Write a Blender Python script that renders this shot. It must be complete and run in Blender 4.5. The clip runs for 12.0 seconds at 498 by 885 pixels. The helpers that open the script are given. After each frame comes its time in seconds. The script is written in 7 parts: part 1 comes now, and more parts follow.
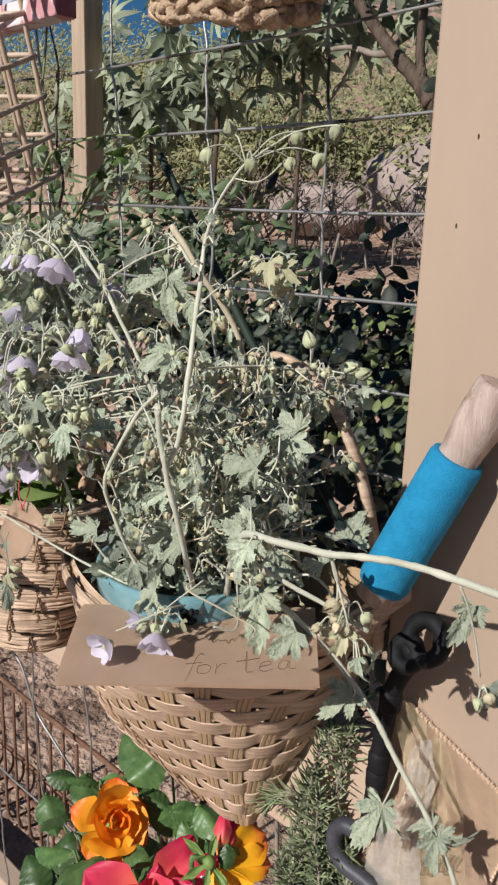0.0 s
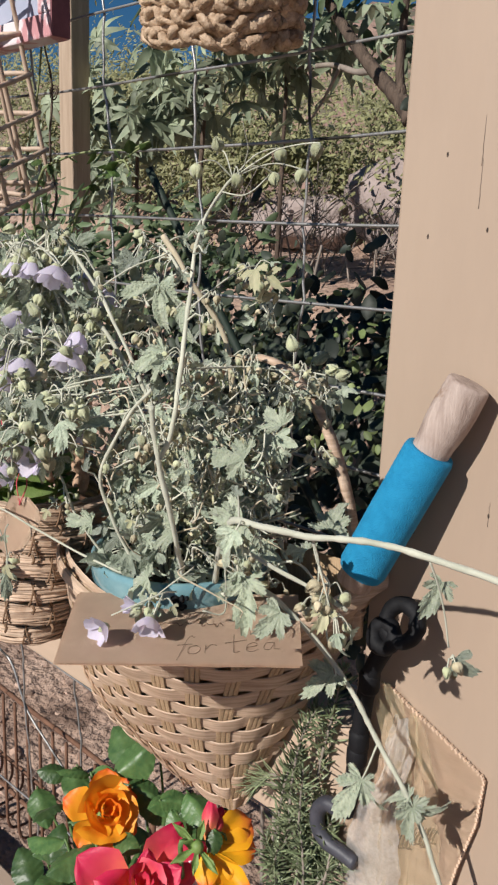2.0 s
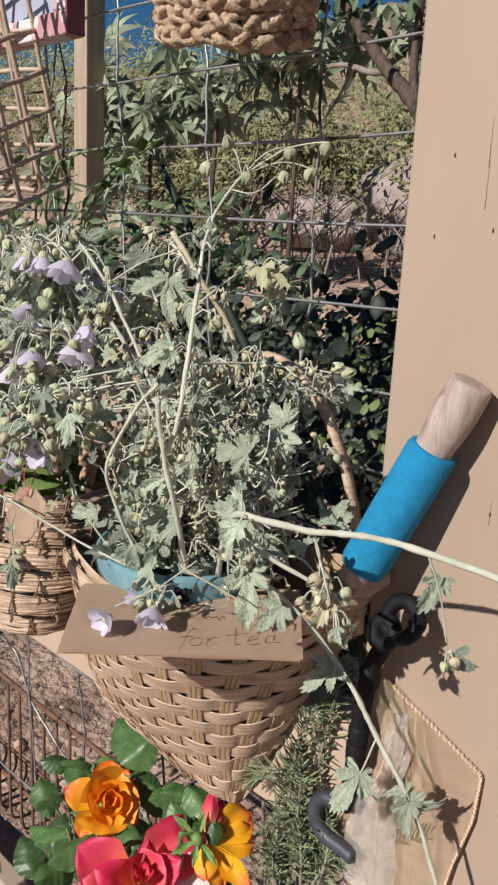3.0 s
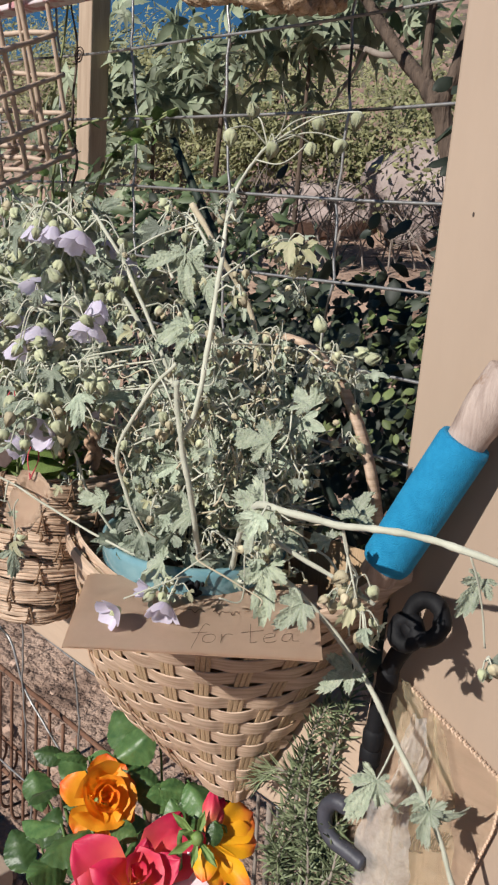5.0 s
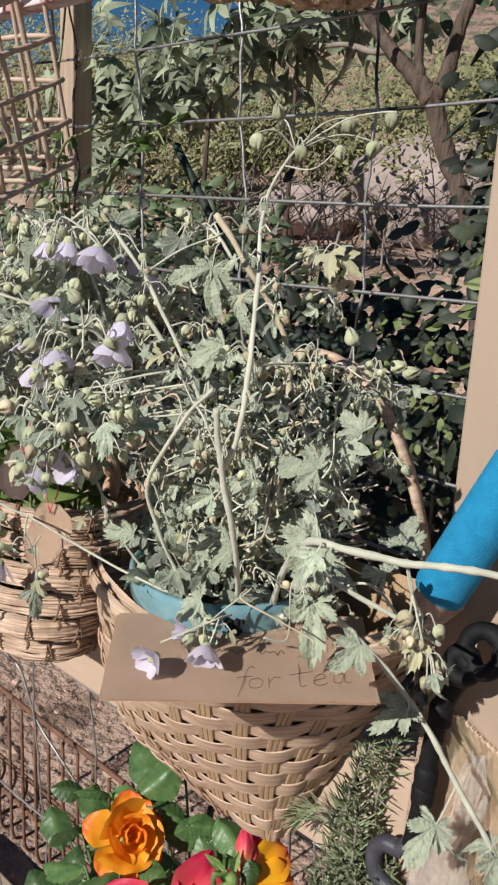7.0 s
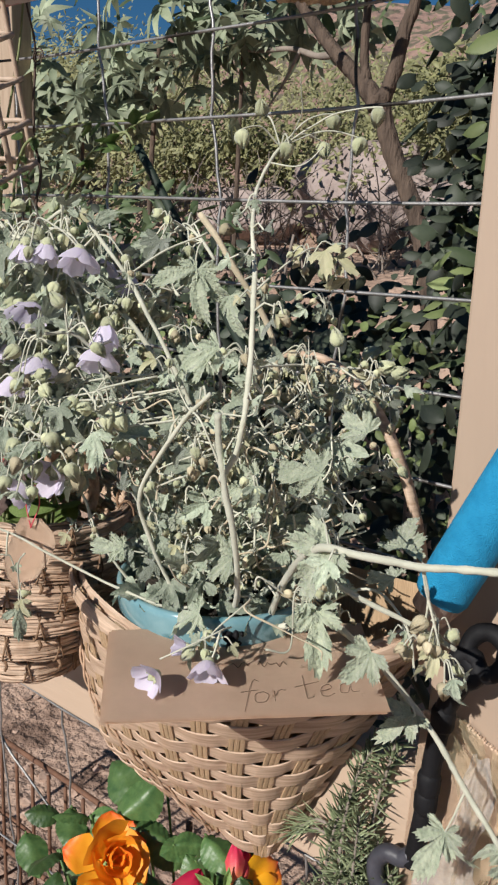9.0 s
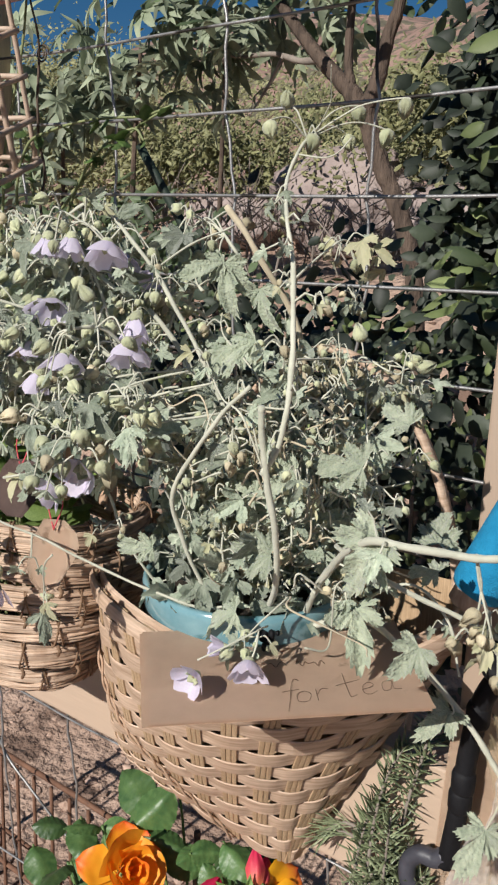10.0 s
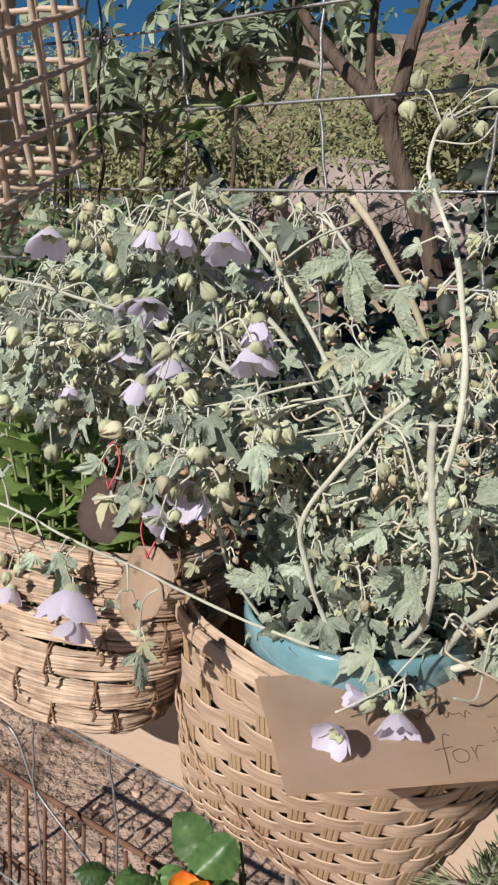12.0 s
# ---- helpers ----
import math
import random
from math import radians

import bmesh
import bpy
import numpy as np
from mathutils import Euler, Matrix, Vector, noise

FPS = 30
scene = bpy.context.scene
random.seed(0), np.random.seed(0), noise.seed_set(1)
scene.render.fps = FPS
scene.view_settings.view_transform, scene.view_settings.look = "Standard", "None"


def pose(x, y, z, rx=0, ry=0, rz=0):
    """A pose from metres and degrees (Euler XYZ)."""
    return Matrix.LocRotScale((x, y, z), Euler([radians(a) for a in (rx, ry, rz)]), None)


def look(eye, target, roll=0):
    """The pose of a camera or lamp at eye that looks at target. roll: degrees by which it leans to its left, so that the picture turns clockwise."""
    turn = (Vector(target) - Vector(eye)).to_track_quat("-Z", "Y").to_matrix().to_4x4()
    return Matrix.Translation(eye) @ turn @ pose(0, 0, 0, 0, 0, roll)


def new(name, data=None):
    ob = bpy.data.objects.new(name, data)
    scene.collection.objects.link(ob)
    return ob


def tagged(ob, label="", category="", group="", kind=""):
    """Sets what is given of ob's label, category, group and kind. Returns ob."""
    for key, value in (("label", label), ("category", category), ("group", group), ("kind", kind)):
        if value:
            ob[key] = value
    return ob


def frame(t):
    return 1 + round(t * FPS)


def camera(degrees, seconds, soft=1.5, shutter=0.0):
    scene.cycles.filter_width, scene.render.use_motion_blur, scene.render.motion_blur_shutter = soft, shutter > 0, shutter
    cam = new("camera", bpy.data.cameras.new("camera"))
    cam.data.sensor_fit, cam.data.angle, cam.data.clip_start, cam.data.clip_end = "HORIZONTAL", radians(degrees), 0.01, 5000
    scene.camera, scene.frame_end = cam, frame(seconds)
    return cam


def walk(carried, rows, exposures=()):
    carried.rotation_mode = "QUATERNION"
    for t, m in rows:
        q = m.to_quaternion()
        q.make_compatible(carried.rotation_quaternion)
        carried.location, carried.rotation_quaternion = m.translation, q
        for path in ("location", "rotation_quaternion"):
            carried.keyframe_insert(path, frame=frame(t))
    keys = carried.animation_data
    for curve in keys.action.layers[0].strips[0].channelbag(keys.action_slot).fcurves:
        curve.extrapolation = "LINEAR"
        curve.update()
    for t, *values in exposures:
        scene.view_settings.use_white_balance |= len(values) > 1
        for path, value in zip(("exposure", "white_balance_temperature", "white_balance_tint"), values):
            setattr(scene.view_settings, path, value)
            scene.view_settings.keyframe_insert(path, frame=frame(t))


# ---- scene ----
cam = camera(33.4, 12.0, soft=2.3)
PATH = [
    (0, (0.659, -0.588, 1.416), (-0.704, 0.783, 0.905), 2.0),
    (0.5, (0.669, -0.603, 1.419), (-0.682, 0.782, 0.913), 2.0),
    (1, (0.68, -0.613, 1.422), (-0.671, 0.778, 0.933), 1.9),
    (1.5, (0.685, -0.618, 1.42), (-0.661, 0.782, 0.942), 2.0),
    (2, (0.689, -0.621, 1.414), (-0.653, 0.782, 0.932), 2.2),
    (2.5, (0.695, -0.625, 1.417), (-0.653, 0.772, 0.938), 2.8),
    (3, (0.697, -0.624, 1.413), (-0.66, 0.763, 0.928), 3.0),
    (3.2, (0.697, -0.625, 1.41), (-0.662, 0.761, 0.931), 3.5),
    (4.8, (0.664, -0.615, 1.4), (-0.659, 0.795, 0.889), 4.5),
    (5, (0.656, -0.613, 1.401), (-0.681, 0.784, 0.889), 4.6),
    (5.5, (0.64, -0.616, 1.403), (-0.7, 0.776, 0.887), 4.6),
    (6, (0.632, -0.614, 1.402), (-0.717, 0.769, 0.885), 4.3),
    (6.5, (0.619, -0.613, 1.406), (-0.723, 0.778, 0.892), 3.6),
    (7, (0.595, -0.606, 1.406), (-0.72, 0.813, 0.897), 3.0),
    (7.5, (0.573, -0.603, 1.412), (-0.728, 0.829, 0.906), 2.6),
    (7.7, (0.573, -0.605, 1.408), (-0.7, 0.853, 0.904), 2.7),
    (9.5, (0.539, -0.624, 1.395), (-0.663, 0.9, 0.914), 2.2),
    (10, (0.518, -0.635, 1.386), (-0.653, 0.917, 0.919), 2.0),
    (10.5, (0.497, -0.64, 1.379), (-0.652, 0.93, 0.915), 2.0),
    (11, (0.48, -0.651, 1.374), (-0.676, 0.914, 0.913), 2.1),
    (11.5, (0.455, -0.64, 1.368), (-0.69, 0.938, 0.924), 1.9),
    (12, (0.4, -0.639, 1.371), (-0.736, 0.947, 0.933), 2.8),
]
walk(cam, [(t, look(eye, target, roll)) for t, eye, target, roll in PATH])

# ---- light ----
SUN_TO = Vector((-0.03, -1.0, 0.60)).normalized()
world = bpy.data.worlds.new("sky")
scene.world = world
world.use_nodes = True
wn = world.node_tree
sky = wn.nodes.new("ShaderNodeTexSky")
sky.sky_type, sky.sun_disc = "NISHITA", False
sky.sun_elevation = math.asin(SUN_TO.z)
sky.sun_rotation = math.atan2(SUN_TO.x, SUN_TO.y)
sky.air_density, sky.dust_density, sky.ozone_density = 1.0, 0.0, 5.0
deep = wn.nodes.new("ShaderNodeHueSaturation")
deep.inputs["Saturation"].default_value = 1.25
wn.links.new(sky.outputs["Color"], deep.inputs["Color"])
wn.links.new(deep.outputs["Color"], wn.nodes["Background"].inputs["Color"])
wn.nodes["Background"].inputs["Strength"].default_value = 0.042
sun = new("sun", bpy.data.lights.new("sun", "SUN"))
sun.data.energy, sun.data.angle, sun.data.color = 5.0, radians(0.53), (0.985, 0.943, 0.882)
sun.matrix_world = look((0, -4, 4), Vector((0, -4, 4)) - SUN_TO)
scene.view_settings.exposure = 0.15


# ---- materials ----
def srgb(r, g, b):
    def lin(c):
        c /= 255.0
        return c / 12.92 if c <= 0.04045 else ((c + 0.055) / 1.055) ** 2.4
    return (lin(r), lin(g), lin(b))


def mat(name, a, b, scale=20.0, rough=0.75, bump=0.3, bump_scale=80.0, stretch=(1, 1, 1), metal=0.0, island=0.0, per_object=0.0,
        spots=None, spot_scale=6.0, spot_at=0.62, translucent=0.0, sheer=0.0, sheen=0.0, depth=0.002, coat=0.0):
    """A surface that wanders between the colours a and b, with fine relief; spots: a third colour in worn patches."""
    m = bpy.data.materials.new(name)
    m.use_nodes = True
    n, l = m.node_tree.nodes, m.node_tree.links
    p = n["Principled BSDF"]
    tc = n.new("ShaderNodeTexCoord")
    mp = n.new("ShaderNodeMapping")
    mp.inputs["Scale"].default_value = stretch
    l.new(tc.outputs["Object"], mp.inputs["Vector"])
    n1 = n.new("ShaderNodeTexNoise")
    n1.inputs["Scale"].default_value, n1.inputs["Detail"].default_value, n1.inputs["Roughness"].default_value = scale, 6.0, 0.65
    l.new(mp.outputs["Vector"], n1.inputs["Vector"])
    ramp = n.new("ShaderNodeValToRGB")
    ramp.color_ramp.elements[0].position, ramp.color_ramp.elements[1].position = 0.32, 0.68
    ramp.color_ramp.elements[0].color, ramp.color_ramp.elements[1].color = (*a, 1), (*b, 1)
    l.new(n1.outputs["Fac"], ramp.inputs["Fac"])
    col = ramp.outputs["Color"]
    if spots:
        n2 = n.new("ShaderNodeTexNoise")
        n2.inputs["Scale"].default_value, n2.inputs["Detail"].default_value = spot_scale, 8.0
        l.new(tc.outputs["Object"], n2.inputs["Vector"])
        r2 = n.new("ShaderNodeValToRGB")
        r2.color_ramp.elements[0].position, r2.color_ramp.elements[1].position = spot_at, spot_at + 0.06
        l.new(n2.outputs["Fac"], r2.inputs["Fac"])
        mx = n.new("ShaderNodeMix")
        mx.data_type = "RGBA"
        l.new(r2.outputs["Color"], mx.inputs["Factor"])
        l.new(col, mx.inputs["A"])
        mx.inputs["B"].default_value = (*spots, 1)
        col = mx.outputs["Result"]
    if island or per_object:
        hv = n.new("ShaderNodeHueSaturation")
        mr = n.new("ShaderNodeMapRange")
        if island and per_object:
            both = n.new("ShaderNodeMath")
            both.operation = "ADD"
            l.new(n.new("ShaderNodeNewGeometry").outputs["Random Per Island"], both.inputs[0])
            l.new(n.new("ShaderNodeObjectInfo").outputs["Random"], both.inputs[1])
            wrap = n.new("ShaderNodeMath")
            wrap.operation = "FRACT"
            l.new(both.outputs["Value"], wrap.inputs[0])
            src = wrap.outputs["Value"]
        elif island:
            src = n.new("ShaderNodeNewGeometry").outputs["Random Per Island"]
        else:
            src = n.new("ShaderNodeObjectInfo").outputs["Random"]
        k = island or per_object
        mr.inputs["To Min"].default_value, mr.inputs["To Max"].default_value = 1 - k, 1 + k
        l.new(src, mr.inputs["Value"])
        l.new(mr.outputs["Result"], hv.inputs["Value"])
        l.new(col, hv.inputs["Color"])
        col = hv.outputs["Color"]
    l.new(col, p.inputs["Base Color"])
    p.inputs["Roughness"].default_value, p.inputs["Metallic"].default_value = rough, metal
    if sheen:
        p.inputs["Sheen Weight"].default_value = sheen
    if coat:
        p.inputs["Coat Weight"].default_value, p.inputs["Coat Roughness"].default_value = coat, 0.08
    if bump:
        n3 = n.new("ShaderNodeTexNoise")
        n3.inputs["Scale"].default_value, n3.inputs["Detail"].default_value = bump_scale, 5.0
        l.new(mp.outputs["Vector"], n3.inputs["Vector"])
        bp = n.new("ShaderNodeBump")
        bp.inputs["Strength"].default_value, bp.inputs["Distance"].default_value = bump, depth
        l.new(n3.outputs["Fac"], bp.inputs["Height"])
        l.new(bp.outputs["Normal"], p.inputs["Normal"])
    if translucent:
        tr = n.new("ShaderNodeBsdfTranslucent")
        l.new(col, tr.inputs["Color"])
        ms = n.new("ShaderNodeMixShader")
        ms.inputs["Fac"].default_value = translucent
        l.new(p.outputs["BSDF"], ms.inputs[1])
        l.new(tr.outputs["BSDF"], ms.inputs[2])
        l.new(ms.outputs["Shader"], n["Material Output"].inputs["Surface"])
    if sheer:
        tr = n.new("ShaderNodeBsdfTransparent")
        ms = n.new("ShaderNodeMixShader")
        ms.inputs["Fac"].default_value = sheer
        l.new(n["Material Output"].inputs["Surface"].links[0].from_socket, ms.inputs[1])
        l.new(tr.outputs["BSDF"], ms.inputs[2])
        l.new(ms.outputs["Shader"], n["Material Output"].inputs["Surface"])
    return m


M_BOARD = mat("tan_paint", (0.335, 0.248, 0.186), (0.37, 0.277, 0.208), 5, 0.62, 0.25, 22, (2.5, 2.5, 0.5), spots=(0.38, 0.27, 0.19), spot_scale=26, spot_at=0.74, depth=0.003)
M_RAIL = mat("tan_paint_rail", (0.43, 0.318, 0.236), (0.475, 0.355, 0.265), 5, 0.62, 0.25, 22, (0.6, 6, 6), depth=0.003)
M_NAIL = mat("dark_nail_hole", (0.03, 0.02, 0.015), (0.06, 0.04, 0.03), 200, 0.8, 0.2)
M_WIRE = mat("galvanised_wire", (0.28, 0.28, 0.28), (0.42, 0.41, 0.40), 60, 0.45, 0.2, 400, metal=0.7, spots=(0.05, 0.045, 0.04), spot_scale=14, spot_at=0.56)
M_RUST = mat("rusty_wire", (0.10, 0.045, 0.025), (0.20, 0.10, 0.06), 60, 0.8, 0.4, 400, spots=(0.05, 0.03, 0.025), spot_scale=30)
M_SPLINT = mat("pale_bamboo_splint", (0.36, 0.235, 0.155), (0.66, 0.495, 0.37), 22, 0.55, 0.5, 260, (1, 1, 16), per_object=0.08, depth=0.0008)
M_SPOKE = mat("grooved_spoke", (0.36, 0.235, 0.135), (0.56, 0.40, 0.25), 120, 0.55, 0.5, 500, (9, 9, 0.4), per_object=0.08, depth=0.0008)
M_STRAW = mat("dry_rush", (0.32, 0.21, 0.14), (0.57, 0.425, 0.315), 40, 0.6, 0.3, 300, island=0.22, depth=0.0008)
M_KNOT = mat("dark_fibre_knot", (0.14, 0.08, 0.045), (0.28, 0.175, 0.105), 120, 0.85, 0.4, 400)
# Tag paper as it looks in the stems' shadow, darkened in its colour.
M_TAGSHADE = mat("shaded_paper_tag", (0.13, 0.085, 0.075), (0.20, 0.135, 0.115), 30, 0.8, 0.2, 200)
M_TIE = mat("brown_fibre_tie", (0.34, 0.21, 0.13), (0.52, 0.36, 0.25), 120, 0.8, 0.3, 400)
M_GRASSROPE = mat("seagrass_braid", (0.22, 0.13, 0.072), (0.70, 0.52, 0.36), 70, 0.6, 1.0, 420, (1, 1, 1), island=0.14, per_object=0.14, depth=0.002)
M_GLAZE = mat("teal_glaze", srgb(98, 138, 147), srgb(128, 162, 168), 25, 0.14, 0.05, 60, spots=srgb(70, 112, 120), spot_scale=40, coat=0.6)
M_SOIL = mat("pot_soil", (0.02, 0.015, 0.01), (0.06, 0.045, 0.03), 120, 0.95, 1.0, 200, depth=0.006)
M_CARD = mat("kraft_card", (0.62, 0.45, 0.325), (0.70, 0.52, 0.385), 26, 0.8, 0.1, 300, spots=(0.40, 0.275, 0.19), spot_scale=60, spot_at=0.68, depth=0.0005)
M_INK = mat("brown_ink", (0.10, 0.055, 0.035), (0.15, 0.09, 0.06), 90, 0.7, 0)
M_FOAM = mat("blue_foam", (0.0, 0.18, 0.36), (0.008, 0.24, 0.45), 90, 0.85, 0.8, 900, depth=0.0014)
M_HANDLE = mat("bare_ash_wood", (0.26, 0.19, 0.16), (0.50, 0.40, 0.35), 26, 0.65, 0.5, 180, (5, 5, 0.7), spots=(0.27, 0.18, 0.13), spot_scale=55, spot_at=0.66, depth=0.0012)
M_IRON = mat("black_iron", (0.004, 0.004, 0.005), (0.010, 0.010, 0.012), 60, 0.68, 0.5, 160, depth=0.001)
M_IRON.node_tree.nodes["Principled BSDF"].inputs["Specular IOR Level"].default_value = 0.22
M_IRONBLUE = mat("grey_black_iron", (0.035, 0.035, 0.045), (0.06, 0.06, 0.075), 60, 0.5, 0.5, 160, depth=0.001)
M_STEM = mat("pale_downy_stem", (0.40, 0.405, 0.315), (0.59, 0.585, 0.475), 40, 0.85, 0.3, 400, island=0.14, per_object=0.14, sheen=0.3)
M_STEMB = mat("tan_dry_stem", (0.42, 0.36, 0.25), (0.56, 0.48, 0.34), 40, 0.85, 0.3, 400, sheen=0.2)
M_LEAF = mat("grey_green_leaf", (0.245, 0.30, 0.215), (0.50, 0.55, 0.425), 110, 0.85, 0.9, 520, island=0.36, per_object=0.36, translucent=0.18, sheen=0.3, depth=0.002)
M_LEAFBIG = mat("downy_lobed_leaf", (0.27, 0.325, 0.225), (0.54, 0.58, 0.43), 3.5, 0.85, 1.0, 15, island=0.15, per_object=0.2, translucent=0.18, sheen=0.35, depth=0.0035)
M_LEAFY = mat("yellowing_leaf", (0.36, 0.36, 0.21), (0.50, 0.47, 0.31), 60, 0.85, 0.5, 260, island=0.25, per_object=0.25, translucent=0.2, sheen=0.3, depth=0.0015)
M_BUD = mat("pale_bud", (0.37, 0.40, 0.235), (0.60, 0.61, 0.40), 70, 0.85, 0.4, 300, island=0.22, per_object=0.22, translucent=0.1, sheen=0.35)
M_DRYBUD = mat("straw_capsule", (0.37, 0.325, 0.21), (0.54, 0.47, 0.325), 70, 0.85, 0.4, 300, island=0.25, per_object=0.25)
M_PETAL = mat("lavender_petal", (0.76, 0.68, 0.88), (0.90, 0.85, 0.96), 40, 0.6, 0.15, 200, translucent=0.45, per_object=0.06)
M_HEART = mat("flower_heart", (0.20, 0.13, 0.10), (0.42, 0.33, 0.17), 200, 0.8, 0)
def petal_mat(name, foot, body, rim, at=0.62, over=0.30):
    """A petal that changes from foot to body to rim along its height, unevenly."""
    m = mat(name, body, body, 22, 0.5, 0.15, 60, translucent=0.25)
    n, l = m.node_tree.nodes, m.node_tree.links
    sep = n.new("ShaderNodeSeparateXYZ")
    tc = n.new("ShaderNodeTexCoord")
    l.new(tc.outputs["Object"], sep.inputs["Vector"])
    ns = n.new("ShaderNodeTexNoise")
    ns.inputs["Scale"].default_value = 3.0
    l.new(tc.outputs["Object"], ns.inputs["Vector"])
    ad = n.new("ShaderNodeMath")
    ad.operation = "MULTIPLY_ADD"
    ad.inputs[1].default_value = 0.55
    l.new(ns.outputs["Fac"], ad.inputs[0])
    l.new(sep.outputs["Y"], ad.inputs[2])
    rp = n.new("ShaderNodeValToRGB")
    e = rp.color_ramp.elements
    e[0].position, e[0].color = 0.12, (*foot, 1)
    e[1].position, e[1].color = at, (*body, 1)
    e2 = e.new(min(1.0, at + over))
    e2.color = (*rim, 1)
    ml = n.new("ShaderNodeMath")
    ml.operation = "MULTIPLY"
    ml.inputs[1].default_value = 0.75
    l.new(ad.outputs["Value"], ml.inputs[0])
    l.new(ml.outputs["Value"], rp.inputs["Fac"])
    l.new(rp.outputs["Color"], n["Principled BSDF"].inputs["Base Color"])
    for k in n:
        if k.bl_idname == "ShaderNodeBsdfTranslucent":
            l.new(rp.outputs["Color"], k.inputs["Color"])
    return m


M_ORANGE = petal_mat("orange_rose_petal", (0.90, 0.48, 0.03), (0.91, 0.36, 0.02), (0.84, 0.10, 0.02), 0.72, 0.24)
M_YELLOW = petal_mat("yellow_rose_petal", (0.90, 0.50, 0.02), (0.90, 0.42, 0.012), (0.80, 0.09, 0.04), 0.72, 0.22)
M_PINK = petal_mat("pink_rose_petal", (0.85, 0.40, 0.10), (0.74, 0.095, 0.11), (0.62, 0.02, 0.085), 0.55, 0.30)
M_BLUSH = mat("blush_petal", (0.76, 0.62, 0.66), (0.84, 0.74, 0.76), 20, 0.5, 0.1, 60, translucent=0.2)
M_ROSELEAF = mat("rose_leaf", (0.045, 0.105, 0.034), (0.12, 0.205, 0.066), 3.0, 0.42, 0.4, 9, per_object=0.4, translucent=0.2, depth=0.0015)
M_ROSESTEM = mat("green_stem", (0.06, 0.13, 0.03), (0.12, 0.2, 0.06), 40, 0.6, 0.2, 120)
M_ROSEMARY = mat("rosemary_needles", (0.09, 0.12, 0.055), (0.30, 0.34, 0.20), 60, 0.45, 0.1, island=0.45)
M_WICKER = mat("tan_wicker", (0.42, 0.31, 0.23), (0.56, 0.43, 0.335), 30, 0.6, 0.3, 260, (3, 3, 3), island=0.08, depth=0.001)
M_POSTWOOD = mat("weathered_post", (0.30, 0.215, 0.15), (0.42, 0.32, 0.235), 8, 0.8, 0.5, 40, (6, 6, 0.5), depth=0.004)
# Frame pink deepened to maroon for the side turned away from the sun.
M_FRAMESHADE = mat("shaded_side_paint", (0.14, 0.045, 0.055), (0.24, 0.09, 0.10), 30, 0.7, 0.3, 90)
M_FRAME = mat("distressed_pink_paint", (0.44, 0.20, 0.22), (0.55, 0.29, 0.30), 12, 0.7, 0.4, 80, spots=(0.66, 0.58, 0.60), spot_scale=30, spot_at=0.47)
M_PANEL = mat("pale_blue_panel", (0.33, 0.36, 0.46), (0.40, 0.42, 0.52), 10, 0.6, 0.2, 80)
M_GAUZE = mat("gold_organza", (0.78, 0.64, 0.38), (0.86, 0.76, 0.52), 30, 0.4, 0.4, 200, translucent=0.35, sheer=0.80)
M_GLITTER = mat("white_glitter_gauze", (0.70, 0.66, 0.62), (0.88, 0.85, 0.82), 300, 0.3, 0.8, 900, translucent=0.25, sheer=0.60)
M_GROUND = mat("garden_soil", (0.27, 0.175, 0.128), (0.48, 0.34, 0.265), 3.0, 0.95, 1.0, 30, spots=(0.18, 0.115, 0.085), spot_scale=7, spot_at=0.56, depth=0.04)
M_CLOD = mat("soil_clod", (0.25, 0.16, 0.115), (0.50, 0.355, 0.28), 20, 0.95, 0.8, 90, island=0.35, depth=0.005)
M_BARK = mat("tree_bark", (0.045, 0.030, 0.022), (0.14, 0.098, 0.072), 14, 0.9, 0.8, 40, (3, 3, 0.6), depth=0.012)
# Dark leaf green taken close to black: the shade is mixed into the colour.
M_SHADEDLEAF = mat("shade_darkened_leaf", (0.010, 0.016, 0.012), (0.058, 0.074, 0.046), 6, 0.6, 0.2, 60, island=0.6, translucent=0.15)
M_SHRUB = mat("shrub_leaf", (0.05, 0.085, 0.038), (0.155, 0.20, 0.10), 6, 0.55, 0.2, 60, island=0.55, translucent=0.28)
M_SPRIG = mat("yellow_green_leaf", (0.10, 0.14, 0.045), (0.26, 0.31, 0.13), 6, 0.6, 0.2, 60, island=0.5, translucent=0.3)
M_SHRUBG = mat("grey_shrub_leaf", (0.13, 0.165, 0.10), (0.38, 0.42, 0.29), 6, 0.6, 0.2, 60, island=0.5, translucent=0.25)
M_SHRUBY = mat("yellow_shrub_leaf", (0.19, 0.195, 0.085), (0.37, 0.36, 0.19), 1.6, 0.6, 0.2, 60, island=0.35, translucent=0.3)
M_TWIG = mat("grey_twig", (0.16, 0.13, 0.11), (0.32, 0.27, 0.23), 10, 0.9, 0.3, 60, island=0.3)
M_VINE = mat("green_vine", (0.15, 0.18, 0.075), (0.25, 0.28, 0.13), 30, 0.7, 0.2, 200)
M_HERB = mat("herb_leaf", (0.15, 0.24, 0.06), (0.28, 0.38, 0.12), 30, 0.5, 0.3, 160, per_object=0.35, translucent=0.35)
M_VINELEAF = mat("vine_leaf", (0.06, 0.115, 0.03), (0.14, 0.215, 0.065), 3.0, 0.5, 0.3, 9, per_object=0.35, translucent=0.3)
M_ROCK = mat("pale_rock", (0.24, 0.185, 0.17), (0.40, 0.325, 0.30), 4, 0.9, 0.8, 14, depth=0.05)
M_HILL = mat("pink_hill", (0.20, 0.125, 0.10), (0.33, 0.215, 0.17), 0.12, 0.95, 0.8, 0.5, spots=(0.12, 0.105, 0.07), spot_scale=0.55, spot_at=0.50, depth=1.5)
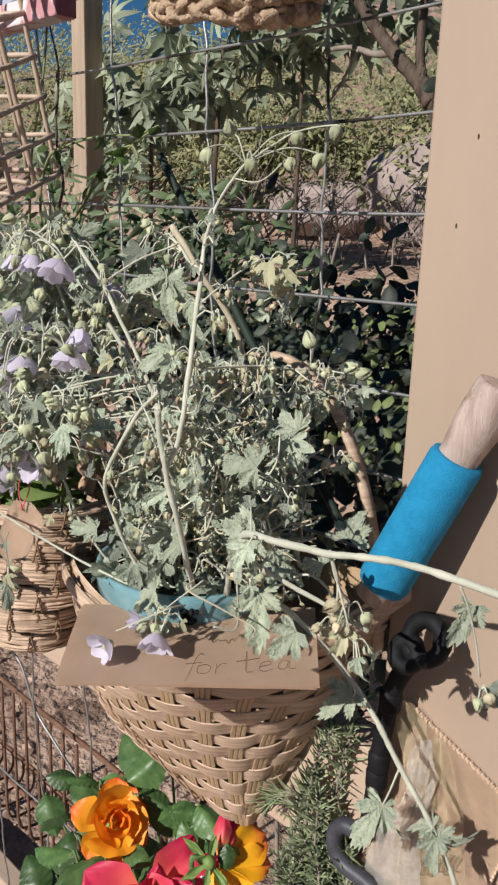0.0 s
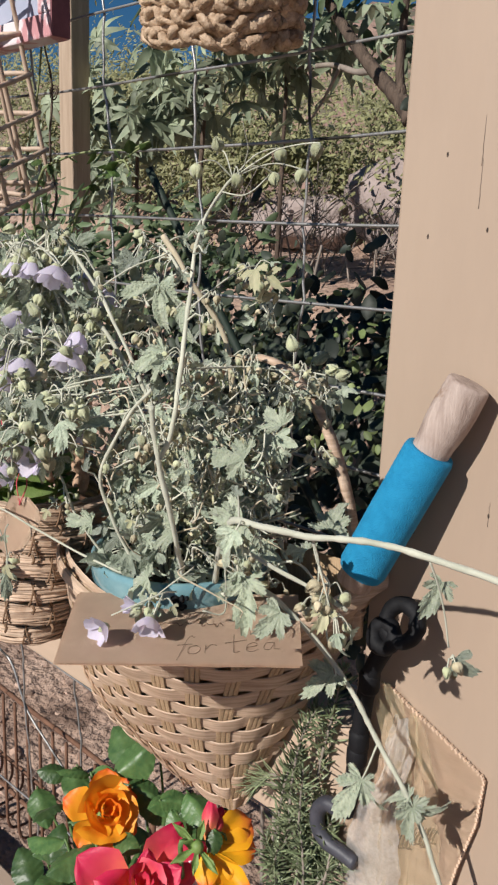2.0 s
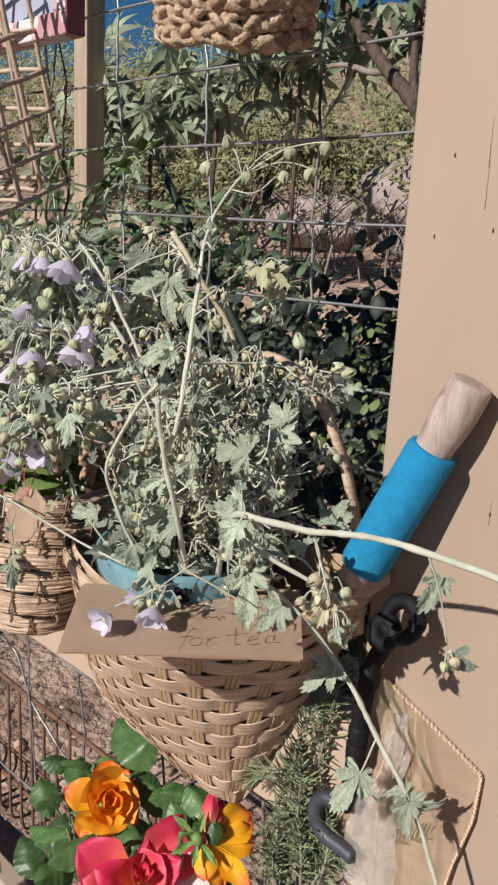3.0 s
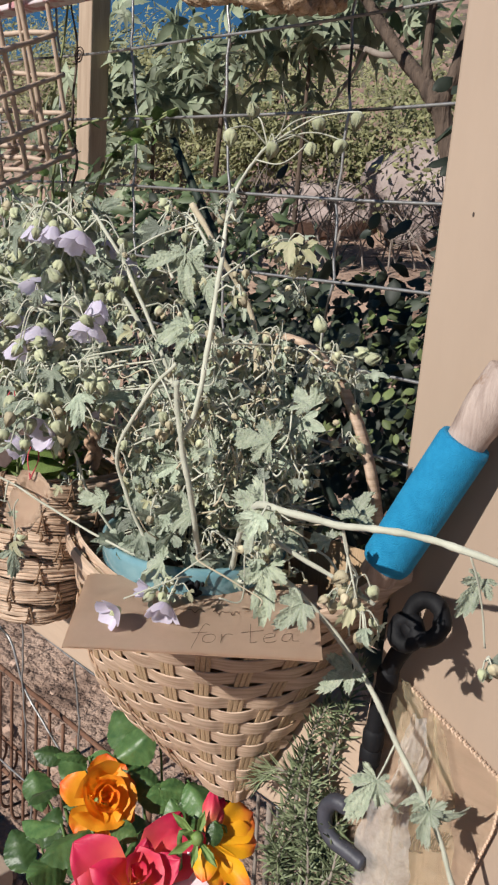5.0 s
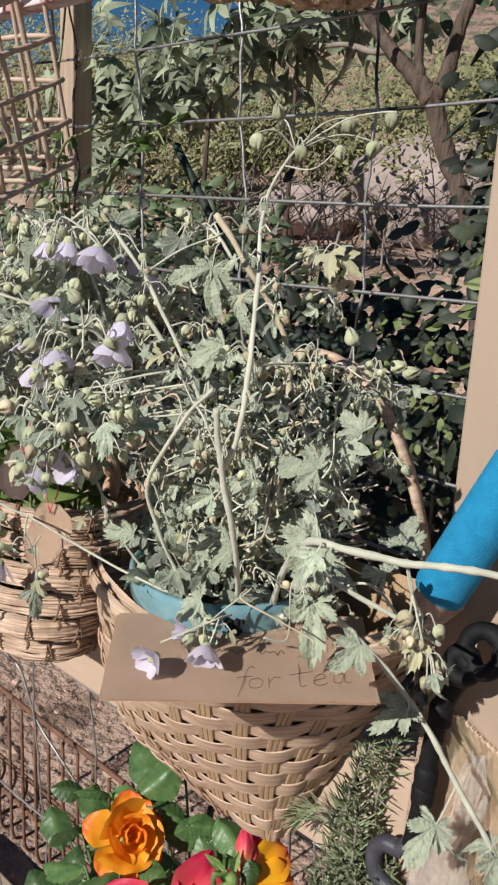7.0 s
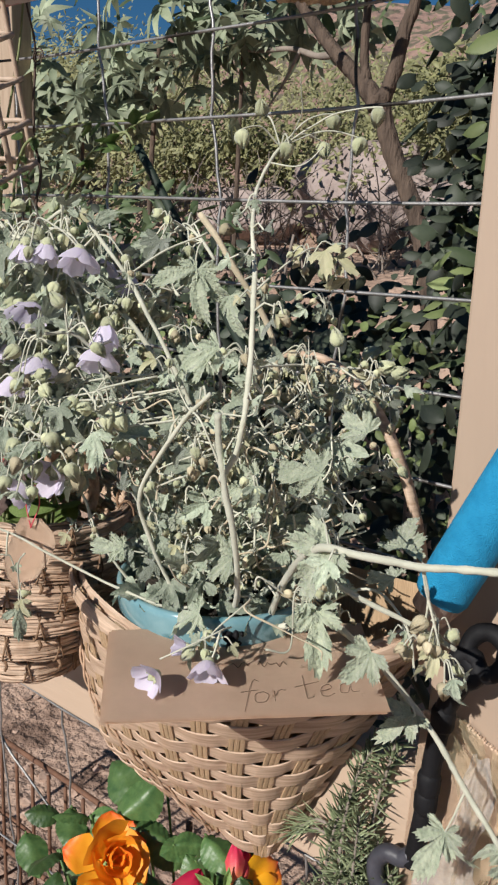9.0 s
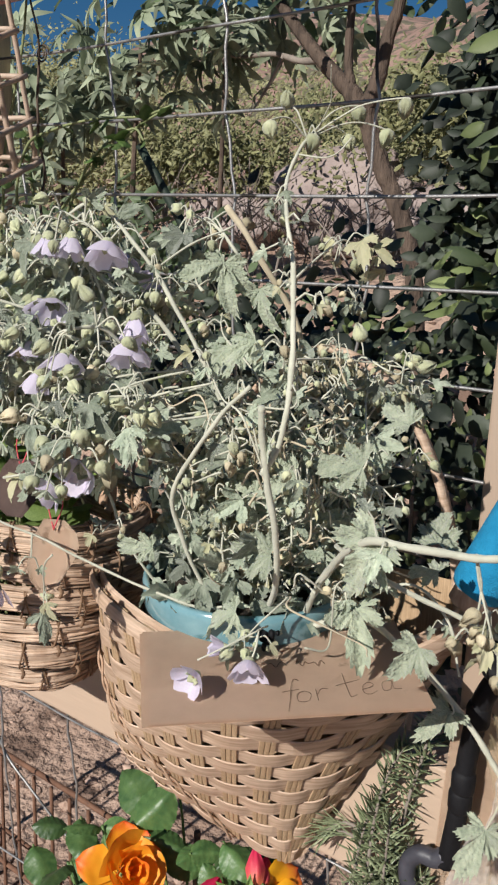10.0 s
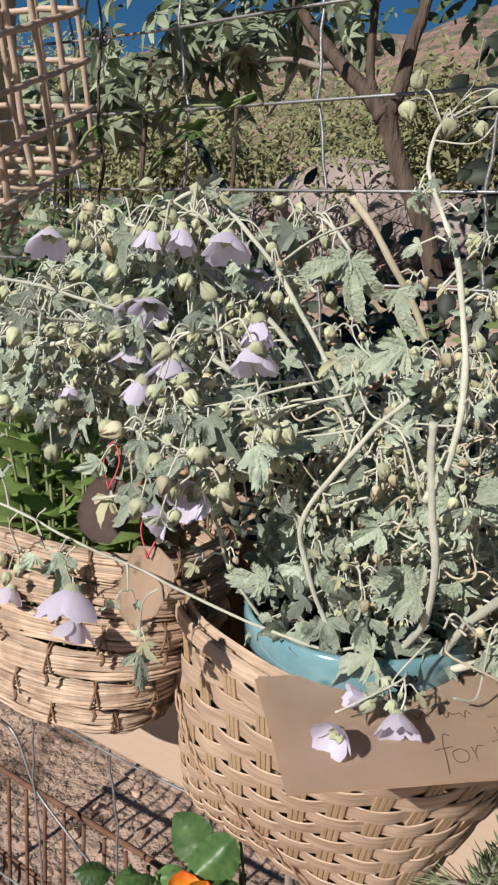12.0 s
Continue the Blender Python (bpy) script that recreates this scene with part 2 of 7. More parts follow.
M_STAKE = mat("dark_green_stake", (0.006, 0.016, 0.010), (0.018, 0.034, 0.022), 20, 0.7, 0.3, 120)
M_STRING = mat("red_string", (0.55, 0.06, 0.08), (0.62, 0.10, 0.12), 60, 0.8, 0)
M_WHITE = mat("white_stone", (0.62, 0.60, 0.57), (0.78, 0.76, 0.73), 20, 0.7, 0.3, 60)
M_ROSEGREEN = mat("rose_sepal", (0.10, 0.18, 0.04), (0.2, 0.28, 0.08), 40, 0.6, 0.2, 120)
M_CARDBOARD = mat("tan_cardboard", (0.54, 0.39, 0.275), (0.62, 0.455, 0.33), 16, 0.85, 0.2, 240, (1, 1, 6), depth=0.0006)


# ---- builders ----
def part(name, bm, material, parent=None, label="", smooth=True):
    """Links a bmesh as one mesh object under its thing."""
    me = bpy.data.meshes.new(name)
    bm.to_mesh(me)
    bm.free()
    me.materials.append(material)
    if smooth:
        me.polygons.foreach_set("use_smooth", [True] * len(me.polygons))
    ob = new(name, me)
    if parent:
        ob.parent = parent
    if label:
        ob["label"] = label
    return ob


def band(name, bm, material, parent, label=""):
    """A part with smooth faces and crisp edges."""
    ob = part(name, bm, material, parent, label)
    ob.data.set_sharp_from_angle(angle=radians(38))
    return ob


def share(name, me, parent, m, label=""):
    """One more object on a mesh that is there already."""
    ob = new(name, me)
    ob.parent = parent
    ob.matrix_basis = m
    if label:
        ob["label"] = label
    return ob


def mesh_of(name, bm, material, smooth=True):
    me = bpy.data.meshes.new(name)
    bm.to_mesh(me)
    bm.free()
    me.materials.append(material)
    if smooth:
        me.polygons.foreach_set("use_smooth", [True] * len(me.polygons))
    return me


def thing(name, at, label, category, group="", kind=""):
    ob = new(name)
    ob.location = at
    ob.empty_display_size = 0.02
    return tagged(ob, label, category, group, kind)


def spline(pts, steps=8):
    """Catmull-Rom through the points."""
    p = [Vector(q) for q in pts]
    if len(p) < 3:
        return [p[0].lerp(p[-1], i / steps) for i in range(steps + 1)]
    p = [p[0] * 2 - p[1]] + p + [p[-1] * 2 - p[-2]]
    out = []
    for i in range(1, len(p) - 2):
        for k in range(steps):
            t = k / steps
            a, b, c, d = p[i - 1], p[i], p[i + 1], p[i + 2]
            out.append(0.5 * ((2 * b) + (c - a) * t + (2 * a - 5 * b + 4 * c - d) * t * t + (3 * b - a - 3 * c + d) * t ** 3))
    out.append(p[-2])
    return out


def tube(bm, pts, r0, r1=None, sides=6, closed=False, cap=True, wob=0.0, rnd=random):
    """A tapered round rod along the points."""
    r1 = r0 if r1 is None else r1
    n = len(pts)
    rings = []
    up = Vector((0.13, 0.21, 0.97))
    for i, q in enumerate(pts):
        a, b = (pts[(i - 1) % n], pts[(i + 1) % n]) if closed else (pts[max(i - 1, 0)], pts[min(i + 1, n - 1)])
        d = (b - a)
        if d.length < 1e-9:
            d = Vector((0, 0, 1))
        d.normalize()
        u = up - d * up.dot(d)
        if u.length < 1e-3:
            u = d.orthogonal()
        u.normalize()
        v = d.cross(u)
        up = u
        r = (r0 + (r1 - r0) * i / max(n - 1, 1)) * (1 + (rnd.uniform(-wob, wob) if wob else 0))
        rings.append([bm.verts.new(q + (u * math.cos(k * math.tau / sides) + v * math.sin(k * math.tau / sides)) * r) for k in range(sides)])
    for i in range(n if closed else n - 1):
        a, b = rings[i], rings[(i + 1) % n]
        for k in range(sides):
            bm.faces.new((a[k], a[(k + 1) % sides], b[(k + 1) % sides], b[k]))
    if cap and not closed and sides > 2:
        bm.faces.new(rings[0][::-1])
        bm.faces.new(rings[-1])
    return bm


def box(bm, lo, hi, m=Matrix(), bevel=0.0):
    r = bmesh.ops.create_cube(bm, size=1)
    c, s = (Vector(lo) + Vector(hi)) / 2, Vector(hi) - Vector(lo)
    bmesh.ops.transform(bm, matrix=m @ Matrix.Translation(c) @ Matrix.Diagonal((*s, 1)), verts=r["verts"])
    if bevel:
        es = list({e for v in r["verts"] for e in v.link_edges})
        bmesh.ops.bevel(bm, geom=es, offset=bevel, segments=2, affect="EDGES", profile=0.5)
    return bm


def lathe(bm, prof, at=(0, 0, 0), sides=48):
    rings = []
    for r, z in prof:
        rings.append([bm.verts.new((at[0] + r * math.cos(k * math.tau / sides), at[1] + r * math.sin(k * math.tau / sides), at[2] + z)) for k in range(sides)])
    for a, b in zip(rings, rings[1:]):
        for k in range(sides):
            bm.faces.new((a[k], a[(k + 1) % sides], b[(k + 1) % sides], b[k]))
    return rings


def strip(bm, pts, side, width, thick, out):
    """A flat band along pts; side(i): the way across it; out(i): its outward normal."""
    rings = []
    for i, q in enumerate(pts):
        s, o = side(i), out(i)
        w, t = s * (width / 2), o * (thick / 2)
        rings.append([bm.verts.new(v) for v in (q - w * 0.92 + t, q + o * thick * 0.8, q + w * 0.92 + t, q + w - t, q - w - t)])
    for a, b in zip(rings, rings[1:]):
        for k in range(5):
            bm.faces.new((a[k], a[(k + 1) % 5], b[(k + 1) % 5], b[k]))
    bm.faces.new(rings[0][::-1])
    bm.faces.new(rings[-1])


def oval_leaf(seed, length=1.0, wide=0.62, fold=0.2, saw=0.03, curl=0.25, n=14, cols=(-1, -0.5, 0, 0.5, 1)):
    bm = bmesh.new()
    rows = []
    for i in range(n + 1):
        t = i / n
        w = wide / 2 * math.sin(math.pi * t ** 0.85) ** 0.75 if 0 < t < 1 else 0.004
        w *= 1 + saw * (1 if i % 2 else -1)
        z = -curl * (t - 0.4) ** 2
        rows.append([bm.verts.new((x * w * length, t * length, (z - abs(x) * w * fold * 2 + 0.02 * math.sin(9 * t + 2 * x) + (0.016 * abs(x) * math.cos(math.tau * (6.5 * t - 1.1 * abs(x))) if n > 20 else 0)) * length)) for x in cols])
    for a, b in zip(rows, rows[1:]):
        for k in range(len(cols) - 1):
            bm.faces.new((a[k], a[k + 1], b[k + 1], b[k]))
    return bm


def aim(at, way, roll=0.0, size=1.0):
    """A pose whose +y goes along way."""
    q = Vector(way).to_track_quat("Y", "Z")
    return Matrix.LocRotScale(Vector(at), q @ Euler((0, roll, 0)).to_quaternion(), (size, size, size))


def face(at, way, normal, size=1.0):
    """A pose whose +y goes along way and whose +z looks along normal."""
    n = Vector(normal).normalized()
    w = Vector(way) - n * Vector(way).dot(n)
    w = w.normalized() if w.length > 1e-4 else n.orthogonal().normalized()
    m = Matrix((w.cross(n), w, n)).transposed().to_4x4()
    return Matrix.Translation(Vector(at)) @ m @ Matrix.Diagonal((size, size, size, 1))


def ball(bm, at, r, squash=(1, 1, 1), seg=8, rings=6):
    res = bmesh.ops.create_uvsphere(bm, u_segments=seg, v_segments=rings, radius=r)
    bmesh.ops.transform(bm, matrix=Matrix.Translation(at) @ Matrix.Diagonal((*squash, 1)), verts=res["verts"])


# ---- ground and far ground ----
def height(x, y):
    """The garden's soil: level by the fence, a planted bank behind it, a rocky step, then rising desert."""
    def ramp(a, b):
        t = min(1.0, max(0.0, (y - a) / (b - a)))
        return t * t * (3 - 2 * t)
    roll = 0.10 * noise.noise((x * 0.7, y * 0.7, 0)) + 0.04 * noise.noise((x * 3, y * 3, 5))
    return 1.30 * ramp(0.7, 2.2) + 0.38 * ramp(2.9 + 0.15 * math.sin(x * 2), 3.5) + max(0.0, y - 3.5) * 0.06 + roll * (1 if y > 0.3 else 0.4)


def build_ground():
    bm = bmesh.new()
    xs = [-400, -150, -60, -25, -12] + [-7 + 0.14 * i for i in range(101)] + [12, 25, 60, 150, 400]
    ys = [-300, -80, -25, -8, -3] + [-1.5 + 0.12 * i for i in range(76)] + [9, 12, 18, 30, 60, 150, 500]
    grid = [[bm.verts.new((x, y, height(x, y))) for x in xs] for y in ys]
    for a, b in zip(grid, grid[1:]):
        for i in range(len(xs) - 1):
            bm.faces.new((a[i], a[i + 1], b[i + 1], b[i]))
    g = part("ground", bm, M_GROUND)
    tagged(g, "bare pinkish-brown garden soil with dry clods", "ground", kind="structure")
    rnd = random.Random(3)
    bm = bmesh.new()
    for _ in range(3200):
        x, y = rnd.uniform(-3.0, 1.0), rnd.uniform(0.05, 3.0) if rnd.random() < 0.5 else rnd.uniform(0.05, 1.0)
        s = 0.003 + 0.017 * rnd.random() ** 4
        res = bmesh.ops.create_icosphere(bm, subdivisions=1, radius=s)
        for v in res["verts"]:
            v.co = Vector((v.co.x * rnd.uniform(0.5, 1.6), v.co.y * rnd.uniform(0.5, 1.6), v.co.z * rnd.uniform(0.2, 0.75))) + Vector((x, y, height(x, y) + s * 0.2))
    tagged(part("soil_clods", bm, M_CLOD, smooth=False), "scattered dry clods and gravel on the soil", "soil clods", kind="stuff")
    bm = bmesh.new()
    prev = None
    for i in range(101):
        x = -420 + 580 * i / 100
        h = 31 + 3 * noise.noise((x * 0.02, 3, 0)) + 2.5 * noise.noise((x * 0.09, 7, 0))
        row = [bm.verts.new((x, 60 + 12 * k + 3 * noise.noise((x * 0.1, k, 2)), h * f + 1.5 * noise.noise((x * 0.12, k * 2, 9)))) for k, f in enumerate((0.02, 0.35, 0.7, 0.93, 1.0))]
        if prev:
            for k in range(4):
                bm.faces.new((prev[k], row[k], row[k + 1], prev[k + 1]))
        prev = row
    tagged(part("hill", bm, M_HILL), "pinkish desert hill with sparse scrub far behind the garden", "hill", kind="structure")


build_ground()


# ---- board, rail, fence ----
WALL = -0.05


def build_boards():
    bm = bmesh.new()
    box(bm, (0.297, WALL, 0.0), (0.66, WALL + 0.036, 2.1), bevel=0.0025)
    b = part("wooden_post", bm, M_BOARD, smooth=False)
    tagged(b, "wide upright board painted smooth tan with nail holes", "post")
    for x, z in ((0.337, 1.479), (0.326, 1.419), (0.376, 1.425), (0.337, 1.18), (0.402, 1.211)):
        bm = bmesh.new()
        ball(bm, (x, WALL - 0.0001, z), 0.0009, (1, 0.3, 2.2))
        part("nail_hole", bm, M_NAIL, b)
    for x, z0, z1 in ((0.367, 1.44, 1.475), (0.3662, 1.47, 1.505), (0.402, 1.202, 1.222)):
        bm = bmesh.new()
        tube(bm, [Vector((x + 0.0006 * noise.noise((i * 0.5, x * 90, 0)), WALL, z0 + (z1 - z0) * i / 12)) for i in range(13)], 0.0003, 0.00015, sides=5)
        part("crack", bm, M_NAIL, b)
    bm = bmesh.new()
    box(bm, (-2.4, WALL, 0.829), (0.295, WALL + 0.036, 0.969), bevel=0.0025)
    tagged(part("fence_rail", bm, M_RAIL, smooth=False), "horizontal wooden fence rail painted tan", "rail")
    bm = bmesh.new()
    box(bm, (-2.075, 1.20, 0.2), (-1.995, 1.28, 3.2), bevel=0.004)
    tagged(part("fence_post", bm, M_POSTWOOD, smooth=False), "weathered upright timber fence post standing behind the fence", "post")


def build_fence():
    rnd = random.Random(5)
    f = thing("wire_fence", (0, 0, 0), "galvanised field fence wire grid with crimped uprights", "fence")
    zs = [1.5045 + 0.0752 * k for k in range(-5, 6)] + [0.98, 0.78, 0.50]
    for z in zs:
        bm = bmesh.new()
        ph = rnd.uniform(0, 6)
        pts = [Vector((-2.4 + 0.05 * i, 0.003 * math.sin(i * 0.9 + ph), z + 0.0022 * math.sin(i * 0.37 + ph))) for i in range(78)]
        tube(bm, pts, 0.0016, sides=6)
        part("wire", bm, M_WIRE, f)
    for k in range(-15, 10):
        bm = bmesh.new()
        x0 = 0.152 * k
        pts = []
        for i in range(0, 120):
            z = 0.25 + i * 0.0135
            j = round((z - 1.5045) / 0.0752)
            d = z - 1.5045 - j * 0.0752
            kink = 0.0045 * math.exp(-(d / 0.013) ** 2) * (1 if (j + k) % 2 else -1)
            pts.append(Vector((x0 + kink - (0.09 * (z - 1.47) if k < 1 else 0.0) + 0.0025 * math.sin(z * 9 + k), 0.0035 + 0.002 * math.sin(z * 23 + k), z)))
        tube(bm, pts, 0.0015, sides=6)
        part("wire", bm, M_WIRE, f)


build_boards()
build_fence()


# ---- splint pocket basket on the rail ----
ZB = 0.812
# the foot is a slanting ridge that ends in a corner by the wall, the belly is squarish, the mouth a wide half round
FOOT = ((-0.055, -0.054, 0.866), (-0.055, -0.072, 0.864), (-0.046, -0.086, 0.861), (-0.020, -0.092, 0.855), (0.020, -0.090, 0.845), (0.062, -0.085, 0.834), (0.100, -0.079, 0.824), (0.130, -0.073, 0.817), (0.148, -0.066, 0.814), (0.154, -0.060, 0.815), (0.158, -0.054, 0.817))
BELLY = ((-0.056, -0.054, 0.965), (-0.048, -0.095, 0.953), (-0.020, -0.132, 0.946), (0.022, -0.153, 0.950), (0.070, -0.161, 0.955), (0.112, -0.162, 0.958), (0.148, -0.153, 0.960), (0.174, -0.138, 0.958), (0.192, -0.121, 0.956), (0.218, -0.092, 0.962), (0.236, -0.055, 0.972))
MOUTH = ((-0.040, -0.055, 1.118), (-0.030, -0.108, 1.114), (-0.004, -0.160, 1.112), (0.042, -0.200, 1.110), (0.100, -0.222, 1.109), (0.152, -0.229, 1.106), (0.200, -0.218, 1.103), (0.234, -0.193, 1.100), (0.262, -0.158, 1.100), (0.296, -0.110, 1.112), (0.318, -0.055, 1.138))


def along(pts, u):
    k = u * (len(pts) - 1)
    i = min(int(k), len(pts) - 2)
    return pts[i].lerp(pts[i + 1], k - i)


FOOT_EVEN, BELLY_EVEN, MOUTH_EVEN = spline(FOOT, 6), spline(BELLY, 6), spline(MOUTH, 6)


def basket_at(v, u):
    """A point of the basket's wall: v from its foot to its mouth, u from the back's one end round the front to the other."""
    f, b, m = along(FOOT_EVEN, u), along(BELLY_EVEN, u), along(MOUTH_EVEN, u)
    k = 0.48
    p = f * ((v - k) * (v - 1) / k) + b * (v * (v - 1) / (k * (k - 1))) + m * (v * (v - k) / (1 - k))
    return Vector((p.x, min(p.y, WALL - 0.003), p.z))


def basket_turns(n):
    """Values of u that are evenly spread along the belly."""
    raw = [basket_at(0.48, i / 240) for i in range(241)]
    acc = [0]
    for p, q in zip(raw, raw[1:]):
        acc.append(acc[-1] + (q - p).length)
    out, j = [], 0
    for i in range(n + 1):
        t = acc[-1] * i / n
        while j < 239 and acc[j + 1] < t:
            j += 1
        out.append((j + (t - acc[j]) / max(1e-9, acc[j + 1] - acc[j])) / 240)
    return out


def basket_row(v, n):
    return [basket_at(v, u) for u in basket_turns(n)]


def row_normals(pts):
    o = []
    for i in range(len(pts)):
        d = pts[min(i + 1, len(pts) - 1)] - pts[max(i - 1, 0)]
        nn = Vector((d.y, -d.x, 0))
        if nn.length < 1e-9:
            nn = Vector((0, -1, 0))
        o.append((nn.normalized() + Vector((0, 0, -0.25))).normalized())
    return o


def build_basket():
    b = thing("splint_basket", (0.12, -0.12, ZB), "pale woven bamboo splint basket hung on the rail", "basket")
    m = Matrix.Translation((-0.12, 0.12, -ZB))
    rnd = random.Random(11)
    SP, ROWS, SUB = 14, 15, 12
    n = SP * SUB
    turns = basket_turns(n)
    first = min(range(n), key=lambda i: abs(turns[i] - 0.8)) % SUB
    for r in range(ROWS):
        v = (r + 0.5) / ROWS
        pts, below, above = basket_row(v, n), basket_row(max(0.0, v - 0.5 / ROWS), n), basket_row(min(1.0, v + 0.5 / ROWS), n)
        up = [q - p for p, q in zip(below, above)]
        nor = [(pts[min(i + 1, n)] - pts[max(i - 1, 0)]).cross(up[i]).normalized() for i in range(n + 1)]
        path = []
        ph = (r % 2) * math.pi + rnd.uniform(-0.12, 0.12)
        slip, wide = rnd.uniform(-0.05, 0.05), rnd.uniform(0.90, 0.98)
        for i, (p, o) in enumerate(zip(pts, nor)):
            w = math.cos(math.pi * (i - first) / SUB + ph)
            path.append(p + o * (0.0019 * math.copysign(abs(w) ** 0.75, w)) + up[i] * (slip + 0.05 * math.sin(i * 0.13 + r * 2)))
        bm = bmesh.new()
        strip(bm, path, lambda i: up[i], wide, 0.0010, lambda i: nor[i])
        bmesh.ops.transform(bm, matrix=m, verts=bm.verts)
        band("weaver", bm, M_SPLINT, b)
    rows = [basket_row(k / 20, n) for k in range(21)]
    norm = [[(rows[k][min(i + 1, n)] - rows[k][max(i - 1, 0)]).cross(rows[min(k + 1, 20)][i] - rows[max(k - 1, 0)][i]).normalized() for i in range(n + 1)] for k in range(21)]
    for sp in range(SP):
        i = min(n - 1, max(1, sp * SUB + first))
        path = [rows[k][i] for k in range(21)]
        tan = [(rows[k][i + 1] - rows[k][i - 1]).normalized() for k in range(21)]
        on = [norm[k][i] for k in range(21)]
        for o in (-0.0046, 0.0, 0.0046):
            bm = bmesh.new()
            strip(bm, [p + t * o for p, t in zip(path, tan)], lambda k: tan[k], 0.0043, 0.0012, lambda k: on[k])
            bmesh.ops.transform(bm, matrix=m, verts=bm.verts)
            band("spoke", bm, M_SPOKE, b)
    for off, name in ((0.0045, "rim"), (-0.0045, "rim")):
        pts = basket_row(0.985, n)
        nor = row_normals(pts)
        bm = bmesh.new()
        strip(bm, [p + o * off for p, o in zip(pts, nor)], lambda i: Vector((0, 0, 1)), 0.0125, 0.0026, lambda i: nor[i])
        bmesh.ops.transform(bm, matrix=m, verts=bm.verts)
        band(name, bm, M_SPLINT, b, "flat bamboo rim band")
    # back panel
    bm = bmesh.new()
    cols = [[bm.verts.new(basket_at(k / 12, 0).lerp(basket_at(k / 12, 1), i / 10) + Vector((0, 0.001, 0))) for i in range(11)] for k in range(13)]
    for p, q in zip(cols, cols[1:]):
        for i in range(10):
            bm.faces.new((p[i], p[i + 1], q[i + 1], q[i]))
    bmesh.ops.transform(bm, matrix=m, verts=bm.verts)
    part("back", bm, M_SPOKE, b)
    bm = bmesh.new()
    bm.faces.new([bm.verts.new(p + Vector((0, 0, 0.003))) for p in basket_row(0.0, 40)])
    bmesh.ops.transform(bm, matrix=m, verts=bm.verts)
    part("base", bm, M_SPOKE, b)
    # twisted cord drawn for a stem's shadow, from the mouth's side to the foot
    for s in range(2):
        bm = bmesh.new()
        pts = []
        for i in range(60):
            t = i / 59
            u, v = 0.20 + 0.40 * t ** 1.3, 0.80 * (1 - t) + 0.01
            q = t * 40 + s * math.pi
            p = basket_at(v, u)
            o = Vector((p.x - 0.12, p.y + 0.06, -0.02)).normalized()
            pts.append(p + o * (0.0042 + 0.0012 * math.sin(q)) + Vector((0.0014 * math.cos(q), 0, 0.0014 * math.cos(q))))
        tube(bm, pts, 0.0012, sides=5)
        bmesh.ops.transform(bm, matrix=m, verts=bm.verts)
        part("seam_cord", bm, M_TIE, b)
    # arched handle
    bm = bmesh.new()
    arc = [Vector((0.165 + 0.130 * math.cos(a), -0.060, 1.07 + 0.235 * math.sin(a))) for a in [math.pi * (i / 30) for i in range(31)]]
    strip(bm, arc, lambda i: Vector((0, 1, 0)), 0.012, 0.004, lambda i: (arc[i] - Vector((0.165, -0.060, 1.07))).normalized())
    bmesh.ops.transform(bm, matrix=m, verts=bm.verts)
    part("handle", bm, M_SPLINT, b, "arched bamboo handle")


build_basket()


# ---- card that lies on the basket's rim ----
CARD_YAW = math.atan2(0.133, 0.126)


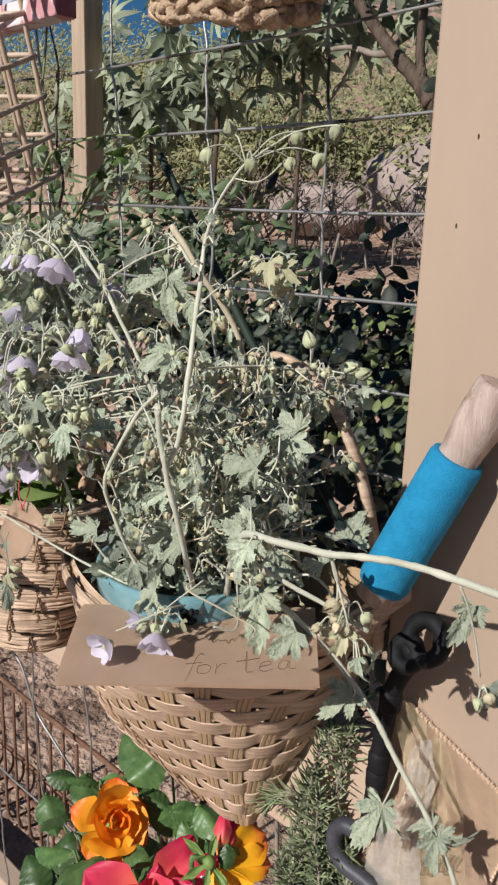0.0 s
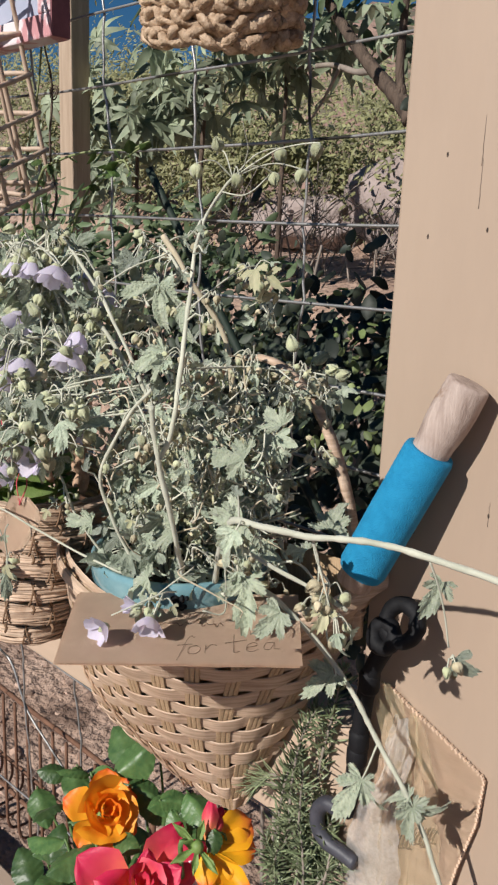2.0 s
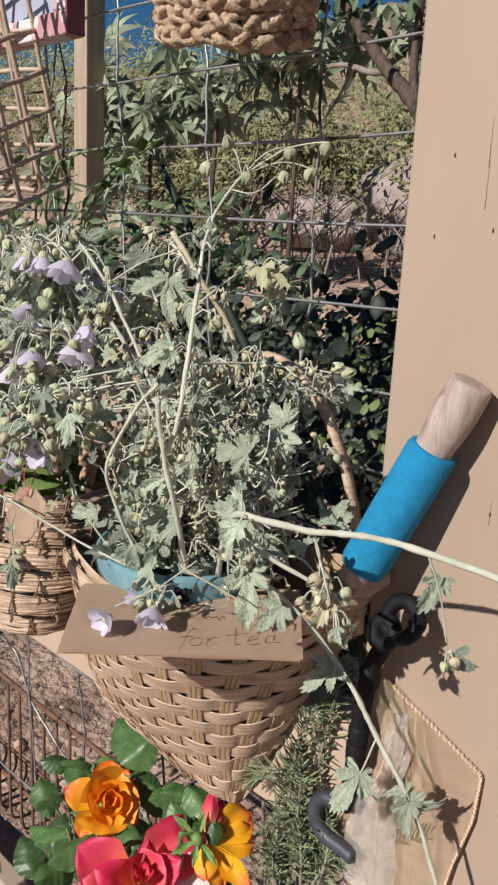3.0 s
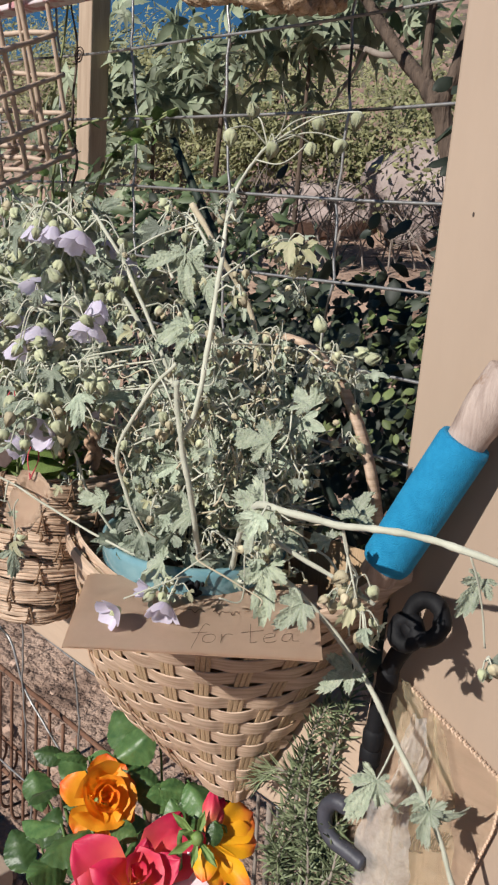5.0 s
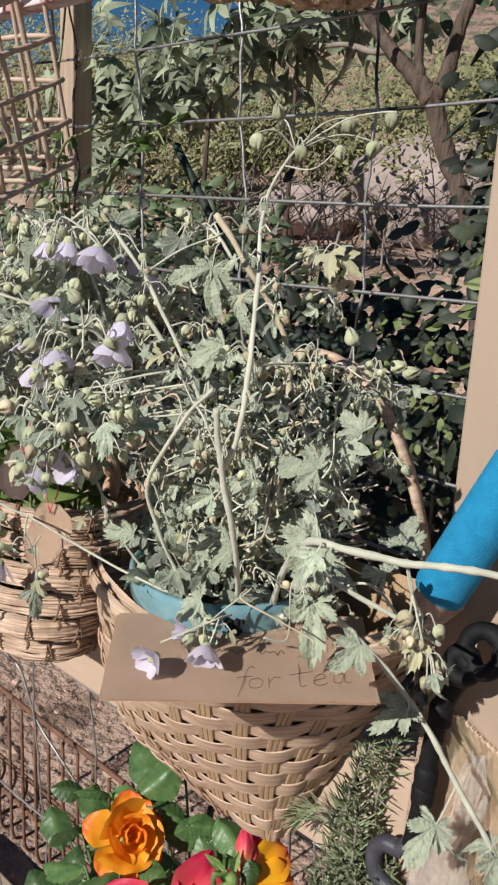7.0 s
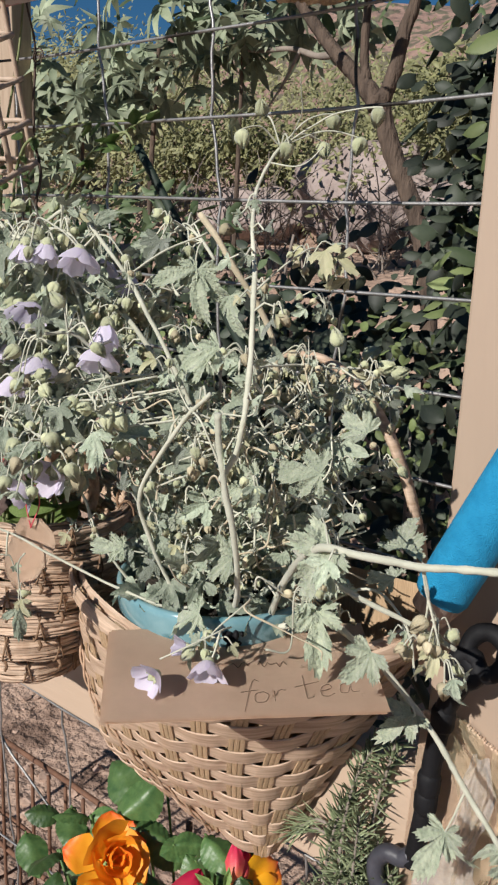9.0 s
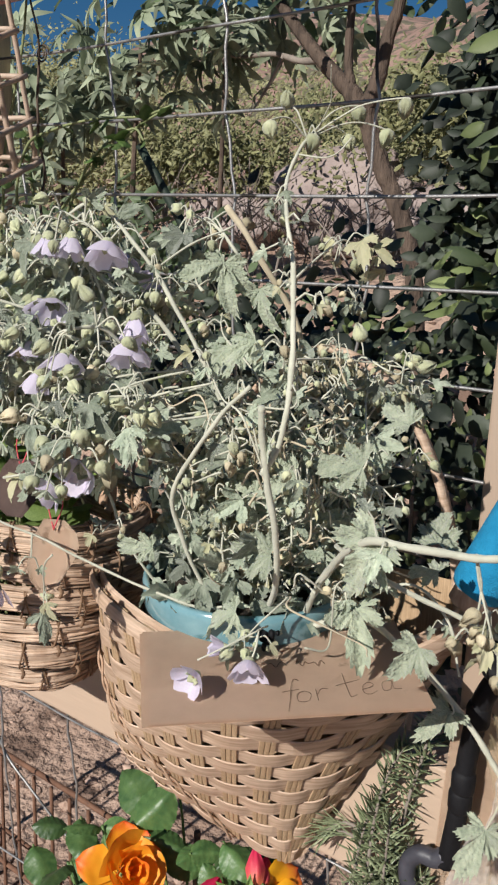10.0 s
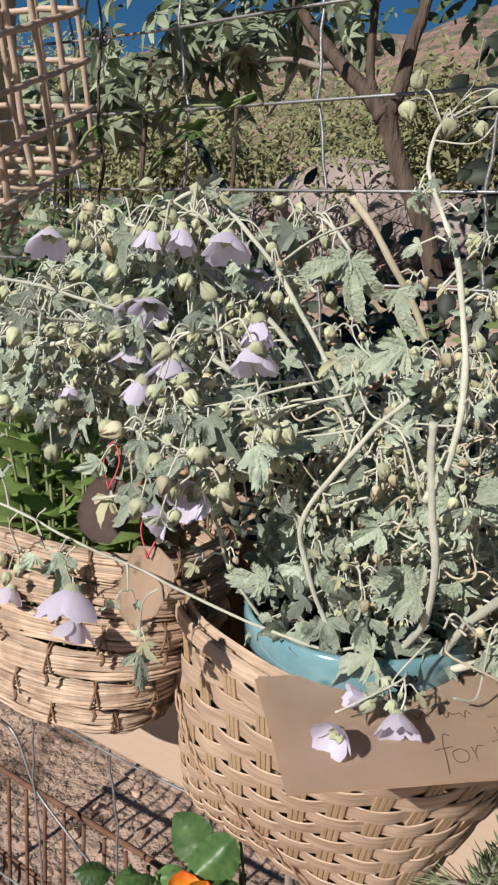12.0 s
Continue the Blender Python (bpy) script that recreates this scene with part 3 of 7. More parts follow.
def build_card():
    w, d = 0.185, 0.104
    c = thing("paper_card", (0, 0, 0), "folded brown kraft paper card with handwriting on the basket", "card")
    c.matrix_basis = Matrix.Translation((0.202, -0.314, 1.0985)) @ Matrix.Rotation(CARD_YAW, 4, "Z") @ Matrix.Rotation(radians(6.5), 4, "X")
    for z, sx in ((0.0, 0.0), (0.0016, 0.002)):
        bm = bmesh.new()
        nx, ny = 24, 12
        top = []
        for j in range(ny + 1):
            t = j / ny
            row = []
            for i in range(nx + 1):
                s = i / nx
                x = s * w + t * 0.006 + sx - 0.004 * (1 - s) * t
                y = t * d
                row.append(bm.verts.new((x, y, z + 0.0010 * math.sin(3 * s + 4 * t) + 0.0004 * noise.noise((s * 4, t * 4, 0)) + 0.0025 * (s - 0.5) ** 2 * (1 - t))))
            top.append(row)
        for a, b in zip(top, top[1:]):
            for i in range(nx):
                bm.faces.new((a[i], a[i + 1], b[i + 1], b[i]))
        bmesh.ops.solidify(bm, geom=bm.faces[:], thickness=0.0009)
        part("sheet", bm, M_CARD, c, smooth=False)
    def on_card(x, y):
        s, t = x / w, y / d
        return 0.0016 + 0.0010 * math.sin(3 * s + 4 * t) + 0.0025 * (s - 0.5) ** 2 * (1 - t) + lift
    top_z = max(v.co.z for o in c.children for v in o.data.vertices)
    lift = 0.0007 if top_z < 0.0042 else 0.0013
    strokes = {"f": (((0.24, 0.9), (0.15, 0.97), (0.09, 0.7), (0.06, 0.2), (0.02, -0.25)), ((-0.08, 0.5), (0.24, 0.54))), "o": (((0.34, 0.45), (0.2, 0.36), (0.22, 0.08), (0.4, 0.05), (0.45, 0.3), (0.34, 0.45)),),
               "r": (((0.55, 0.45), (0.58, 0.02)), ((0.58, 0.25), (0.66, 0.46), (0.78, 0.42))), "t": (((1.1, 1.0), (1.16, 0.3), (1.2, 0.02), (1.32, 0.06)), ((0.95, 0.52), (1.42, 0.66))),
               "e": (((1.44, 0.24), (1.66, 0.34), (1.6, 0.5), (1.47, 0.4), (1.46, 0.12), (1.58, 0.02), (1.72, 0.12)),), "a": (((2.02, 0.48), (1.86, 0.44), (1.84, 0.14), (1.98, 0.12), (2.04, 0.46), (2.06, 0.14), (2.2, 0.1)),)}
    for letter, lines in strokes.items():
        bm = bmesh.new()
        for line in lines:
            pts = [Vector((q.x, q.y, on_card(q.x, q.y))) for q in spline([Vector((0.092 + 0.036 * (x + 0.12 * y), 0.011 + 0.027 * y + 0.004 * x, 0.0)) for x, y in line], 5)]
            tube(bm, pts, 0.00018, 0.00014, sides=5)
        part("handwritten_letter", bm, M_INK, c, "thin brown ink letter " + letter)
    rnd = random.Random(4)
    for x, l in ((0.070, 0.03), (0.107, 0.02)):
        bm = bmesh.new()
        pts = [Vector((x + l * i / 12, 0.056 + 0.004 * math.sin(i * 1.9) * (0.5 + 0.5 * math.sin(i * 0.8)), 0.0)) for i in range(13)]
        tube(bm, [Vector((q.x, q.y, on_card(q.x, q.y))) for q in spline(pts, 3)], 0.00025, sides=4)
        part("scribble", bm, M_INK, c)
    bm = bmesh.new()
    for i in range(14):
        ball(bm, (0.091 + rnd.uniform(-0.007, 0.007), 0.074 + rnd.uniform(-0.004, 0.004), 0.006 + rnd.uniform(-0.003, 0.008)), rnd.uniform(0.0018, 0.0040), (rnd.uniform(0.6, 1.3), rnd.uniform(0.6, 1.3), rnd.uniform(0.6, 1.3)))
    part("knot", bm, M_IRON, c, "shiny black twist-tie knot")


build_card()


# ---- coiled rush basket ----
def build_rush_basket():
    rnd = random.Random(21)
    cx, cy = -0.165, -0.150
    b = thing("rush_basket", (cx, cy, 0.962), "rounded basket of bundled dry rushes tied in rows", "basket")
    rows = 6
    for r in range(rows):
        v = (r + 0.5) / rows
        z = 0.012 + 0.178 * v
        k = 0.60 + 0.40 * math.sin(min(1.0, v * 1.25 + 0.1) * math.pi / 2) - 0.05 * max(0, v - 0.75)
        a, d = 0.178 * k, 0.094 * k
        bm = bmesh.new()
        for s in range(35):
            ph0 = math.tau * s / 34
            rr = (0.0096 + 0.0010 * math.sin(s * 5)) if s else 0.0
            tw = rnd.uniform(-0.25, 0.25)
            pts = []
            for i in range(64):
                th = math.tau * i / 64
                e = 2 / 2.5
                c, sn = math.cos(th), math.sin(th)
                ph = ph0 + tw * math.sin(th + s) + 0.10 * math.sin(3 * th + s * 2)
                rad = rr * (1 + 0.14 * math.sin(5 * th + s)) + 0.0012 * math.sin(9 * th + 4 * s)
                out = Vector((c, sn, 0))
                pts.append(Vector((a * math.copysign(abs(c) ** e, c), d * math.copysign(abs(sn) ** e, sn), z + 0.003 * math.sin(2 * th + r))) + out * rad * 0.50 * math.cos(ph) + Vector((0, 0, rad * 1.05 * math.sin(ph))))
            tube(bm, pts, (0.0011 + 0.0003 * (s % 4)) if s else 0.0060, sides=4, closed=True)
        tagged(part("coil", bm, M_STRAW, b), kind="stuff")
        nt = 11
        for t in range(nt):
            th = math.tau * (t + 0.5 * (r % 2) + rnd.uniform(-0.15, 0.15)) / nt
            c, sn = math.cos(th), math.sin(th)
            e = 2 / 2.5
            p = Vector((a * math.copysign(abs(c) ** e, c), d * math.copysign(abs(sn) ** e, sn), z))
            out = Vector((c, sn, 0))
            bm = bmesh.new()
            ring = [p + out * 0.0085 * math.cos(q) + Vector((0, 0, 0.0135 * math.sin(q))) + Vector((-sn, c, 0)) * 0.003 * math.sin(q) for q in [math.tau * i / 14 for i in range(14)]]
            tube(bm, ring, 0.0010, sides=5, closed=True)
            ring = [p + out * 0.0085 * math.cos(q) + Vector((0, 0, 0.0135 * math.sin(q))) + Vector((-sn, c, 0)) * (0.003 - 0.003 * math.sin(q)) for q in [math.tau * i / 14 for i in range(14)]]
            tube(bm, ring, 0.0009, sides=5, closed=True)
            if r:
                tube(bm, [p + out * 0.0075 + Vector((0, 0, -0.010)), p + out * 0.0085 + Vector((-sn, c, 0)) * 0.002 + Vector((0, 0, -0.015)), p + out * 0.0075 + Vector((0, 0, -0.020))], 0.0018, 0.0014, sides=6)
            part("binding", bm, M_KNOT, b)
    bm = bmesh.new()
    vs = [bm.verts.new((0.105 * math.cos(math.tau * i / 32), 0.055 * math.sin(math.tau * i / 32), 0.012)) for i in range(32)]
    bm.faces.new(vs)
    bmesh.ops.solidify(bm, geom=bm.faces[:], thickness=0.006)
    part("base", bm, M_STRAW, b)
    # twisted handle
    for s in range(3):
        bm = bmesh.new()
        pts = []
        for i in range(60):
            a = math.pi * (0.02 + 0.96 * i / 59)
            q = a * 9 + s * math.tau / 3
            pts.append(Vector((0.125 + 0.028 * math.cos(a), 0.01 + 0.006 * math.cos(q), 0.185 + 0.085 * math.sin(a) + 0.006 * math.sin(q))))
        tube(bm, pts, 0.0043, sides=6)
        part("handle_strand", bm, M_TIE, b)


build_rush_basket()


def build_tag(at, rx, rz, w, h, m, label, name="paper_tag"):
    t = thing(name, at, label, "tag", group="paper tags")
    t.rotation_euler = (radians(rx), radians(4), radians(rz))
    bm = bmesh.new()
    rows = []
    for j in range(7):
        rows.append([bm.verts.new(((i / 4 - 0.5) * w * (0.45, 0.85, 1.0, 1.0, 0.88, 0.66, 0.30)[j] + 0.003 * math.sin(j), 0.002 * math.sin(j * 0.9) + 0.0015 * math.sin(i), -h * j / 6)) for i in range(5)])
    for a, b in zip(rows, rows[1:]):
        for i in range(4):
            bm.faces.new((a[i], a[i + 1], b[i + 1], b[i]))
    bmesh.ops.solidify(bm, geom=bm.faces[:], thickness=0.0008)
    part("sheet", bm, m, t)
    bm = bmesh.new()
    tube(bm, spline([(0, -0.001, -0.008), (0.006, -0.004, 0.012), (0.0, 0.0, 0.026), (-0.006, 0.004, 0.012), (0, 0.001, -0.008)], 6), 0.0006, sides=5)
    part("string", bm, M_STRING, t)


build_tag((0.030, -0.236, 1.172), -12, 42, 0.036, 0.058, M_CARD, "pale kraft paper tag on red string over the rush basket")
build_tag((-0.006, -0.238, 1.214), -10, 36, 0.040, 0.046, M_TAGSHADE, "brown paper tag on red string over the rush basket, colour darkened for shade")


# ---- tool handle with foam grip ----
def build_tool_handle():
    a, b = Vector((0.318, -0.0955, 1.150)), Vector((0.3855, -0.0700, 1.3145))
    t = thing("tool_handle", a, "bare wooden tool handle with a bright blue foam grip", "tool handle")
    d = (b - a).normalized()
    u = d.orthogonal().normalized()
    v = d.cross(u)
    L = (b - a).length

    def turned(prof):
        bm = bmesh.new()
        rings = [[bm.verts.new(d * z + (u * math.cos(math.tau * k / 32) + v * math.sin(math.tau * k / 32)) * r) for k in range(32)] for r, z in prof]
        for p, q in zip(rings, rings[1:]):
            for k in range(32):
                bm.faces.new((p[k], p[(k + 1) % 32], q[(k + 1) % 32], q[k]))
        bm.faces.new(rings[0][::-1])
        bm.faces.new(rings[-1])
        return bm
    part("shaft", turned([(0.0150, -0.012), (0.0150, L * 0.6), (0.0150, L * 0.675), (0.0153, L * 0.69), (0.0151, L * 0.70), (0.0160, L * 0.74), (0.0173, L * 0.81), (0.0176, L * 0.87), (0.0170, L * 0.955), (0.0168, L * 0.985), (0.0160, L * 0.997), (0.0140, L), (0.006, L * 0.998)]), M_HANDLE, t, "bare pale wood with dents")
    f = 0.665 * L
    part("foam_grip", turned([(0.0145, 0.0), (0.0185, 0.001), (0.0202, 0.006), (0.0205, f * 0.5), (0.0204, f - 0.004), (0.0192, f), (0.0158, f + 0.0004)]), M_FOAM, t, "bright blue foam grip")


build_tool_handle()


# ---- black iron hook rod ----
def build_hook():
    h = thing("iron_hook", (0.33, -0.072, 1.10), "black wrought iron rod with ring and curled foot", "hook")
    m = Matrix.Translation((-0.33, 0.072, -1.10))
    bm = bmesh.new()
    tube(bm, spline([(0.336, -0.074, 1.085), (0.324, -0.076, 1.055), (0.318, -0.076, 1.01), (0.315, -0.076, 0.96), (0.311, -0.076, 0.92), (0.308, -0.076, 0.905)], 6), 0.0082, 0.0078, sides=10)
    bmesh.ops.transform(bm, matrix=m, verts=bm.verts)
    part("rod", bm, M_IRON, h)
    bm = bmesh.new()
    tube(bm, spline([(0.309, -0.076, 0.913), (0.300, -0.077, 0.906), (0.288, -0.078, 0.905), (0.279, -0.079, 0.893), (0.280, -0.079, 0.876), (0.291, -0.079, 0.866), (0.308, -0.078, 0.864), (0.325, -0.078, 0.862)], 6), 0.0078, 0.0072, sides=10)
    bmesh.ops.transform(bm, matrix=m, verts=bm.verts)
    part("curled_foot", bm, M_IRONBLUE, h)
    for z, x in ((1.045, 0.3225), (0.985, 0.3165), (0.968, 0.3155)):
        bm = bmesh.new()
        lathe(bm, [(0.0, -0.011), (0.0078, -0.010), (0.0093, -0.007), (0.0095, 0.006), (0.0080, 0.010), (0.0, 0.011)], (x - 0.33, -0.004, z - 1.10), 14)
        part("collar", bm, M_IRON, h)
    for c, r in (((0.352, -0.080, 1.112), 0.0145), ((0.340, -0.086, 1.098), 0.0095)):
        bm = bmesh.new()
        ring = [Vector(c) + Vector((r * math.cos(q), 0.35 * r * math.sin(q), r * math.sin(q))) for q in [math.tau * i / 24 for i in range(24)]]
        tube(bm, ring, 0.0070, sides=10, closed=True, wob=0.08, rnd=random.Random(2))
        bmesh.ops.transform(bm, matrix=m, verts=bm.verts)
        part("ring", bm, M_IRON, h)


build_hook()


# ---- cardboard sign and gauze bag against the board ----
def build_cardboard():
    c = thing("cardboard_sign", (0.35, -0.056, 0.95), "torn tan cardboard sign with faded handwriting against the board", "sign")
    c.rotation_euler = (radians(-2), 0, 0)
    out = [(-0.055, 0.078), (-0.02, 0.083), (0.0, 0.074), (0.04, 0.058), (0.076, 0.042), (0.074, 0.0), (0.062, -0.05), (0.05, -0.12), (-0.06, -0.12)]
    bm = bmesh.new()
    vs = [bm.verts.new((x, 0, z)) for x, z in out]
    bm.faces.new(vs)
    bmesh.ops.solidify(bm, geom=bm.faces[:], thickness=0.004)
    part("sheet", bm, M_CARDBOARD, c, smooth=False)
    edge = [Vector((x, 0.0, z)) for x, z in out[:8]]
    bm = bmesh.new()
    for a, b in zip(edge, edge[1:]):
        n = max(3, int((b - a).length / 0.0022))
        way = (b - a).normalized()
        for i in range(n):
            p = a.lerp(b, (i + 0.5) / n) + Vector((0, -0.0005 + 0.0016 * (i % 2), 0)) + way.cross(Vector((0, 1, 0))) * 0.0006
            box(bm, (-0.0009, -0.0014, -0.0009), (0.0009, 0.0014, 0.0009), Matrix.Translation(p) @ Matrix.Rotation(math.atan2(way.x, way.z), 4, "Y"))
    part("torn_edge", bm, M_CARD, c, "pale torn corrugated edge", smooth=False)
    rnd = random.Random(14)
    for k in range(9):
        bm = bmesh.new()
        x, l = 0.004 + 0.0042 * k, rnd.uniform(0.010, 0.024)
        z = -0.052 + 0.0028 * k
        tube(bm, spline([Vector((x + 0.004, -0.0048, z + 0.5 * l)), Vector((x + 0.001, -0.0048, z)), Vector((x, -0.0048, z - 0.5 * l)), Vector((x + 0.004, -0.0048, z - 0.42 * l))], 4), 0.0007, sides=4)
        part("writing", bm, M_INK, c)


def build_bag():
    o = Vector((0.350, -0.066, 0.955))
    g = thing("organza_bag", o, "crumpled gold organza bag with glittering white foot", "bag")
    strips = (("pouch", M_GAUZE, "sheer gold organza", 1.0, ((0.330, 1.045, 0.006), (0.335, 1.032, 0.016), (0.342, 1.010, 0.015), (0.350, 0.985, 0.012), (0.352, 0.955, 0.014), (0.350, 0.92, 0.020), (0.350, 0.83, 0.026))),
              ("filled_foot", M_GLITTER, "white glitter gauze", 5.0, ((0.354, 1.022, 0.007), (0.354, 0.998, 0.013), (0.352, 0.972, 0.014), (0.345, 0.945, 0.012), (0.337, 0.918, 0.022), (0.336, 0.88, 0.028), (0.338, 0.83, 0.030))),
              ("side_fold", M_GAUZE, "sheer gold organza", 9.0, ((0.366, 1.030, 0.004), (0.372, 1.005, 0.008), (0.381, 0.978, 0.010), (0.386, 0.93, 0.013), (0.390, 0.83, 0.017))))
    for name, m, lab, seed, prof in strips:
        bm = bmesh.new()
        path = spline([Vector(p) for p in prof], 12)
        rows = []
        for j, p in enumerate(path):
            row = []
            for i in range(29):
                s = i / 14 - 1
                fold = 0.0020 * math.sin(5 * s + seed + 0.05 * j) + 0.0008 * math.sin(13 * s + 2 * seed - 0.09 * j) + 0.005 * noise.noise((s * 2.2 + seed, p.y * 45, 0)) + 0.0025 * noise.noise((s * 6 + seed, p.y * 120, 3))
                edge = 1 + 0.12 * noise.noise((seed, p.y * 60, s))
                row.append(bm.verts.new(Vector((p.x + s * p.z * edge, -0.0665 - 0.004 * (1 - s * s) * (p.z / 0.02) + fold - 0.0025 * (seed > 3), p.y)) - o))
            rows.append(row)
        for p, q in zip(rows, rows[1:]):
            for i in range(28):
                bm.faces.new((p[i], p[i + 1], q[i + 1], q[i]))
        part(name, bm, m, g, lab)


build_cardboard()
build_bag()


# ---- hanging braided basket, wicker cage and painted frame, high up ----
def build_rope_basket():
    b = thing("braided_basket", (0.112, -0.072, 1.587), "braided seagrass basket hung from the fence", "basket")
    b.matrix_basis = Matrix.Translation((0.112, -0.072, 1.583)) @ Matrix.Rotation(radians(15), 4, Vector((0.7, 0.7, 0)).normalized())
    for r in range(8):
        z = 0.002 + 0.0140 * r
        a, d = 0.063 + 0.0014 * r, 0.061 + 0.0012 * r
        per = 13
        for s in range(3):
            bm = bmesh.new()
            N = per * 12
            rnd = random.Random(r * 3 + s)
            k1, k2 = rnd.uniform(0, 6), rnd.uniform(0, 6)
            rings = []
            for i in range(N):
                th = math.tau * i / N
                q = math.tau * per / 2 * i / N + s * math.tau / 3 + r * 0.9 + 0.5 * math.sin(3 * th + k1)
                c, sn = math.cos(th), math.sin(th)
                out, up = Vector((c, sn, 0)), Vector((0, 0, 1))
                lump = 0.34 + 0.80 * abs(math.cos(q + 0.4)) + 0.22 * noise.noise((th * 9, s, r))
                mid = Vector((a * c, d * sn, z + 0.0055 * math.sin(q) + 0.0022 * math.sin(4 * th + r))) + out * (0.0042 * math.sin(2 * q) + 0.0018 * noise.noise((th * 7, k2, 0)))
                ring = []
                for m in range(14):
                    f = math.tau * m / 14 + 1.4 * math.sin(q + k2)
                    rr = 0.0062 * lump * (1 + 0.20 * (m % 2) + 0.12 * noise.noise((m * 1.3, th * 14, s)))
                    ring.append(bm.verts.new(mid + out * rr * math.cos(f) + up * rr * 0.85 * math.sin(f)))
                rings.append(ring)
            for i in range(N):
                p, q = rings[i], rings[(i + 1) % N]
                for m in range(14):
                    bm.faces.new((p[m], q[m], q[(m + 1) % 14], p[(m + 1) % 14]))
            part("braid_strand", bm, M_GRASSROPE, b)
    for k in range(4):
        bm = bmesh.new()
        q = 0.054 - 0.016 * k
        tube(bm, [Vector((q * math.cos(math.tau * i / 60), q * math.sin(math.tau * i / 60), 0.004 + 0.001 * math.sin(i * 1.7))) for i in range(60)], 0.0075, sides=6, closed=True)
        part("base_coil", bm, M_GRASSROPE, b)


def build_cage():
    o = Vector((-0.272, -0.004, 1.468))
    c = thing("wicker_cage", o, "open tan wicker lattice basket hung tilted on the fence", "basket")
    u = Vector((0.037, -0.090, -0.036)).normalized()
    w = Vector((0.020, -0.043, 0.126))
    w = (w - u * w.dot(u)).normalized()
    d = u.cross(w).normalized()
    if d.x > 0:
        d = -d
    U, W, D = 0.046, 0.044, 0.042
    rnd = random.Random(8)

    def rod(p, q, r=0.0030):
        bm = bmesh.new()
        p, q = [u * v[0] + w * v[1] + d * v[2] for v in (p, q)]
        k1 = rnd.uniform(0, 9)
        pts = [p.lerp(q, i / 12) + Vector((noise.noise((i * 0.6, k1, 0)), noise.noise((i * 0.6, k1, 5)), noise.noise((i * 0.6, k1, 9)))) * 0.0022 for i in range(13)]
        tube(bm, pts, r * rnd.uniform(0.9, 1.15), sides=7, wob=0.05, rnd=rnd)
        part("cane", bm, M_WICKER, c)
    for k in range(6):
        for dd in (0, 4):
            rod((U * k, -0.004, D * dd), (U * k + rnd.uniform(-0.005, 0.005), W * 7, D * dd))
        rod((U * k, 0.002, -0.004), (U * k, 0.002, D * 4 + 0.004))
    for k in range(8):
        for dd, e in ((0, -0.005), (4, 0.005)):
            rod((-0.004, W * k, D * dd + e), (U * 5 + 0.004, W * k + rnd.uniform(-0.003, 0.003), D * dd + e))
        for e in (-0.002, U * 5 + 0.002):
            rod((e, W * k, -0.004), (e, W * k, D * 4 + 0.004))
    for k in range(1, 4):
        for e in (0, U * 5):
            rod((e, -0.004, D * k), (e, W * 7, D * k))
        rod((-0.004, -0.004, D * k), (U * 5, -0.004, D * k))


def build_frame():
    f = thing("painted_frame", (-0.178, -0.06, 1.622), "distressed pink wooden picture frame with pale blue panel", "picture frame")
    W, H, T, B = 0.26, 0.30, 0.026, 0.026
    for lo, hi in (((-W, 0, 0), (0, T, B)), ((-W, 0, H - B), (0, T, H)), ((-W, 0, B), (-W + B, T, H - B)), ((-B, 0, B), (0, T, H - B))):
        bm = bmesh.new()
        box(bm, lo, hi, bevel=0.002)
        part("moulding", bm, M_FRAME, f, smooth=False)
    bm = bmesh.new()
    box(bm, (-W + B, 0.012, B), (-B, 0.016, H - B))
    part("panel", bm, M_PANEL, f, smooth=False)
    # Thin strip added over the right side to paint its shade.
    bm = bmesh.new()
    box(bm, (0.0, 0.001, 0.001), (0.0025, T - 0.001, H - 0.001))
    part("side_strip", bm, M_FRAMESHADE, f, "dark maroon strip standing for the frame's shaded side", smooth=False)


build_rope_basket()
build_cage()
build_frame()


# ---- rusty wire rack below ----
def build_rack():
    k = thing("wire_rack", (-0.45, 0.08, 0.30), "rusty wire rack with looped uprights on the soil", "rack")
    m = Matrix.Translation((0.45, -0.08, -0.30))
    for y, z in ((0.055, 0.605), (0.055, 0.40), (0.13, 0.36)):
        bm = bmesh.new()
        tube(bm, [Vector((-1.0 + 0.05 * i, y + 0.001 * math.sin(i), z)) for i in range(17)], 0.0042, sides=7)
        bmesh.ops.transform(bm, matrix=m, verts=bm.verts)
        part("rail", bm, M_RUST, k)
    for i in range(20):
        x = -0.98 + 0.040 * i
        bm = bmesh.new()
        tube(bm, spline([(x, 0.050, 0.60), (x, 0.050, 0.40), (x, 0.052, 0.33), (x, 0.07, 0.312), (x, 0.11, 0.312), (x, 0.128, 0.33), (x, 0.13, 0.36)], 5), 0.0028, sides=6)
        bmesh.ops.transform(bm, matrix=m, verts=bm.verts)
        part("upright", bm, M_RUST, k)
    for x in (-0.98, -0.13):
        for y in (0.06, 0.135):
            bm = bmesh.new()
            tube(bm, [Vector((x, y, -0.05 + 0.07 * i)) for i in range(10)], 0.005, sides=7)
            bmesh.ops.transform(bm, matrix=m, verts=bm.verts)
            part("leg", bm, M_RUST, k)


build_rack()


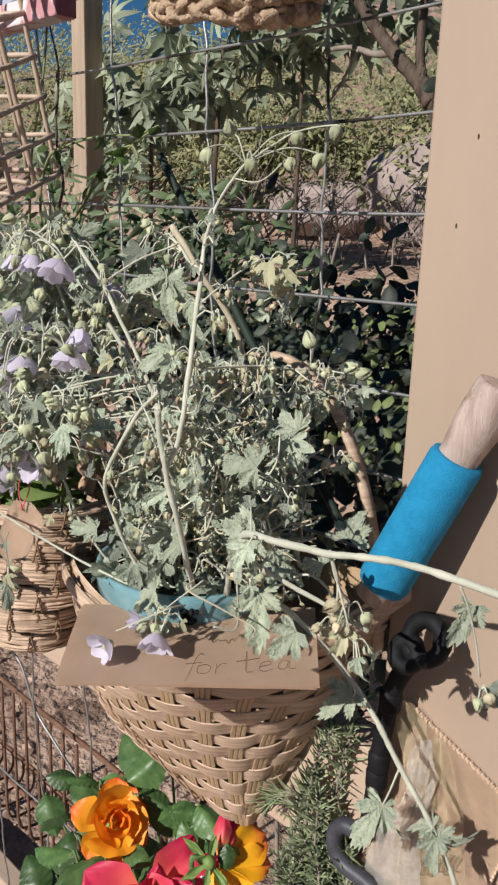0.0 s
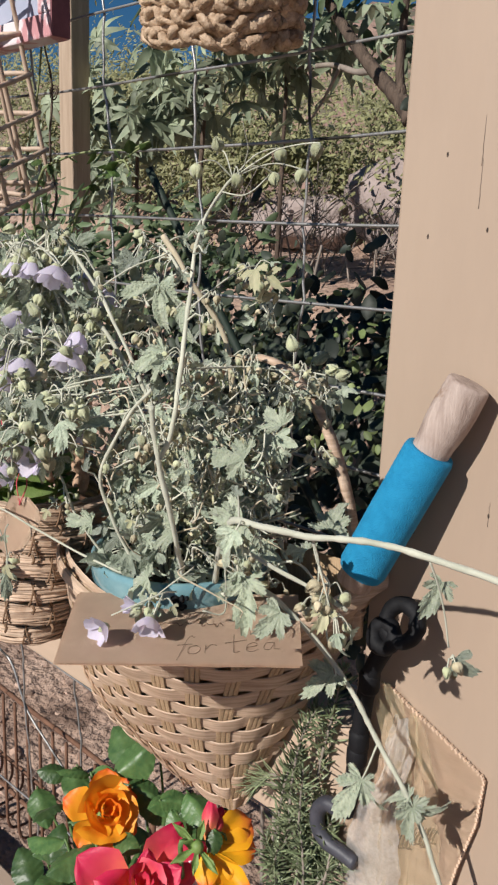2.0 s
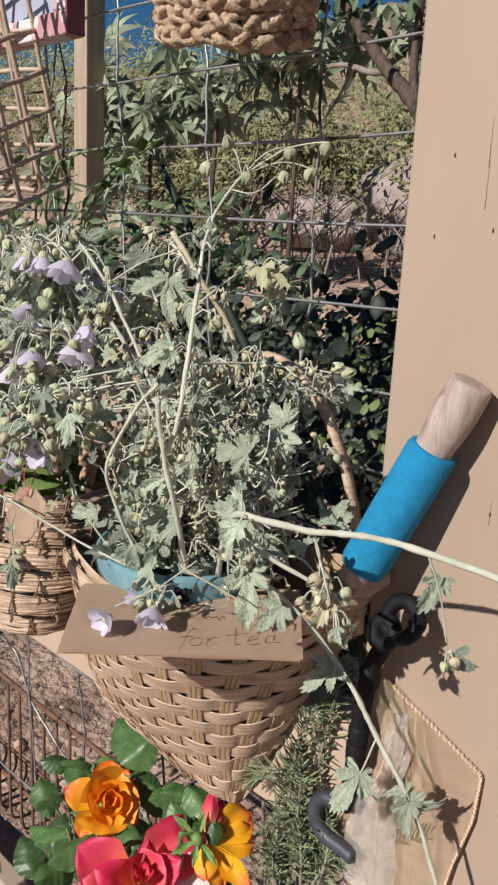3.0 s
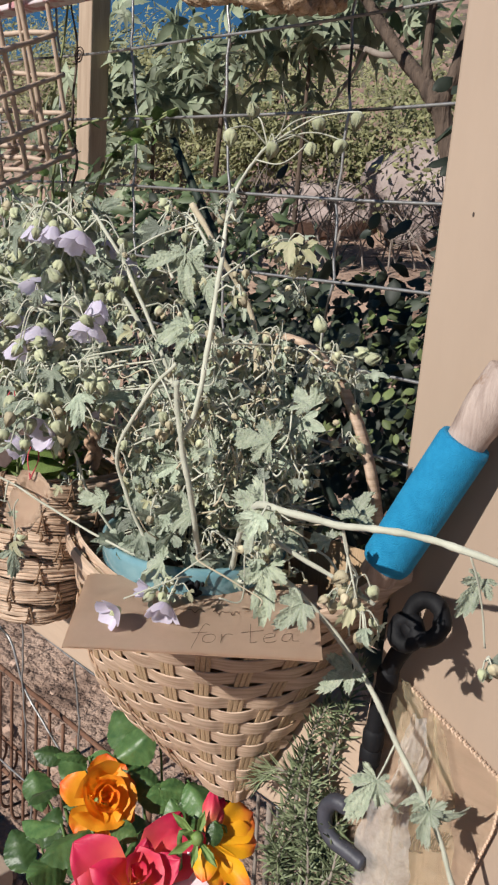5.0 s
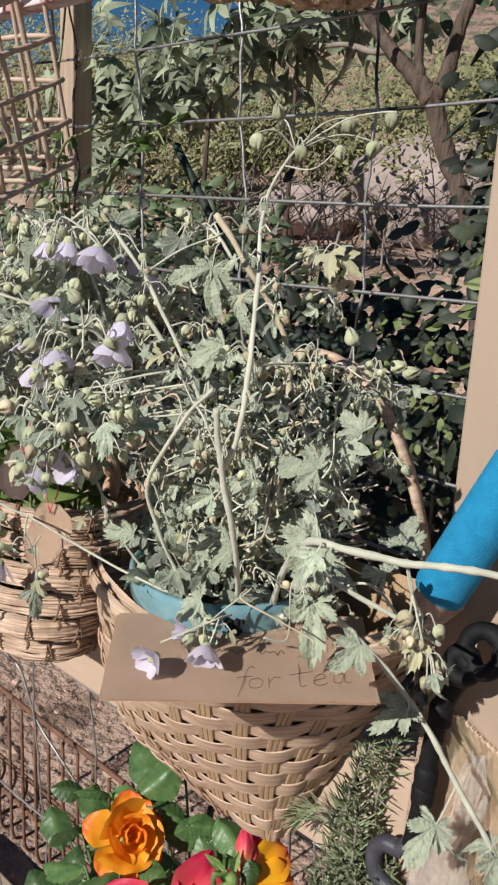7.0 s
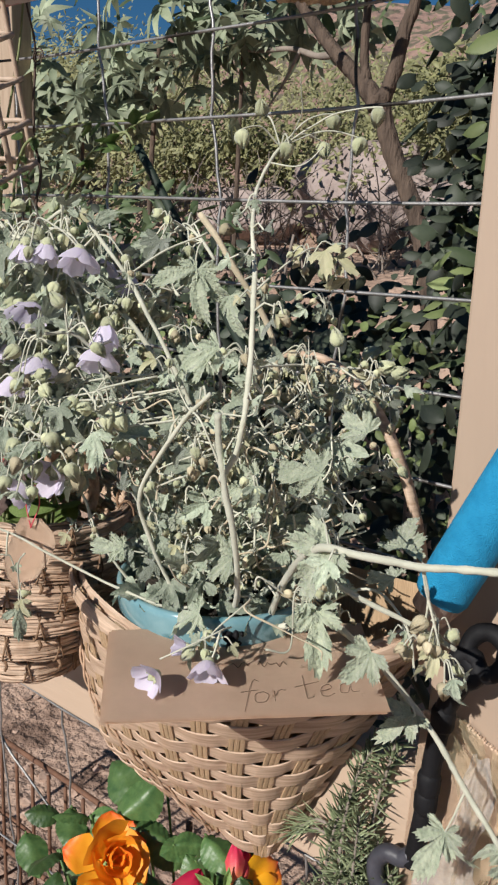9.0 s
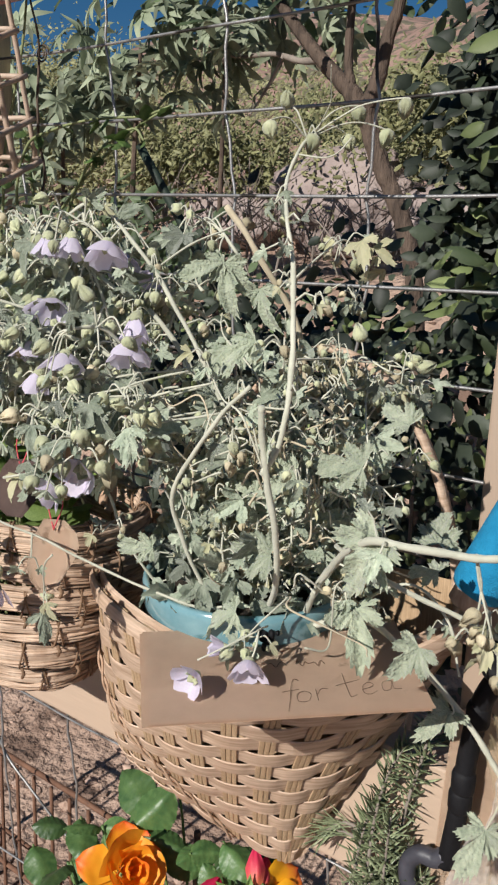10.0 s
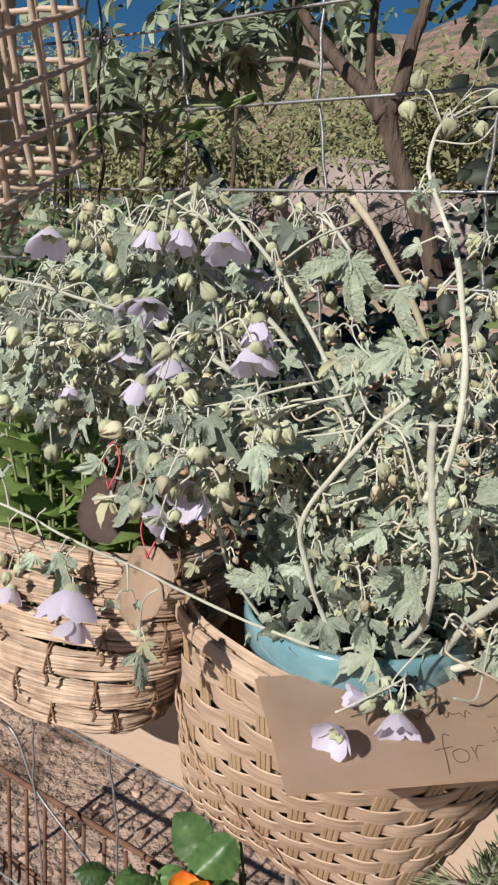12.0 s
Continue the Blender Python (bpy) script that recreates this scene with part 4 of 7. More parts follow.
def build_ground_clutter():
    bm = bmesh.new()
    tube(bm, [Vector((-0.262 + 0.115 * t, 0.15 + 0.02 * t, 1.50 - 0.17 * t)) for t in (0, 0.25, 0.5, 0.75, 1.0, 3.0, 8.0)], 0.0055, 0.0065, sides=10)
    tagged(part("garden_stake", bm, M_STAKE), "dark green garden stake leaning behind the wire fence", "stake")
    bm = bmesh.new()
    box(bm, (-1.25, 0.10, -0.02), (-0.655, 0.145, 0.05), bevel=0.004)
    tagged(part("bed_plank", bm, M_RAIL, smooth=False), "tan painted plank edging the flower bed", "plank")
    bm = bmesh.new()
    tube(bm, spline([(-0.62, 0.0, 0.755), (-0.503, 0.0, 0.744), (-0.45, 0.002, 0.738), (-0.42, 0.004, 0.722), (-0.385, 0.006, 0.66), (-0.33, 0.01, 0.62), (-0.25, 0.02, 0.56)], 7), 0.0021, 0.0018, sides=7)
    tagged(part("pale_hose", bm, M_WIRE), "thin pale grey drip hose sagging below the rail", "hose")


build_ground_clutter()


# ---- potted mallow ----
POT = Vector((0.147, -0.140, 1.027))
plant = thing("potted_mallow", POT, "wild globemallow with grey-green leaves and lavender flowers in a teal pot", "potted plant")


def rel(p):
    return Vector(p) - POT


def build_pot():
    bm = bmesh.new()
    prof = [(0.0, 0.0), (0.048, 0.0), (0.054, 0.003), (0.066, 0.045), (0.0765, 0.076), (0.0805, 0.080), (0.0815, 0.083), (0.0828, 0.097), (0.082, 0.1025), (0.0795, 0.104), (0.077, 0.100), (0.0755, 0.090), (0.073, 0.075)]
    lathe(bm, prof, sides=64)
    part("pot", bm, M_GLAZE, plant, "glossy teal glazed ceramic pot")
    bm = bmesh.new()
    rings = lathe(bm, [(0.0, 0.090), (0.03, 0.094), (0.055, 0.091), (0.0755, 0.089)], sides=32)
    for ring in rings[1:3]:
        for v in ring:
            v.co.z += 0.004 * noise.noise(v.co * 60)
    part("soil", bm, M_SOIL, plant)


build_pot()
def mallow_leaf(seed, long=1.0, lobes=5, n=44, rings=2, curl=1.0, deep=0.5):
    """A downy lobed leaf with scalloped edges, pleated along its veins; the stalk end lies at the origin, the tip at +y."""
    rnd = random.Random(seed)
    bm = bmesh.new()
    spread = 0.95 if lobes == 3 else 1.65
    angles = [spread * (2 * k / (lobes - 1) - 1) + rnd.uniform(-0.1, 0.1) for k in range(lobes)]
    sizes = [(1.0 - 0.20 * abs(a) - (0.17 * long if k != lobes // 2 else 0.0)) * rnd.uniform(0.85, 1.1) for k, a in enumerate(angles)]
    sizes[lobes // 2] = 1.0
    bend, twist, cup = rnd.uniform(0.2, 1.3) * curl, rnd.uniform(-1.2, 1.2) * curl, rnd.uniform(-0.7, 0.8) * curl
    gap = angles[1] - angles[0]
    edge = spread + 0.5 * gap
    ph = rnd.uniform(0, 6)
    centre = bm.verts.new((0, 0, 0))
    prev = None
    for j in range(1, rings + 1):
        f = j / rings
        ring = []
        for i in range(n + 1):
            th = edge * (2 * i / n - 1)
            k = min(range(lobes), key=lambda q: abs(th - angles[q]))
            d = min(1.0, abs(th - angles[k]) / (0.5 * gap))
            r = sizes[k] * (1 - deep * d ** 2.1 - 0.12 * d)
            r *= 1 + f * f * (0.085 * math.cos(7.5 * math.pi * d + ph) + 0.10 * noise.noise((th * 5 + seed, 2, 0)))
            x, y = math.sin(th) * r * f, math.cos(th) * r * f
            pleat = 0.13 * (0.5 - math.cos(math.pi * d) * 0.5) * f * r
            z = pleat + 0.09 * f * noise.noise((x * 4 + seed, y * 4, 1)) + 0.07 * f * noise.noise((x * 10, y * 10 + seed, 3)) + 0.04 * f * f * math.sin(17 * th + ph) + cup * abs(x) * 0.6
            z -= 0.45 * bend * max(0.0, y) ** 2
            a = twist * y
            ring.append(bm.verts.new((x * math.cos(a) - z * math.sin(a), y, x * math.sin(a) + z * math.cos(a))))
        if prev is None:
            for i in range(n):
                bm.faces.new((centre, ring[i + 1], ring[i]))
        else:
            for i in range(n):
                bm.faces.new((prev[i], prev[i + 1], ring[i + 1], ring[i]))
        prev = ring
    return bm


LEAVES = [mesh_of("leaf", mallow_leaf(s, 0.5 + 0.25 * (s % 4), 3 if s % 3 else 5, 40, 2, 1.2, 0.34 + 0.08 * (s % 3)), M_LEAF) for s in range(1, 10)]
LEAVES_Y = [mesh_of("leaf", mallow_leaf(s + 20, 0.8, 3, 40, 2, 1.2), M_LEAFY) for s in range(1, 4)]
LEAVES_F = [mesh_of("leaf", mallow_leaf(s + 40, 0.6 + 0.2 * (s % 3), 5, 110, 6, 0.9, 0.28 + 0.06 * (s % 3)), M_LEAFBIG) for s in range(1, 7)]
LEAVES_T = [mesh_of("leaf", mallow_leaf(s + 80, 1.6, 5, 110, 6, 1.5, 0.26), M_LEAFBIG) for s in range(1, 4)]
LEAVES_L = [mesh_of("leaf", mallow_leaf(s + 60, 1.9, 5, 110, 6, 0.8, 0.36), M_LEAFBIG) for s in range(1, 4)]


def bud_mesh(m, seed):
    """A closed bud: a fat tapering calyx with five ridges and a short stalk end."""
    bm = bmesh.new()
    prof = [(0.0, 0.0), (0.26, 0.03), (0.44, 0.2), (0.49, 0.42), (0.43, 0.66), (0.30, 0.90), (0.17, 1.14), (0.03, 1.36)]
    rings = []
    for r, y in prof:
        ring = []
        for k in range(15):
            a = math.tau * k / 15
            lobe = math.cos(5 * a)
            q = r * (1 + (0.08 + 0.30 * y * y) * lobe)
            ring.append(bm.verts.new((q * math.cos(a) + 0.14 * y * y * math.sin(seed * 2 + 1), y - 0.16 * y * y * (1 - lobe), q * math.sin(a) + 0.07 * y * y * math.cos(seed * 3))))
        rings.append(ring)
    for p, q in zip(rings, rings[1:]):
        for k in range(15):
            bm.faces.new((p[k], q[k], q[(k + 1) % 15], p[(k + 1) % 15]))
    return mesh_of("bud", bm, m)


BUDS = [bud_mesh(M_BUD, 0), bud_mesh(M_BUD, 1), bud_mesh(M_DRYBUD, 2)]


def petal_mesh(openness, seed):
    """Five broad notched petals of a loose, crumpled cup; it opens along +y."""
    rnd = random.Random(seed)
    bm = bmesh.new()
    for p in range(5):
        a0 = math.tau * p / 5 + rnd.uniform(-0.12, 0.12)
        lean, long, k1 = openness * rnd.uniform(0.8, 1.15), rnd.uniform(0.88, 1.1), rnd.uniform(0, 9)
        rows = []
        for j in range(10):
            t = j / 9
            row = []
            for i in range(9):
                s = (i - 4) / 4
                half = 0.74 * (0.45 + 0.55 * min(1.0, t * 2.2)) * (1 - 0.16 * max(0.0, t - 0.7) / 0.3)
                tt = t * (1 - 0.20 * abs(s) ** 2.6 * t - 0.07 * math.exp(-(s / 0.22) ** 2) * t)
                rad = 0.05 + (lean + 0.04) * tt ** 0.85 + 0.05 * s * (1 if p % 2 else -1) * t
                y = long * tt ** (0.75 + openness) * (1.12 - 0.75 * openness)
                crumple = 0.05 * t * noise.noise((s * 2.2 + k1, t * 3, p)) + 0.03 * t * t * math.sin(8 * s + k1)
                a = a0 + s * half
                row.append(bm.verts.new(((rad + crumple) * math.cos(a), y + crumple, (rad + crumple) * math.sin(a))))
            rows.append(row)
        for x, y in zip(rows, rows[1:]):
            for i in range(8):
                bm.faces.new((x[i], y[i], y[i + 1], x[i + 1]))
    return mesh_of("flower", bm, M_PETAL)


FLOWERS = [[petal_mesh(o, 7 * k + q) for q in range(3)] for k, o in enumerate((0.42, 0.60, 0.88))]


def calyx_mesh():
    bm = bmesh.new()
    prof = [(0.0, -0.12), (0.16, -0.1), (0.24, 0.0), (0.30, 0.2), (0.34, 0.36), (0.30, 0.3), (0.2, 0.1)]
    rings = []
    for r, y in prof:
        rings.append([bm.verts.new((r * math.cos(a), y + (0.10 * math.cos(5 * a) if y > 0.25 else 0), r * math.sin(a))) for a in [math.tau * k / 20 for k in range(20)]])
    for p, q in zip(rings, rings[1:]):
        for k in range(20):
            bm.faces.new((p[k], q[k], q[(k + 1) % 20], p[(k + 1) % 20]))
    return mesh_of("calyx", bm, M_BUD)


def heart_mesh():
    bm = bmesh.new()
    for i in range(10):
        a = i * 2.4
        ball(bm, (0.035 * math.cos(a), 0.22 + 0.02 * (i % 4), 0.035 * math.sin(a)), 0.030, seg=6, rings=4)
    return mesh_of("stamens", bm, M_HEART)


CALYX, HEART = calyx_mesh(), heart_mesh()
PLANT_RND = random.Random(77)


def flower(at, way, size, kind=0):
    size *= 1.0 if kind == 2 else 1.15
    f = share("flower", PLANT_RND.choice(FLOWERS[kind]), plant, aim(rel(at), way, PLANT_RND.uniform(0, 6), size), "pale lavender cupped flower")
    share("calyx", CALYX, f, Matrix.Diagonal((0.72, 0.72, 0.72, 1)))
    if kind > 0:
        share("stamens", HEART, f, Matrix.Diagonal((0.75, 0.75, 0.75, 1)))


LOOSE = {}


def loose(me, m, name):
    """Adds a copy of a small mesh to the part that gathers what is too much to count."""
    vs, fs, mt = LOOSE.setdefault(name, ([], [], me.materials[0]))
    k = len(vs)
    vs.extend(m @ v.co for v in me.vertices)
    fs.extend([i + k for i in p.vertices] for p in me.polygons)


COUNT = {"bud": 0, "leaf": 0}


def bud(at, way, size, dry=False, single=False):
    me, m = BUDS[2] if dry else PLANT_RND.choice(BUDS[:2]), aim(rel(at), way, PLANT_RND.uniform(0, 6), size)
    COUNT["bud"] += 1
    if single or (COUNT["bud"] % 3 == 0 and COUNT["bud"] < 780):
        share("bud", me, plant, m)
    else:
        loose(me, m, "dry_capsule_mass" if dry else "bud_mass")


def leaf(at, way, size, yellow=False, single=False, slim=False, flat=1.0):
    n = (PLANT_RND.gauss(0.25, 0.55 * flat), PLANT_RND.gauss(-0.75, 0.55 * flat), PLANT_RND.gauss(0.55, 0.5 * flat))
    me, m = PLANT_RND.choice(LEAVES_T if slim == 2 else LEAVES_L if slim else LEAVES_F if single else LEAVES_Y if yellow else LEAVES), face(rel(at), way, n, size)
    COUNT["leaf"] += 1
    if single or (COUNT["leaf"] % 4 == 0 and COUNT["leaf"] < 1100):
        share("leaf", me, plant, m)
    else:
        loose(me, m, "yellow_foliage" if yellow else "foliage")


STALKS = bmesh.new()


def stalk(pts, r0, r1):
    tube(STALKS, [rel(p) for p in pts], r0, r1, sides=4, cap=False)


def stem(pts, r0, r1, material=None, name="stem"):
    path = [rel(p) for p in spline(pts, 7)]
    for i, p in enumerate(path):
        path[i] = p + Vector((noise.noise(p * 40), noise.noise(p * 40 + Vector((9, 0, 0))), noise.noise(p * 40 + Vector((0, 9, 0))))) * 0.0010
    bm = bmesh.new()
    tube(bm, path, r0 * 0.60, r1 * 0.66, sides=7, wob=0.14, rnd=PLANT_RND)
    part(name, bm, material or M_STEM, plant)
    return [p + POT for p in path]


def cluster(at, n, spread, size, down=0.4, dry=0.3, stalk_up=0.35):
    """A bunch of buds on thin stalks round a point."""
    for _ in range(n):
        w = Vector((PLANT_RND.gauss(0, 1), PLANT_RND.gauss(0, 1), PLANT_RND.gauss(-down, 0.8))).normalized()
        q = Vector(at) + w * spread * PLANT_RND.uniform(0.4, 1)
        mid = (Vector(at) + q) / 2 + Vector((0, 0, spread * stalk_up))
        stalk(spline([at, mid, q], 3), 0.0006, 0.0005)
        if PLANT_RND.random() < 0.6:
            bud(q, (q - mid).normalized(), size * PLANT_RND.uniform(0.6, 1.1), PLANT_RND.random() < dry)
        else:
            leaf(q, (q - mid).normalized(), size * PLANT_RND.uniform(1.2, 2.2), PLANT_RND.random() < 0.3)


def dress(path, a, b, n, size, yellow=0.15, buds=0.3, out=0.02):
    """Leaves and small bunches along a stem between the fractions a and b."""
    for i in range(n):
        p = path[int((len(path) - 1) * (a + (b - a) * (i + PLANT_RND.random()) / n))]
        w = Vector((PLANT_RND.gauss(0, 1), PLANT_RND.gauss(-0.3, 1), PLANT_RND.gauss(-0.1, 0.6))).normalized()
        q = p + w * out * PLANT_RND.uniform(0.5, 1.3)
        if q.z < 1.122 and q.y < -0.13 and 0.05 < q.x < 0.26:
            continue
        if q.x > 0.225 and q.y > -0.21 and q.z < 1.24 and PLANT_RND.random() < 0.8:
            continue
        stalk([p, (p + q) / 2 + Vector((0, 0, 0.004)), q], 0.0009, 0.0006)
        if PLANT_RND.random() < buds:
            cluster(q, PLANT_RND.randint(2, 4), 0.012, 0.0062)
        else:
            leaf(q, (w + Vector((0, 0, -0.45))).normalized(), size * PLANT_RND.choice((0.45, 0.6, 0.75, 0.9, 1.1)), PLANT_RND.random() < yellow)


# the stems that stand out
s1 = stem([(0.175, -0.165, 1.112), (0.192, -0.180, 1.127), (0.209, -0.192, 1.143), (0.226, -0.213, 1.170), (0.236, -0.231, 1.210), (0.236, -0.240, 1.242), (0.234, -0.245, 1.270), (0.234, -0.249, 1.293)], 0.0040, 0.0032)
s2 = stem([(0.230, -0.238, 1.248), (0.239, -0.234, 1.272), (0.241, -0.229, 1.305), (0.232, -0.216, 1.342), (0.217, -0.197, 1.375), (0.195, -0.173, 1.402), (0.170, -0.141, 1.427), (0.157, -0.110, 1.451), (0.155, -0.086, 1.470)], 0.0036, 0.0018)
dress(s2, 0.45, 0.8, 7, 0.015, 0.05, 0.3, 0.014)
dress(s2, 0.1, 0.45, 5, 0.014, 0.05, 0.6, 0.014)
TOP = Vector((0.155, -0.082, 1.470))
for q in ((0.214, -0.055, 1.488), (0.200, -0.056, 1.467), (0.175, -0.058, 1.485), (0.134, -0.094, 1.482), (0.146, -0.130, 1.467), (0.163, -0.096, 1.461), (0.164, -0.053, 1.465)):
    q = Vector(q)
    base = s2[int(len(s2) * 0.93)]
    pth = stem([base, base.lerp(q, 0.5) + Vector((0, 0, 0.010)), q + Vector((0, 0, 0.004)), q], 0.0011, 0.0009, name="stalk")
    bud(q + Vector((0, 0, 0.004)), Vector((PLANT_RND.uniform(-0.4, 0.4), PLANT_RND.uniform(-0.4, 0.4), -0.8 if PLANT_RND.random() < 0.7 else 0.6)), 0.0112)
stem([TOP, (0.176, -0.10, 1.485), (0.184, -0.112, 1.497), (0.188, -0.119, 1.506)], 0.0009, 0.0005, name="stalk")
stem([s2[int(len(s2) * 0.86)], (0.185, -0.11, 1.447), (0.19, -0.09, 1.462)], 0.001, 0.0008, name="stalk")
cut = stem([(0.117, -0.141, 1.412), (0.139, -0.132, 1.380), (0.163, -0.100, 1.309), (0.17, -0.11, 1.20), (0.165, -0.13, 1.10)], 0.0042, 0.0040, M_STEMB)
dress(cut, 0.3, 0.8, 6, 0.018)
arch = stem([(0.165, -0.18, 1.25), (0.114, -0.191, 1.339), (0.066, -0.198, 1.394), (0.032, -0.196, 1.411), (-0.002, -0.195, 1.400)], 0.0028, 0.0020)
l2 = stem([(0.06, -0.13, 1.22), (0.0, -0.115, 1.270), (-0.056, -0.100, 1.296), (-0.104, -0.097, 1.335), (-0.130, -0.116, 1.374), (-0.147, -0.130, 1.394), (-0.20, -0.125, 1.410)], 0.0034, 0.0024)
l3 = stem([(0.13, -0.17, 1.24), (0.07, -0.21, 1.30), (0.035, -0.24, 1.318), (0.0, -0.26, 1.317), (-0.03, -0.265, 1.308), (-0.085, -0.26, 1.302)], 0.0033, 0.0022)
l4 = stem([(0.14, -0.17, 1.26), (0.09, -0.18, 1.325), (0.045, -0.175, 1.345), (0.0, -0.17, 1.352), (-0.07, -0.16, 1.35)], 0.0032, 0.0022)
dg = stem([(0.096, -0.195, 1.365), (0.105, -0.17, 1.382), (0.122, -0.138, 1.398)], 0.0014, 0.0012)
low = stem([(0.185, -0.20, 1.135), (0.157, -0.215, 1.131), (0.09, -0.235, 1.145), (0.045, -0.255, 1.163), (0.008, -0.277, 1.179), (-0.05, -0.29, 1.195), (-0.11, -0.30, 1.20)], 0.0018, 0.0013)
lw2 = stem([(0.10, -0.19, 1.12), (0.083, -0.21, 1.16), (0.075, -0.225, 1.205), (0.045, -0.24, 1.215), (0.0, -0.26, 1.205)], 0.0022, 0.0014)
lw3 = stem([(0.165, -0.20, 1.12), (0.15, -0.225, 1.19), (0.155, -0.235, 1.225), (0.19, -0.235, 1.275), (0.212, -0.23, 1.30)], 0.0030, 0.0022)
r1 = stem([(0.212, -0.160, 1.110), (0.230, -0.174, 1.145), (0.262, -0.200, 1.188), (0.298, -0.226, 1.219), (0.324, -0.226, 1.222), (0.357, -0.218, 1.222), (0.391, -0.215, 1.229), (0.427, -0.213, 1.233), (0.467, -0.210, 1.233), (0.52, -0.205, 1.228)], 0.0046, 0.0032)
r2 = stem([(0.225, -0.165, 1.118), (0.255, -0.150, 1.130), (0.277, -0.135, 1.113), (0.308, -0.122, 1.083), (0.336, -0.117, 1.055), (0.357, -0.115, 1.028), (0.388, -0.113, 0.992), (0.413, -0.112, 0.955), (0.430, -0.110, 0.915), (0.445, -0.108, 0.87)], 0.0042, 0.0028)
stem([(0.262, -0.200, 1.200), (0.299, -0.215, 1.194), (0.348, -0.194, 1.174), (0.372, -0.184, 1.163)], 0.0026, 0.0024)
r3 = stem([(0.24, -0.15, 1.13), (0.29, -0.15, 1.165), (0.32, -0.15, 1.15), (0.335, -0.155, 1.115)], 0.002, 0.0012)
r4 = stem([(0.2, -0.18, 1.17), (0.207, -0.137, 1.187), (0.201, -0.067, 1.196), (0.223, -0.039, 1.219)], 0.0018, 0.0012)
r5 = stem([(0.213, -0.204, 1.258), (0.203, -0.139, 1.271), (0.212, -0.085, 1.282), (0.235, -0.062, 1.28)], 0.0016, 0.001)
r6 = stem([(0.211, -0.192, 1.312), (0.202, -0.121, 1.306), (0.223, -0.067, 1.3)], 0.0015, 0.001)
r7 = stem([(0.205, -0.185, 1.36), (0.211, -0.146, 1.384), (0.206, -0.112, 1.39), (0.203, -0.081, 1.37), (0.205, -0.096, 1.349)], 0.0013, 0.0008)
for path, a, b, n, sz in ((arch, 0.1, 0.6, 5, 0.016), (l2, 0.0, 1, 15, 0.018), (l3, 0.0, 1, 15, 0.018), (l4, 0.0, 1, 15, 0.018), (low, 0.5, 1, 5, 0.015), (lw2, 0.3, 1, 7, 0.018),
                          (lw3, 0.4, 1, 6, 0.017), (r4, 0.1, 1, 11, 0.021), (r5, 0.1, 1, 11, 0.020), (r6, 0.2, 1, 8, 0.018), (r1, 0.30, 0.42, 4, 0.016), (r3, 0.1, 1, 9, 0.020)):
    dress(path, a, b, n, sz, 0.06, 0.4, 0.018)


def tuft(at, n, long, down=0.6):
    """Thin drooping stalks and narrow sepals that spread from one point."""
    at = Vector(at)
    for _ in range(n):
        w = Vector((PLANT_RND.gauss(-0.1, 0.8), PLANT_RND.gauss(-0.15, 0.8), PLANT_RND.gauss(0.1, 0.6))).normalized()
        l = long * PLANT_RND.uniform(0.5, 1.1)
        q = at + w * l - Vector((0, 0, down * l * PLANT_RND.uniform(0.4, 1.2)))
        stalk(spline([at, at + w * l * 0.6 + Vector((0, 0, l * 0.1)), q], 4), 0.0009, 0.0006)
        r = PLANT_RND.random()
        if r < 0.45:
            bud(q, (q - at - w * l * 0.6).normalized(), PLANT_RND.uniform(0.0075, 0.0115), r < 0.06)
        elif r < 0.85:
            leaf(q, (q - at - w * l * 0.5).normalized(), PLANT_RND.uniform(0.012, 0.026))


# the drooping mass on one side of the pot
PLANT_RND.seed(910)
for k in range(50):
    p = Vector((PLANT_RND.uniform(-0.14, 0.11 if k < 38 else 0.04), PLANT_RND.uniform(-0.222, -0.10), 0))
    p.z = 1.25 + 0.10 * PLANT_RND.random() + 0.25 * max(0, p.x + 0.03)
    w = Vector((-0.7 + PLANT_RND.gauss(0, 0.5), PLANT_RND.gauss(-0.2, 0.5), PLANT_RND.gauss(0.25, 0.4))) * PLANT_RND.uniform(0.05, 0.10)
    pth = stem([p, p + w * 0.5 + Vector((0, 0, 0.012)), p + w], 0.0024, 0.0016)
    for f in (0.35, 0.7, 1.0):
        tuft(pth[int((len(pth) - 1) * f)], 5, 0.032)
for q in ((0.205, -0.096, 1.349), (0.207, -0.122, 1.383), (0.201, -0.109, 1.313), (0.223, -0.079, 1.282), (0.241, -0.062, 1.277), (0.203, -0.133, 1.288), (0.215, -0.2, 1.32), (0.207, -0.185, 1.261), (0.19, -0.22, 1.26), (0.206, -0.119, 1.254), (0.223, -0.102, 1.239), (0.252, -0.079, 1.231), (0.202, -0.143, 1.224)):
    cluster(q, 8, 0.020, 0.0072, 0.1, 0.55)
far = stem([(0.19, -0.10, 1.25), (0.175, -0.06, 1.275), (0.178, -0.03, 1.292), (0.214, -0.015, 1.290), (0.236, -0.01, 1.288)], 0.0018, 0.0011)
